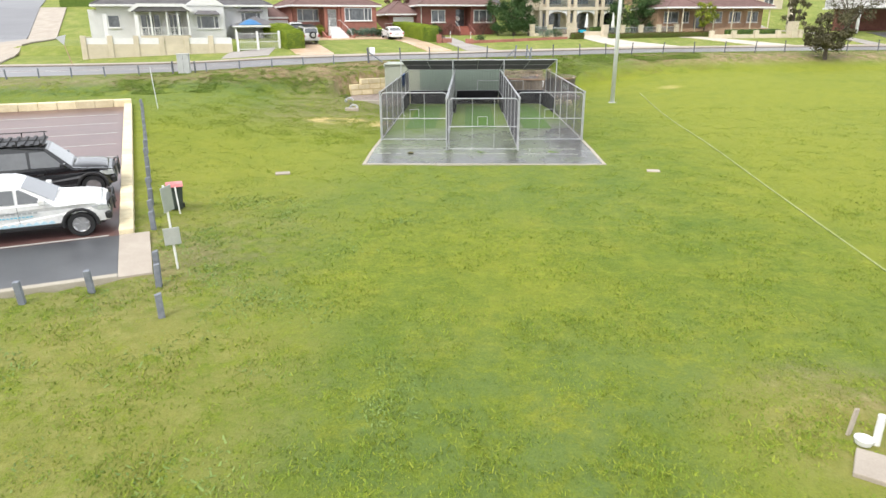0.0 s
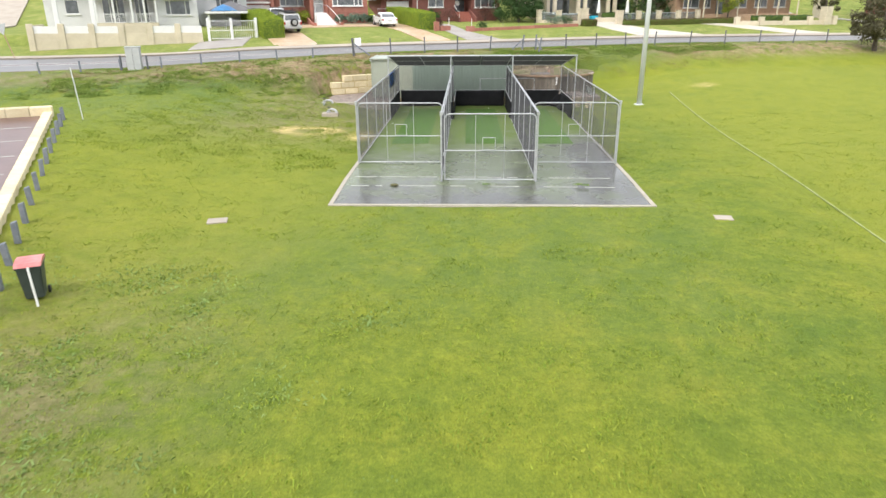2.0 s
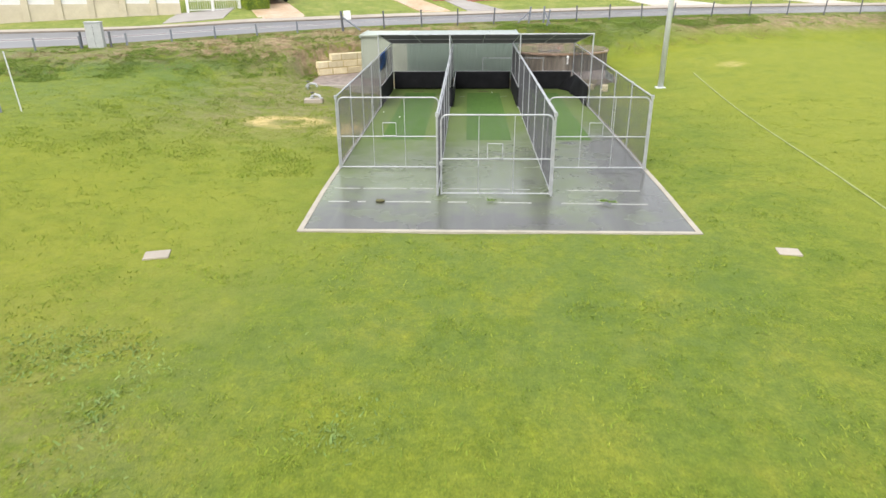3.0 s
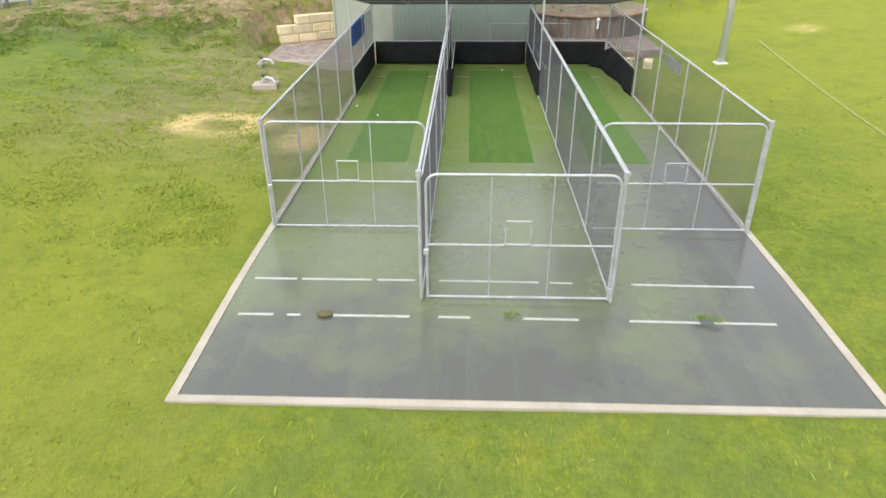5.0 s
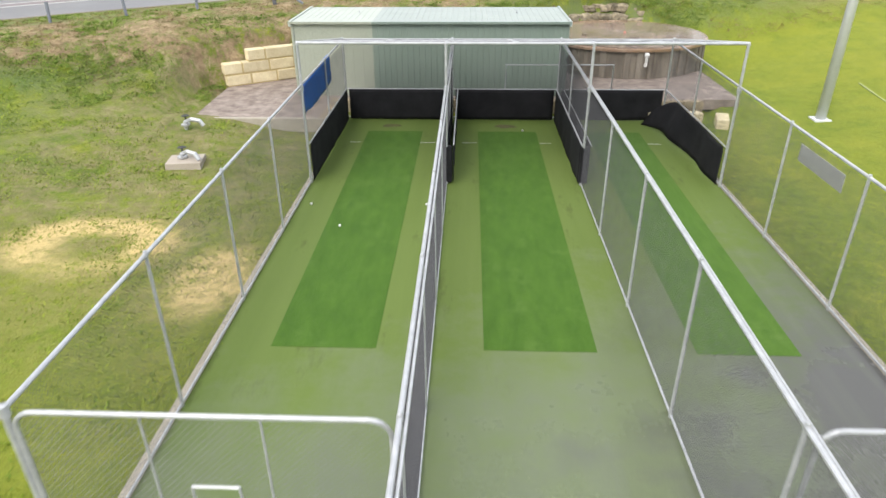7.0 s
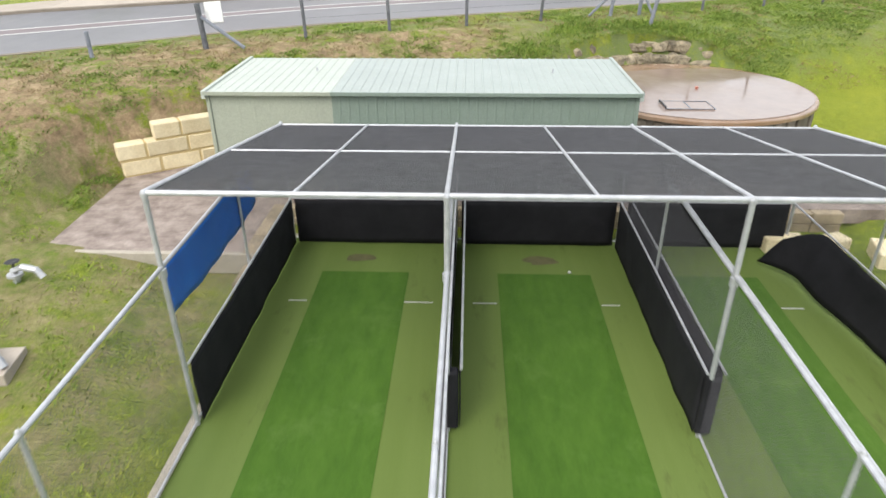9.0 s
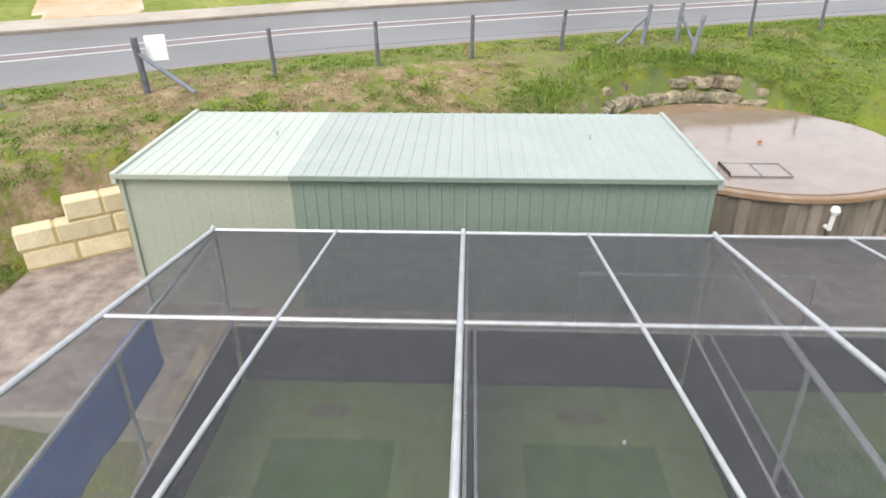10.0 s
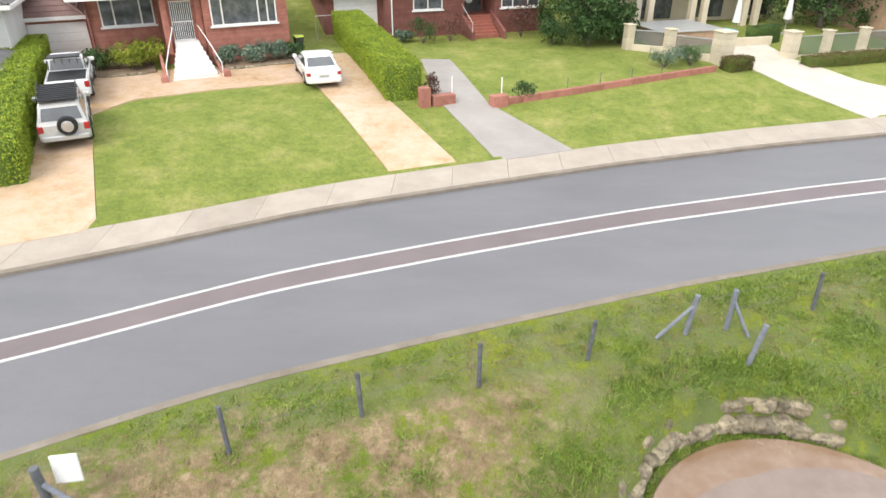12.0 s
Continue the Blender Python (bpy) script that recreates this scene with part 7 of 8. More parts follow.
    def slope(xa, za, xb, zb2, sign):
        d = Vector((xb - xa, 0, zb2 - za)).normalized()
        nrm = Vector((d.z, 0, -d.x)) * sign

        def across(p, depth):
            z = za + (zb2 - za) * p[1]
            q = Vector((xa + (xb - xa) * p[1], p[0] * (half(z) - 0.085), z))
            return q + nrm * depth
        return across

    box_pts = [(-1, 0.1), (1, 0.1), (1, 0.94), (-1, 0.94)]
    pane("windscreen", box_pts, slope(c1, belt - 0.03, t1, zs, 1))
    pane("rear_window", [(-0.95, 0.16), (0.95, 0.16), (0.95, 0.9), (-0.95, 0.9)], slope(c0, belt - 0.03, t0, zs - 0.02, -1))
    z0w, z1w = belt + 0.05, H - 0.17
    lean = (c1 - t1) / (zs - belt)
    back = (t0 - c0) / (zs - belt)
    front_x = c1 - 0.16
    cuts = [0.0, 0.5, 1.0] if style != "suv" else [0.0, 0.3, 0.62, 1.0]
    rear_x = c0 + 0.16
    span = front_x - rear_x
    for s in (-1, 1):
        for k, (f0, f1) in enumerate(zip(cuts, cuts[1:])):
            xa, xb = rear_x + span * f0 + 0.04, rear_x + span * f1 - 0.04
            la = back if f0 == 0 else 0.0
            lb = lean if f1 == 1 else 0.0
            hgt = z1w - z0w
            pts = [(xa + la * 0.05, z0w), (xb - lb * 0.05, z0w), (xb - lb * hgt, z1w), (xa + la * hgt + 0.02, z1w)]
            pane("side_window", pts, lambda p, depth, s=s: Vector((p[0], s * (half(p[1]) + depth * 0.7), p[1])))
    for s in (-1, 1):
        part("mirror", box(xw - 0.25, xw - 0.08, s * W / 2 if s > 0 else -W / 2 - 0.2, s * W / 2 + 0.2 if s > 0 else -W / 2, belt + 0.02, belt + 0.2, 0.03), paint, car)
        part("sill_trim", box(xr + ra, xf - ra, s * (W / 2) - 0.03, s * (W / 2) + 0.03, zb - 0.04, zb + 0.08, 0.015), BLACK_TRIM, car)
        for hx in (0.05, -L * 0.17):
            part("door_handle", box(hx - 0.1, hx + 0.1, s * W / 2 - 0.02, s * W / 2 + 0.025, belt - 0.2, belt - 0.16, 0.008), BLACK_TRIM if paint is CAR_BLACK else SIGN_BACK, car)
            part("door_seam", box(hx + 0.16, hx + 0.172, s * W / 2 - 0.004, s * W / 2 + 0.004, zb + 0.1, belt - 0.02), BLACK_TRIM, car)
        ya, yb2 = sorted((s * (W / 2 - 0.42), s * (W / 2 + 0.012)))
        lamp = prism([(L / 2 - 0.5, hood - 0.13), (L / 2 - 0.5, hood - 0.2), (L / 2 - 0.3, hood - 0.34), (L / 2 - 0.015, hood - 0.36), (L / 2 - 0.07, hood - 0.205), (L / 2 - 0.2, hood - 0.125)], ya, yb2)
        part("headlight", nose(lamp), LAMP_CLEAR, car, "clear headlight")
        part("tail_light", box(-L / 2 - 0.012, -L / 2 + 0.14, s * (W / 2 - 0.1) - 0.1, s * (W / 2 - 0.1) + 0.105, belt - (0.3 if sedan else 0.36), belt - (0.14 if sedan else 0.08), 0.02), LAMP_RED, car, "red tail light")
        for x in (xf, xr):
            wheel(car, x, s * (W / 2 - 0.1), rw, 0.24)
            if not sedan:
                rim_pts = [(x + (ra + 0.015) * math.cos(a), s * (W / 2 + 0.01), rw + (ra + 0.015) * math.sin(a)) for a in np.linspace(-0.1, math.pi + 0.1, 10)]
                part("arch_flare", tube(rim_pts, 0.055, 6), BLACK_TRIM, car)
    part("rear_bumper", box(-L / 2 - 0.1, -L / 2 + 0.12, -W / 2 + 0.06, W / 2 - 0.06, zb - 0.02, zb + 0.2, 0.04), SIGN_BACK if style != "sedan" else paint, car)
    part("number_plate", box(-L / 2 - 0.025, -L / 2, -0.26, 0.26, zb + 0.28, zb + 0.4), WORN_PAINT, car)
    part("underbody", box(-L / 2 + 0.2, L / 2 - 0.2, -W / 2 + 0.22, W / 2 - 0.22, zb - 0.1, zb + 0.2), BLACK_TRIM, car)
    part("grille", box(L / 2 - 0.12, L / 2 + 0.005, -0.42, 0.42, hood - 0.42, hood - 0.16, 0.02), BLACK_TRIM, car)
    if style == "ute":
        part("tray_cover", box(-L / 2 + 0.16, -L * 0.135, -W / 2 + 0.12, W / 2 - 0.12, belt - 0.05, belt + 0.03, 0.02), BLACK_TRIM, car, "black tray cover")
    if bullbar:
        bb = box(L / 2 - 0.16, L / 2 + 0.14, -W / 2 + 0.02, W / 2 - 0.02, zb + 0.04, zb + 0.28, 0.05)
        for v in bb.verts:
            if v.co.x > L / 2:
                v.co.x -= 0.14 * (abs(v.co.y) / (W / 2)) ** 3
        bar = part("bull_bar", bb, BLACK_TRIM, car, "black steel bull bar")
        top = hood - 0.02
        for s in (-1, 1):
            part("hoop", tube([(L / 2 - 0.02, s * 0.78, zb + 0.2), (L / 2 - 0.06, s * 0.77, top - 0.2), (L / 2 - 0.04, s * 0.7, top - 0.1), (L / 2 + 0.08, s * 0.42, top - 0.04)], 0.024, 8), BLACK_TRIM, bar)
            part("upright", tube([(L / 2 + 0.11, s * 0.36, zb + 0.2), (L / 2 + 0.09, s * 0.36, top)], 0.03, 8), BLACK_TRIM, bar)
            part("spot_lamp", lathe([(0.0, 0.0), (0.07, 0.02), (0.07, 0.06), (0.0, 0.065)], 12), BLACK_TRIM, bar, m=pose(L / 2 + 0.08, s * 0.2, zb + 0.36, 0, 90, 0))
        part("hoop", tube([(L / 2 + 0.1, -0.42, top - 0.06), (L / 2 + 0.09, -0.36, top + 0.02), (L / 2 + 0.09, 0.36, top + 0.02), (L / 2 + 0.1, 0.42, top - 0.06)], 0.026, 8), BLACK_TRIM, bar)
        part("crossbar", tube([(L / 2 + 0.1, -0.4, top - 0.2), (L / 2 + 0.1, 0.4, top - 0.2)], 0.02, 8), BLACK_TRIM, bar)
    if rack:
        z = H + 0.1
        r = part("roof_rack", box(t0 + 0.08, t1 - 0.03, -yt, yt, z - 0.05, z - 0.03, 0.008), BLACK_TRIM, car, "black roof rack")
        for k in range(9):
            x = t0 + 0.15 + (t1 - t0 - 0.3) * k / 8
            part("slat", box(x - 0.05, x + 0.05, -yt, yt, z - 0.02, z + 0.015), BLACK_TRIM, r)
        part("rail", tube([(t0 + 0.1, -yt, z + 0.14), (t1 - 0.05, -yt, z + 0.14)], 0.018, 6), BLACK_TRIM, r)
        part("rail", tube([(t0 + 0.1, yt, z + 0.14), (t1 - 0.05, yt, z + 0.14)], 0.018, 6), BLACK_TRIM, r)
        for k in range(4):
            x = t0 + 0.15 + (t1 - t0 - 0.3) * k / 3
            for s in (-1, 1):
                part("rack_leg", tube([(x, s * yt, H - 0.02), (x, s * yt, z + 0.14)], 0.018, 6), BLACK_TRIM, r)
    return car


def cp_pose(u, v, turn=0):
    p = cp_point(u, v)
    return pose(p.x, p.y, p.z, math.degrees(math.atan(CP_SLOPE)), 0, 26 + turn)


ute = vehicle("parked_ute", "white four-wheel-drive ute with black bull bar and side graphics", cp_pose(-2.78, 1.25), 5.25, 1.9, 1.74, CAR_WHITE, "ute", bullbar=True)
side_y = -0.957
for z, x0, x1 in ((0.86, -1.35, 0.75), (0.77, -0.9, 0.6)):
    n = 15
    for k in range(n):
        a = x0 + (x1 - x0) * k / n
        part("graphic_bar", box(a, a + (x1 - x0) / n * 0.7, side_y, side_y + 0.01, z, z + (0.07 if z > 0.8 else 0.03)), SIGN_BACK if z > 0.8 else AQUA, ute, "grey lettering bar")
for k in range(13):
    a = -1.5 + 0.2 * k
    part("graphic_wave", prism([(a, 0.5), (a + 0.22, 0.5), (a + 0.2, 0.56), (a + 0.13, 0.6), (a + 0.08, 0.57)], side_y, side_y + 0.01), PALE_AQUA, ute, "pale blue wave graphic")
vehicle("parked_suv", "black four-wheel drive with roof rack and bull bar", cp_pose(-2.45, 5.45), 4.75, 1.86, 1.88, CAR_BLACK, "suv", bullbar=True, rack=True)
gz = ground_z(-18.1, 78.3) + 0.05
suv = vehicle("driveway_suv", "silver four-wheel drive with rear spare wheel and roof rack", pose(-18.7, 78.5, gz + 0.05, 0, -4, 119), 4.7, 1.86, 1.86, CAR_SILVER, "suv", rack=True)
spare = part("spare_wheel", lathe([(0.0, -0.1), (0.36, -0.1), (0.38, -0.05), (0.38, 0.08), (0.3, 0.1)], 24), RUBBER, suv, "rear spare wheel", m=pose(-2.42, -0.15, 1.0, 0, 90, 0))
part("spare_rim", lathe([(0.0, -0.12), (0.2, -0.115), (0.23, -0.1), (0.0, -0.1)], 18), ALLOY, spare)
ute2 = vehicle("driveway_ute", "white ute with black tray cover and ladder rack", pose(-21.2, 83.7, ground_z(-21.2, 83.7) + 0.1, 0, -3, 116), 5.3, 1.87, 1.82, CAR_WHITE, "ute")
for k in range(6):
    part("lettering_bar", box(-2.665, -2.655, -0.42 + 0.14 * k, -0.32 + 0.14 * k, 0.82, 0.92), BLACK_TRIM, ute2)
fr = part("ladder_rack", tube([(-0.75, -0.8, 1.15), (-0.75, -0.8, 1.9), (-0.75, 0.8, 1.9), (-0.75, 0.8, 1.15)], 0.03, 6), BLACK_TRIM, ute2, "black ladder rack")
for k in range(4):
    part("rack_bar", tube([(-0.75, -0.5 + 0.33 * k, 1.2), (-0.75, -0.5 + 0.33 * k, 1.9)], 0.018, 6), BLACK_TRIM, fr)
part("sports_bar", box(-1.4, -0.75, -0.7, 0.7, 1.87, 1.93, 0.01), BLACK_TRIM, fr)
vehicle("driveway_sedan", "white sedan parked on the orange driveway", pose(-9.7, 87.5, ground_z(-9.7, 87.5) + 0.08, 0, -2, 113), 4.55, 1.8, 1.45, CAR_WHITE, "sedan")


# ---- signs, bin and small things on the field
def wheelie_bin(x, y, rot, lid, label, height=1.05):
    g = ground_z(x, y) + (0.06 if y > 80 else 0)
    w = empty("wheelie_bin", pose(x, y, g, 0, 0, rot) @ Matrix.Diagonal((0.88, 0.88, 0.9, 1)))
    tagged(w, label, "bin")
    b = bmesh.new()
    lo = [b.verts.new(p) for p in ((-0.22, -0.25, 0.06), (0.22, -0.25, 0.06), (0.22, 0.22, 0.06), (-0.22, 0.22, 0.06))]
    hi = [b.verts.new(p) for p in ((-0.29, -0.36, 0.97), (0.29, -0.36, 0.97), (0.29, 0.34, 0.97), (-0.29, 0.34, 0.97))]
    b.faces.new(hi)
    b.faces.new(lo[::-1])
    for i in range(4):
        b.faces.new((lo[i], lo[(i + 1) % 4], hi[(i + 1) % 4], hi[i]))
    bmesh.ops.bevel(b, geom=list(b.edges), offset=0.025, segments=2, affect="EDGES")
    part("body", b, BIN_GREEN, w)
    part("lid", prism([(-0.4, 0.97), (0.4, 0.97), (0.38, 1.04), (0.1, 1.08), (-0.3, 1.05)], -0.31, 0.31, axis="x"), lid, w, "coloured hinged lid")
    part("rim", box(-0.31, 0.31, -0.38, 0.36, 0.92, 0.97, 0.01), BIN_GREEN, w)
    for s in (-1, 1):
        part("wheel", lathe([(0, -0.03), (0.1, -0.03), (0.1, 0.03), (0, 0.03)], 14), RUBBER, w, m=pose(s * 0.27, 0.27, 0.1, 0, 90, 0))
    part("handle", tube([(-0.22, 0.38, 0.98), (-0.22, 0.43, 1.0), (0.22, 0.43, 1.0), (0.22, 0.38, 0.98)], 0.016, 6), BIN_GREEN, w)


wheelie_bin(-10.15, 21.75, 25, BIN_RED, "dark green wheelie bin with a faded red lid")
wheelie_bin(-12.0, 93.2, 30, BIN_YELLOW, "green wheelie bin with a lime lid by the house")
stake = part("white_stake", tube([(-9.85, 21.3, ground_z(-9.6, 21.1) - 0.15), (-9.97, 21.4, ground_z(-9.6, 21.1) + 0.95)], 0.026, 8), WHITE)
tagged(stake, "white stake leaning against the bin", "stake")


def park_sign():
    s = empty("park_sign", pose(-7.92, 16.5, ground_z(-7.92, 16.5), 1, -1.5, 10))
    tagged(s, "leaning white post with two plain metal signs", "sign post")
    part("post", tube([(0, 0, -0.3), (0, 0, 2.35)], 0.032, 8), WHITE, s)
    part("sign_plate", box(-0.24, 0.24, -0.065, -0.045, 1.65, 2.33, 0.01), SIGN_BACK, s, "upper grey sign plate", m=pose(0, 0, 0, 0, 0, 72))
    part("sign_plate", box(-0.21, 0.21, -0.065, -0.045, 0.72, 1.2, 0.01), SIGN_BACK, s, "lower grey sign plate", m=pose(0, 0, 0, 0, 0, 15))


park_sign()
x, y = -18.45, 38.9
tagged(part("thin_pole", tube([(x, y, ground_z(x, y) - 0.2), (x - 0.15, y, ground_z(x, y) + 2.4)], 0.025, 8), STEEL_POLE), "thin grey metal pole on the slope", "pole")


def plate(x, y, sx, sy, rot, label, mt=CONCRETE, h=0.05):
    tagged(part("ground_plate", box(-sx / 2, sx / 2, -sy / 2, sy / 2, -0.15, h, 0.012), mt, m=pose(x, y, land_z(x, y) + 0.02, 0, 0, rot)), label, "concrete plate")


plate(-8.0, 27.6, 0.62, 0.5, 15, "small pale concrete plate set in the grass", h=0.015)
plate(8.05, 28.1, 0.55, 0.42, -8, "small pale concrete plate set in the grass", h=0.015)
plate(-8.35, 47.6, 0.95, 0.75, 8, "concrete pad under an irrigation valve", h=0.1)
plate(6.65, 8.32, 1.5, 0.75, -32, "broken pale concrete slab in the dry grass")


def valve(x, y, rot):
    v = empty("irrigation_valve", pose(x, y, land_z(x, y) + 0.1, 0, 0, rot))
    tagged(v, "grey metal irrigation valve with a bent outlet pipe", "valve")
    part("pipe", tube([(-0.15, 0, -0.2), (-0.15, 0, 0.16), (0.05, 0, 0.24), (0.32, 0, 0.2), (0.42, 0, 0.05)], 0.065, 10), GALV, v)
    part("flange", lathe([(0, -0.02), (0.14, -0.02), (0.14, 0.03), (0, 0.03)], 14), GALV, v, m=pose(-0.15, 0, 0.06))
    part("hand_wheel", lathe([(0.1, 0.0), (0.13, 0.015), (0.1, 0.03), (0.02, 0.02)], 14), BLACK_TRIM, v, m=pose(-0.12, 0, 0.33))
    part("stem", tube([(-0.13, 0, 0.2), (-0.12, 0, 0.35)], 0.02, 6), BLACK_TRIM, v)


valve(-8.3, 47.6, -20)
valve(-9.0, 49.8, -5)
g = ground_z(6.5, 9.1)
tagged(part("white_pipe_post", lathe([(0.06, -0.2), (0.06, 0.52), (0.052, 0.53), (0.0, 0.53)], 14), WHITE, m=pose(6.62, 9.2, g, 0, 0, 0)), "short white plastic pipe standing in the grass", "pipe")
tagged(part("timber_stake", box(-0.045, 0.045, -0.02, 0.02, -0.15, 0.48, 0.006), CONCRETE, m=pose(6.32, 9.45, g, 0, 9, 20)), "weathered timber stake leaning in the grass", "stake")
tagged(part("white_bucket", lathe([(0.0, 0.02), (0.12, 0.02), (0.15, 0.12), (0.14, 0.12), (0.11, 0.05), (0.0, 0.05)], 16), WHITE, m=pose(6.42, 9.2, g - 0.02)), "upturned white plastic bucket lid in the grass", "bucket")
BOUNDARY = [(10.6, 8), (11.05, 15.4), (11.4, 20.5), (11.85, 26.6), (12.3, 33), (12.85, 40), (13.5, 47.5), (14.3, 56)]
ribbon("boundary_line", BOUNDARY, [(x + 0.06, y) for x, y in BOUNDARY], FAINT_LINE, 0.03, "faint white painted boundary line on the grass", "line", n=120, m=1, thick=0.04)


# roadside box and signs
def roadside():
    x, y = -22.5, 52.9
    g = ground_z(x, y)
    bx = empty("utility_box", pose(x, y, g, 0, 0, 12))
    tagged(bx, "grey utility cabinet between two short posts", "utility cabinet")
    part("cabinet", box(-0.45, 0.45, -0.25, 0.25, -0.1, 1.45, 0.02), SIGN_BACK, bx)
    part("lid", box(-0.48, 0.48, -0.28, 0.28, 1.45, 1.52, 0.015), SIGN_BACK, bx)
    part("door_seam", box(-0.006, 0.006, -0.256, -0.25, 0.1, 1.35), BLACK_TRIM, bx)
    for sx in (-0.95, 0.85):
        tagged(part("short_post", tube([(x + sx, y, g - 0.2), (x + sx, y, g + 0.95)], 0.07, 8), DARK_POST), "dark guard post beside the cabinet", "post")
    x, y = -37.0, 62.2
    g = ground_z(x, y) + 0.05
    s = empty("give_way_sign", pose(x, y, g, 0, -13, 8))
    tagged(s, "leaning triangular give-way sign seen from behind", "road sign")
    part("post", tube([(0, 0, -0.3), (0, 0, 2.3)], 0.04, 8), BRICK_TAN, s, "yellowed post")
    part("plate", prism([(-0.5, 2.9), (0.5, 2.9), (0.0, 2.05)], -0.07, -0.045), SIGN_BACK, s, "grey triangle plate")
    x, y = -36.6, 50.0
    g = ground_z(x, y)
    s = empty("road_sign", pose(x, y, g, 0, -2, 0))
    tagged(s, "small pale road sign on a thin post", "road sign")
    part("post", tube([(0, 0, -0.3), (0, 0, 2.4)], 0.035, 8), STEEL_POLE, s)
    part("plate", box(-0.22, 0.22, -0.06, -0.04, 1.9, 2.5, 0.01), SIGN_BACK, s)


roadside()
# chain-wire side gate between the brick houses
sg = empty("side_gate", pose(-11.6, 96.5, 4.6, 0, 0, 28))
tagged(sg, "grey chain-wire gate and fence between the houses", "fence")
part("frame", tube([(0, 0, 0), (0, 0, 1.7), (3.2, 0, 1.7), (3.2, 0, 0)], 0.03, 6), GALV, sg)
part("mesh", wires((0, 0, 0.05), (1, 0, 0), (0, 0, 1), 3.2, 1.6, 0.06, 0.003, bmesh.new()), WIRE, sg)


# ---- grass and weeds
def tufts(name, spots, material, label, seed, blades, h, w, spread, lean=0.5):
    """Upright blades in small tufts at the given spots (x, y, scale)."""
    r = random.Random(seed)
    vs, fs = [], []
    for x, y, s in spots:
        g = ground_z(x, y)
        for _ in range(blades):
            a = r.uniform(0, 6.283)
            px, py = x + r.gauss(0, spread) * s, y + r.gauss(0, spread) * s
            hh, ww = h * s * r.uniform(0.5, 1.3), w * s * r.uniform(0.7, 1.3)
            lx, ly = r.gauss(0, lean) * hh, r.gauss(0, lean) * hh
            dx, dy = math.cos(a) * ww, math.sin(a) * ww
            k = len(vs)
            vs += [(px - dx, py - dy, g - 0.01), (px + dx, py + dy, g - 0.01), (px + lx + dx * 0.5, py + ly + dy * 0.5, g + hh), (px + lx - dx * 0.5, py + ly - dy * 0.5, g + hh)]
            fs.append((k, k + 1, k + 2, k + 3))
    o = raw(name, vs, fs, material)
    return tagged(o, label, "grass" if "grass" in name else "weeds", kind="stuff")


def blocked(x, y):
    u = y - near_edge(x)
    if u > -0.4 or (-4.9 < x < 6.4 and 29 < y < 58.2) or (-9.6 < x < 9 and 50.9 < y < 58.2 and (wall_gap(x, y) < 0.6 or x > -6.6)):
        return True
    if (x - TANK_C[0]) ** 2 + (y - TANK_C[1]) ** 2 < (TANK_R + 0.3) ** 2:
        return True
    q = CP.inverted() @ Vector((x, y, 0))
    return q.x < 0.95 and -3.6 < q.y < 24


r = random.Random(77)
spots = []
while len(spots) < 34000:
    y = 4 + 44 * r.random() ** 1.4
    x = r.uniform(-0.72, 0.72) * (y + 4)
    if noise.noise((x * 0.9, y * 0.9, 5)) + 0.5 * noise.noise((x * 3, y * 3, 1)) > r.uniform(-0.5, 0.35) and not blocked(x, y):
        spots.append((x, y, r.uniform(0.7, 1.3)))
tufts("field_grass", spots, BLADES, "short rough blades of field grass", 1, 5, 0.035, 0.009, 0.07, 1.2)
spots = []
while len(spots) < 1700:
    x, y = r.uniform(-16, -1.0), r.uniform(5, 24)
    if noise.noise((x * 0.45 + 9, y * 0.45, 2)) + 0.4 * noise.noise((x * 2, y * 2, 4)) > 0.02 + 0.05 * max(0, x + 7) and not blocked(x, y):
        spots.append((x, y, r.uniform(0.6, 1.3)))
tufts("field_weeds", spots, FIELD_WEEDS, "low broad-leaved blue-green weeds in the grass", 2, 7, 0.03, 0.018, 0.16, 1.6)
spots = []
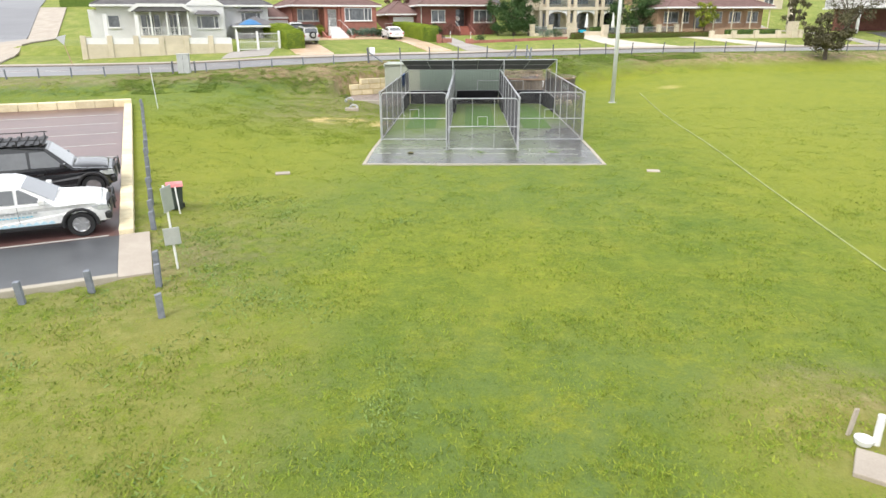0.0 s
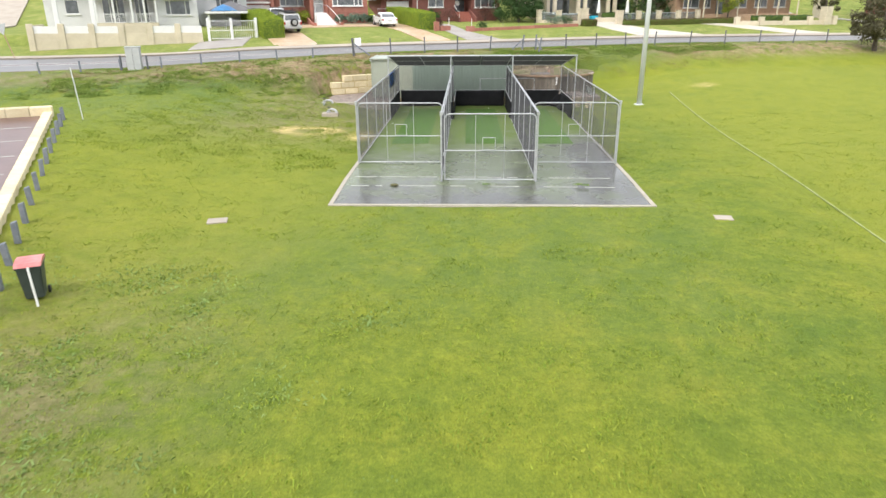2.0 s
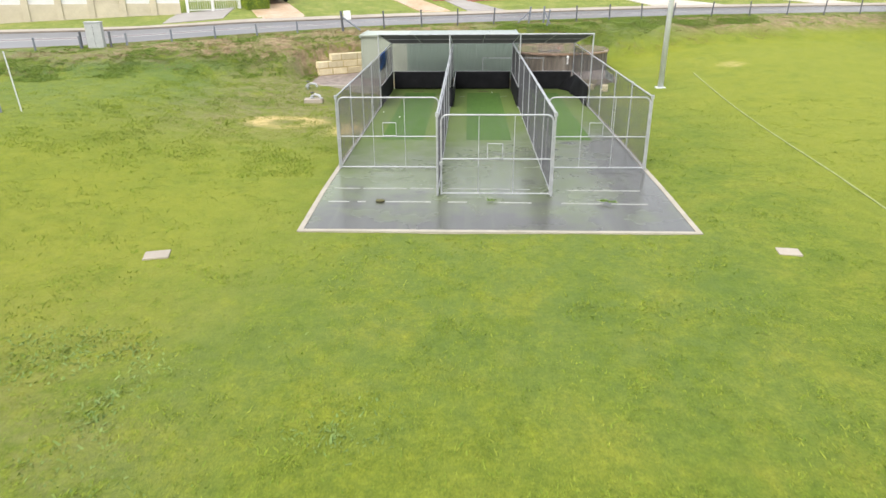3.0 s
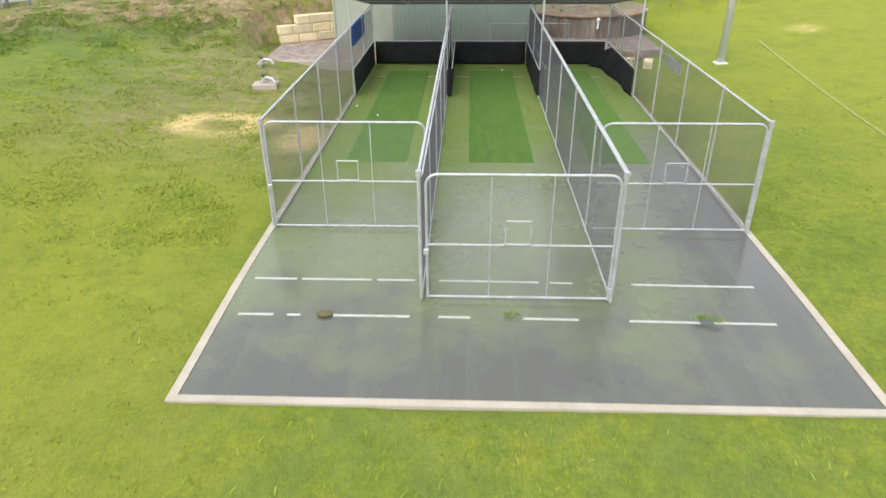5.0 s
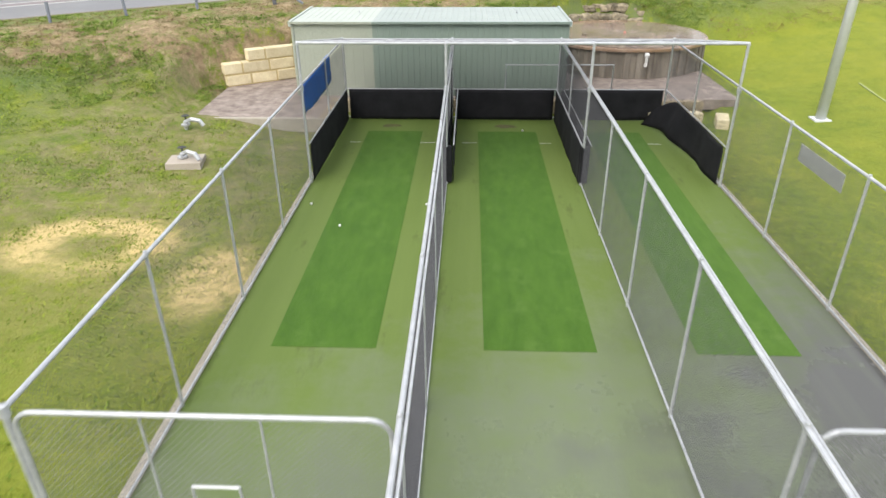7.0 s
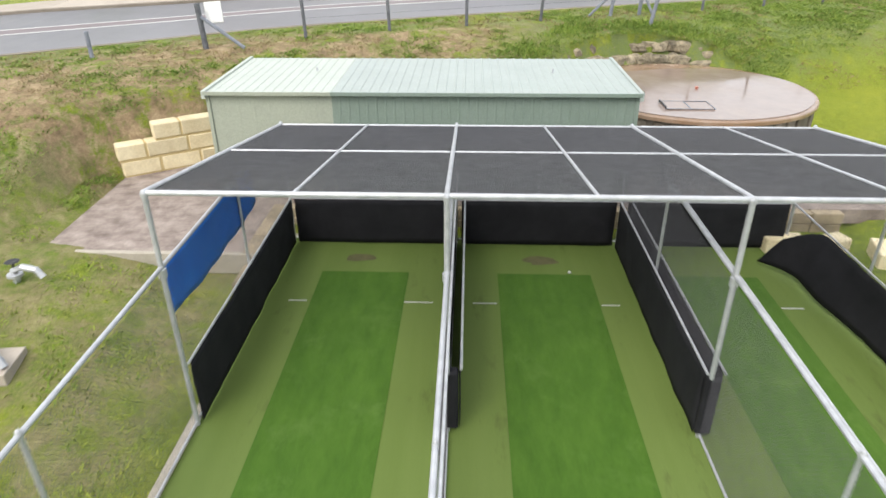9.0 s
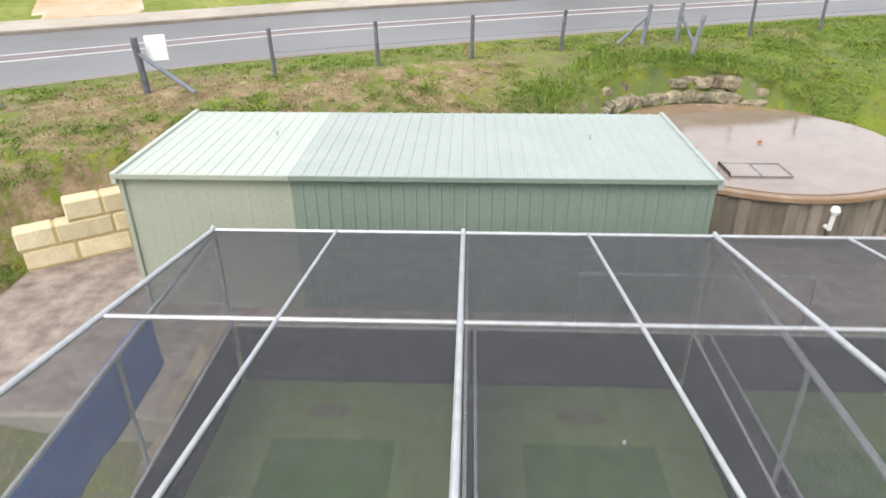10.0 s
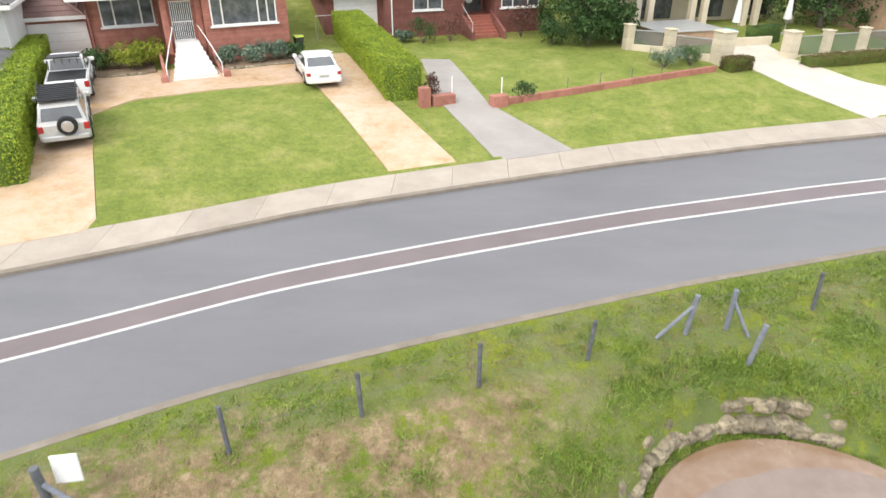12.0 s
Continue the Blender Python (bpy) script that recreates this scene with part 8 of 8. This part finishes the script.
while len(spots) < 30000:
    x = r.uniform(-26, 24) if r.random() < 0.8 else r.uniform(-46, 62)
    y = near_edge(x) + r.uniform(-9.5, -0.25)
    u = y - near_edge(x)
    low = step(-2.5, -6.0, u) + 0.35
    if u < -9.0 + 3.6 * step(8, 13, x) + 2.2 * noise.noise((x * 0.35, 3.0, 1.0)):
        continue
    keep = 0.6 * noise.noise((x * 0.55, y * 0.55, 8)) + 0.6 * noise.noise((x * 2.2, y * 2.2, 3)) + 0.3 * noise.noise((x * 6, y * 6, 9))
    if keep > 0.3 - 0.3 * low + 0.1 * step(3, -4, x) - 0.22 * step(3, 9, x) - 0.12 * step(-2.6, -1.8, u) and not blocked(x, y):
        spots.append((x, y, r.uniform(0.5, 1.3)))
tufts("bank_weeds", spots, BANK_WEEDS, "ragged green weeds and grass on the bank", 3, 7, 0.05, 0.011, 0.1, 1.3)
spots = []
while len(spots) < 9000:
    x = r.uniform(-26, 24) if r.random() < 0.75 else r.uniform(-46, 62)
    y = near_edge(x) + r.uniform(-8.0, -0.3)
    if noise.noise((x * 0.55, y * 0.55, 8)) < 0.12 and not blocked(x, y):
        spots.append((x, y, r.uniform(0.5, 1.2)))
tufts("dry_grass", spots, leafy("dry_blades", (0.19, 0.135, 0.07), (0.28, 0.2, 0.115), (0.22, 0.215, 0.07)), "dry straw-coloured grass on the bank", 4, 6, 0.045, 0.011, 0.1, 1.3)
spots = []
while len(spots) < 6000:
    x, y = r.uniform(-17, -4.9), r.uniform(34, 54)
    if noise.noise((x * 0.7, y * 0.7, 3)) > -0.1 and not blocked(x, y):
        spots.append((x, y, r.uniform(0.6, 1.2)))
tufts("rough_grass", spots, BLADES, "rough green grass beside the nets", 5, 6, 0.04, 0.012, 0.12, 1.2)
spots = []
while len(spots) < 900:
    a, q = math.radians(r.uniform(58, 172)), TANK_R + r.choice((r.uniform(0.08, 0.4), r.uniform(0.95, 1.8)))
    spots.append((TANK_C[0] + q * math.cos(a), TANK_C[1] + q * math.sin(a), r.uniform(0.6, 1.3)))
tufts("lush_grass", spots, BANK_WEEDS, "lush green grass between the boulders and the tank", 6, 8, 0.12, 0.012, 0.08, 0.6)
